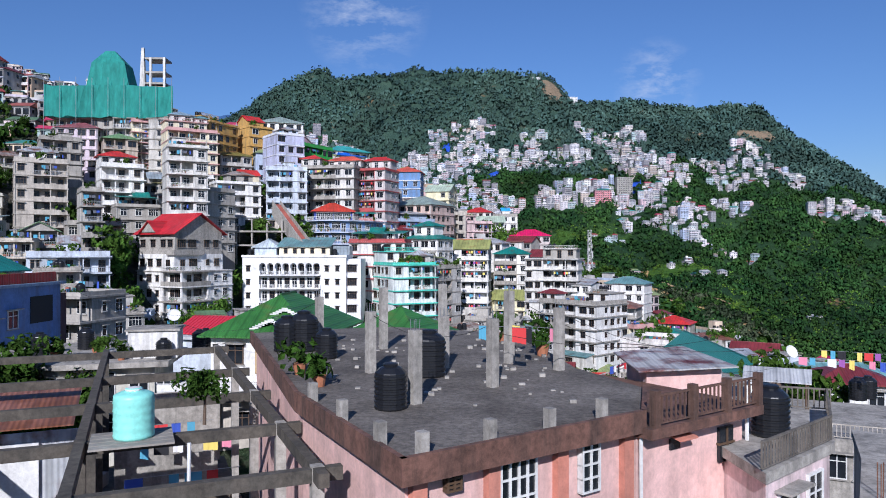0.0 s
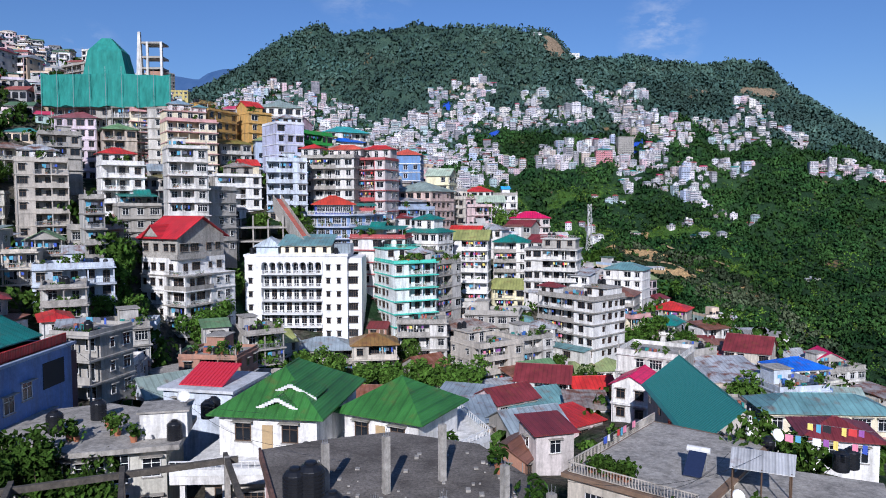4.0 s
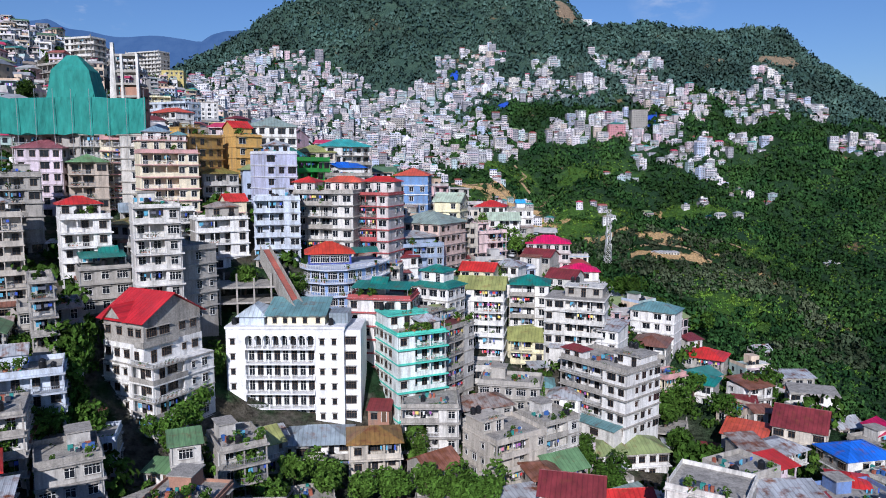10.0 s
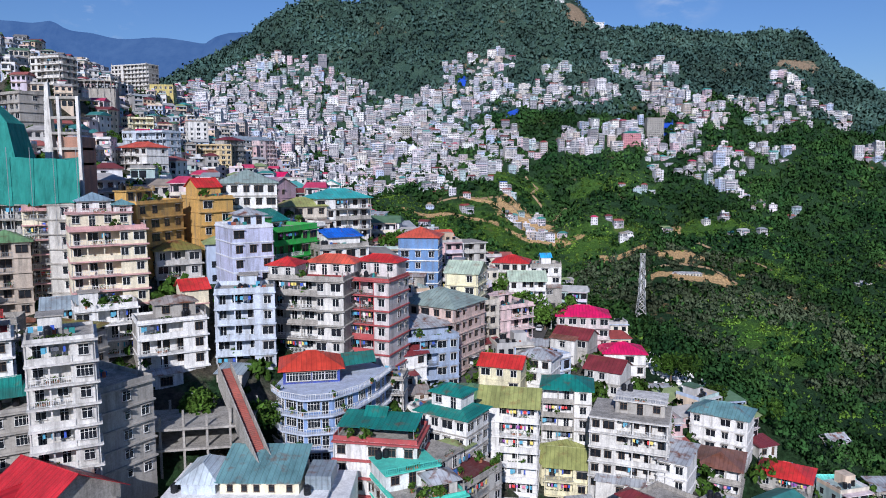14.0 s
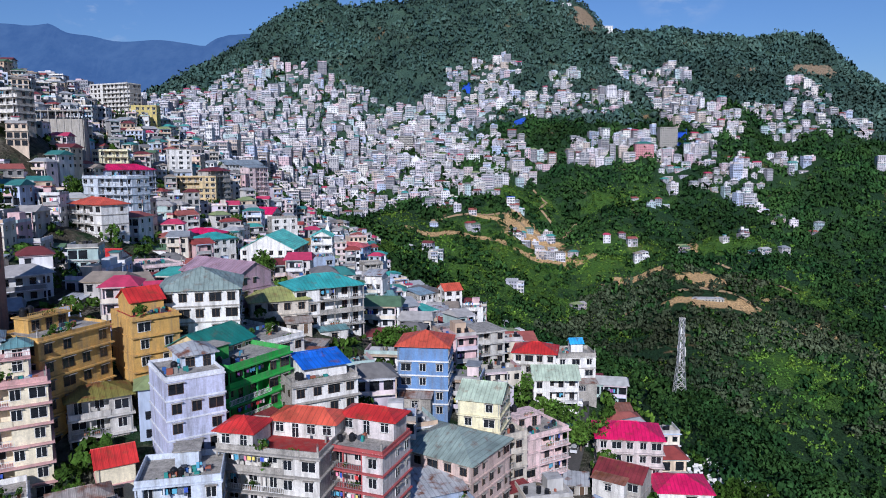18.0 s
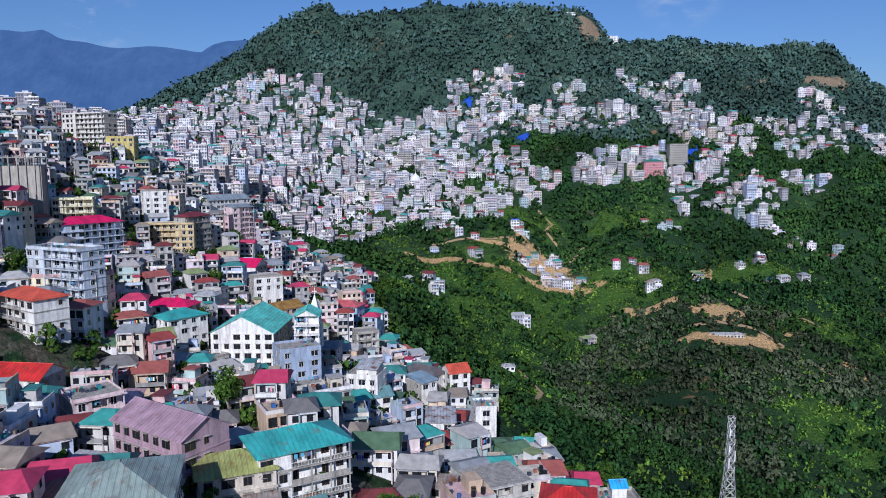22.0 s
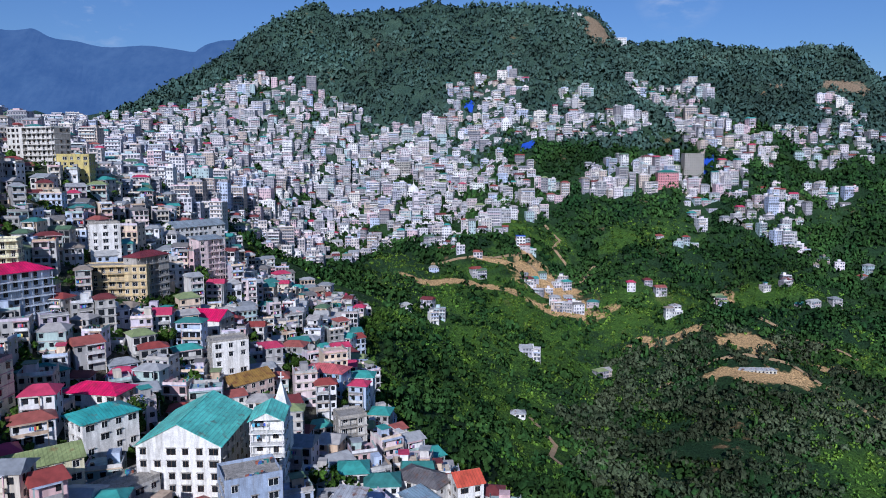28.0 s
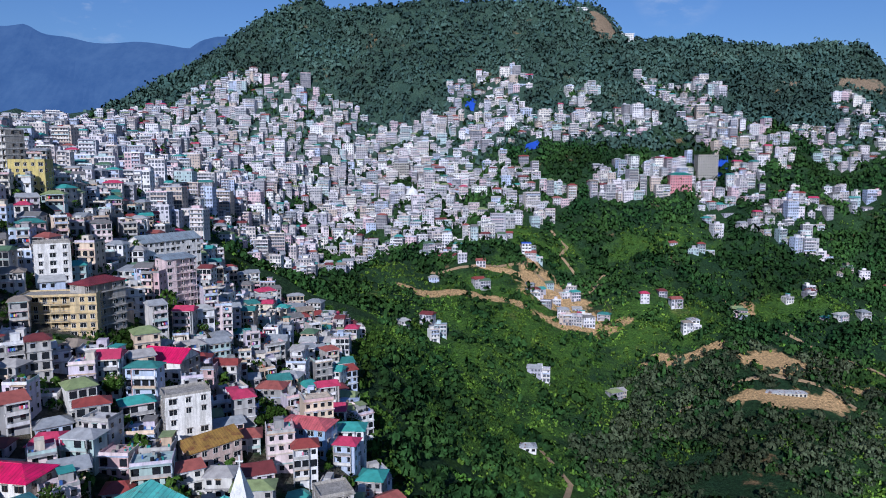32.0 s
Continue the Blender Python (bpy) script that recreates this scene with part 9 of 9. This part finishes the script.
# ---- cables, rubble and pots of the near rooftops ----
BLACK = plain("cable_black", (0.02, 0.02, 0.02), 0.6)
for a, c, sag in (((-2.7, 28.9, 97.4), (2.05, 25.9, 97.3), 0.7), ((2.05, 25.9, 97.0), (13.2, 33.5, 95.8), 0.5), ((5.1, 29.5, 97.4), (13.5, 31.0, 95.6), 0.6), ((-6.0, 36.2, 97.4), (-20.6, 55.6, 94.5), 1.2), ((3.2, 31.3, 98.0), (24.5, 51.0, 91.5), 1.5), ((-12, 47, 96), (-36, 66, 97.5), 1.6), ((12, 36, 95), (33, 72, 88), 1.8)):
    b = Build()
    a, c = Vector(a), Vector(c)
    pts = [a.lerp(c, i / 10) - Vector((0, 0, sag * 4 * (i / 10) * (1 - i / 10))) for i in range(11)]
    for p0, p1 in zip(pts, pts[1:]):
        b.tube(p0, p1, 0.014, 4)
    tagged(part("cable", b, [BLACK]), "thin black cable slung between rooftops", "cable", "cables")
rub = Build()
rr = random.Random(12)
for _ in range(150):
    u, v = rr.random(), rr.random()
    x, y = -9.5 + 15.5 * u - 1.2 * v, 22 + 20 * v
    if not (-3.8 - 0.36 * (y - 24) < x < 5.2 and y > 19 + 0.7 * (x + 1)):
        continue
    s = rr.uniform(0.03, 0.13)
    rub.box(x - s, y - s * rr.uniform(0.5, 2.5), 95.0, x + s, y + s, 95.0 + s * rr.uniform(0.4, 1.2))
tagged(part("rubble", rub, [CONC]), "broken bricks and rubble scattered on a flat roof", "rubble", kind="stuff")
for k, (x, y, z, s) in enumerate(((5.0, 33.5, 95.0, 1.7), (3.6, 38.5, 95.0, 1.5), (-4.3, 26.0, 95.0, 1.3), (-5.5, 28.5, 95.0, 1.4), (15.5, 41.0, 88.9, 1.6), (16.4, 42.0, 88.9, 1.9), (17.2, 40.4, 88.9, 1.5), (18.0, 42.6, 88.9, 1.7), (19.0, 41.5, 88.9, 1.4), (16.0, 44.0, 88.9, 2.0), (20.5, 44.5, 88.9, 1.8), (22.0, 46.0, 88.9, 1.6))):
    potted_plant(x, y, max(z, gz(x, y)) if z < 90 else z, s, k)

washing_line(pose(4.2, 30.4, 96.7, 0, 0, -42), 2.6, 6)
washing_line(pose(2.6, 28.7, 96.9, 0, 0, -30), 2.4, 9)
junk = Build()
jr = random.Random(4)
for _ in range(120):
    u, v = jr.uniform(-18, -0.6), jr.uniform(0.5, 25)
    q = Matrix.Translation((-3.3, 19.6, 0)) @ pose(0, 0, 0, 0, 0, 23) @ Vector((u, v, 87.05))
    s, h = jr.uniform(0.15, 0.6), jr.uniform(0.15, 0.9)
    junk.box(q.x - s, q.y - s * 0.6, q.z, q.x + s, q.y + s * 0.6, q.z + h)
tagged(part("stacked_clutter", junk, [islands("clutter_colours", [(0.10, 0.08, 0.06), (0.25, 0.24, 0.22), (0.05, 0.06, 0.08), (0.3, 0.1, 0.06), (0.04, 0.1, 0.2), (0.16, 0.13, 0.09)], 0.8)]), "boxes and building clutter on a bare floor", "clutter", kind="stuff")

SOIL = paint("trodden_earth", (0.36, 0.25, 0.14), 0.3, 0.95, (0.18, 0.12, 0.07), 0.4)
for pts in (((-30, 905), (5, 903), (35, 912), (57, 922), (88, 914), (120, 925), (150, 958)), ((150, 738), (186, 744), (222, 752), (252, 742), (280, 716), (292, 690)), ((262, 842), (284, 815), (300, 796), (318, 770)), ((96, 1008), (110, 985), (100, 965), (112, 948)), ((40, 640), (52, 612), (46, 590), (58, 566))):
    b = Build()
    for (x0, y0), (x1, y1) in zip(pts, pts[1:]):
        n = max(2, int(math.hypot(x1 - x0, y1 - y0) / 6))
        v = Vector((-(y1 - y0), x1 - x0)).normalized() * 1.5
        for k in range(n):
            a, c = Vector((x0, y0)).lerp(Vector((x1, y1)), k / n), Vector((x0, y0)).lerp(Vector((x1, y1)), (k + 1.15) / n)
            q = [a - v, c - v, c + v, a + v]
            lo = [(w.x, w.y, gz(w.x, w.y) + 0.5) for w in q]
            b.solid(lo, [(x, y, z + 0.2) for x, y, z in lo])
    tagged(part("path", b, [SOIL]), "bare earth footpath winding across the green slope", "path", kind="structure")
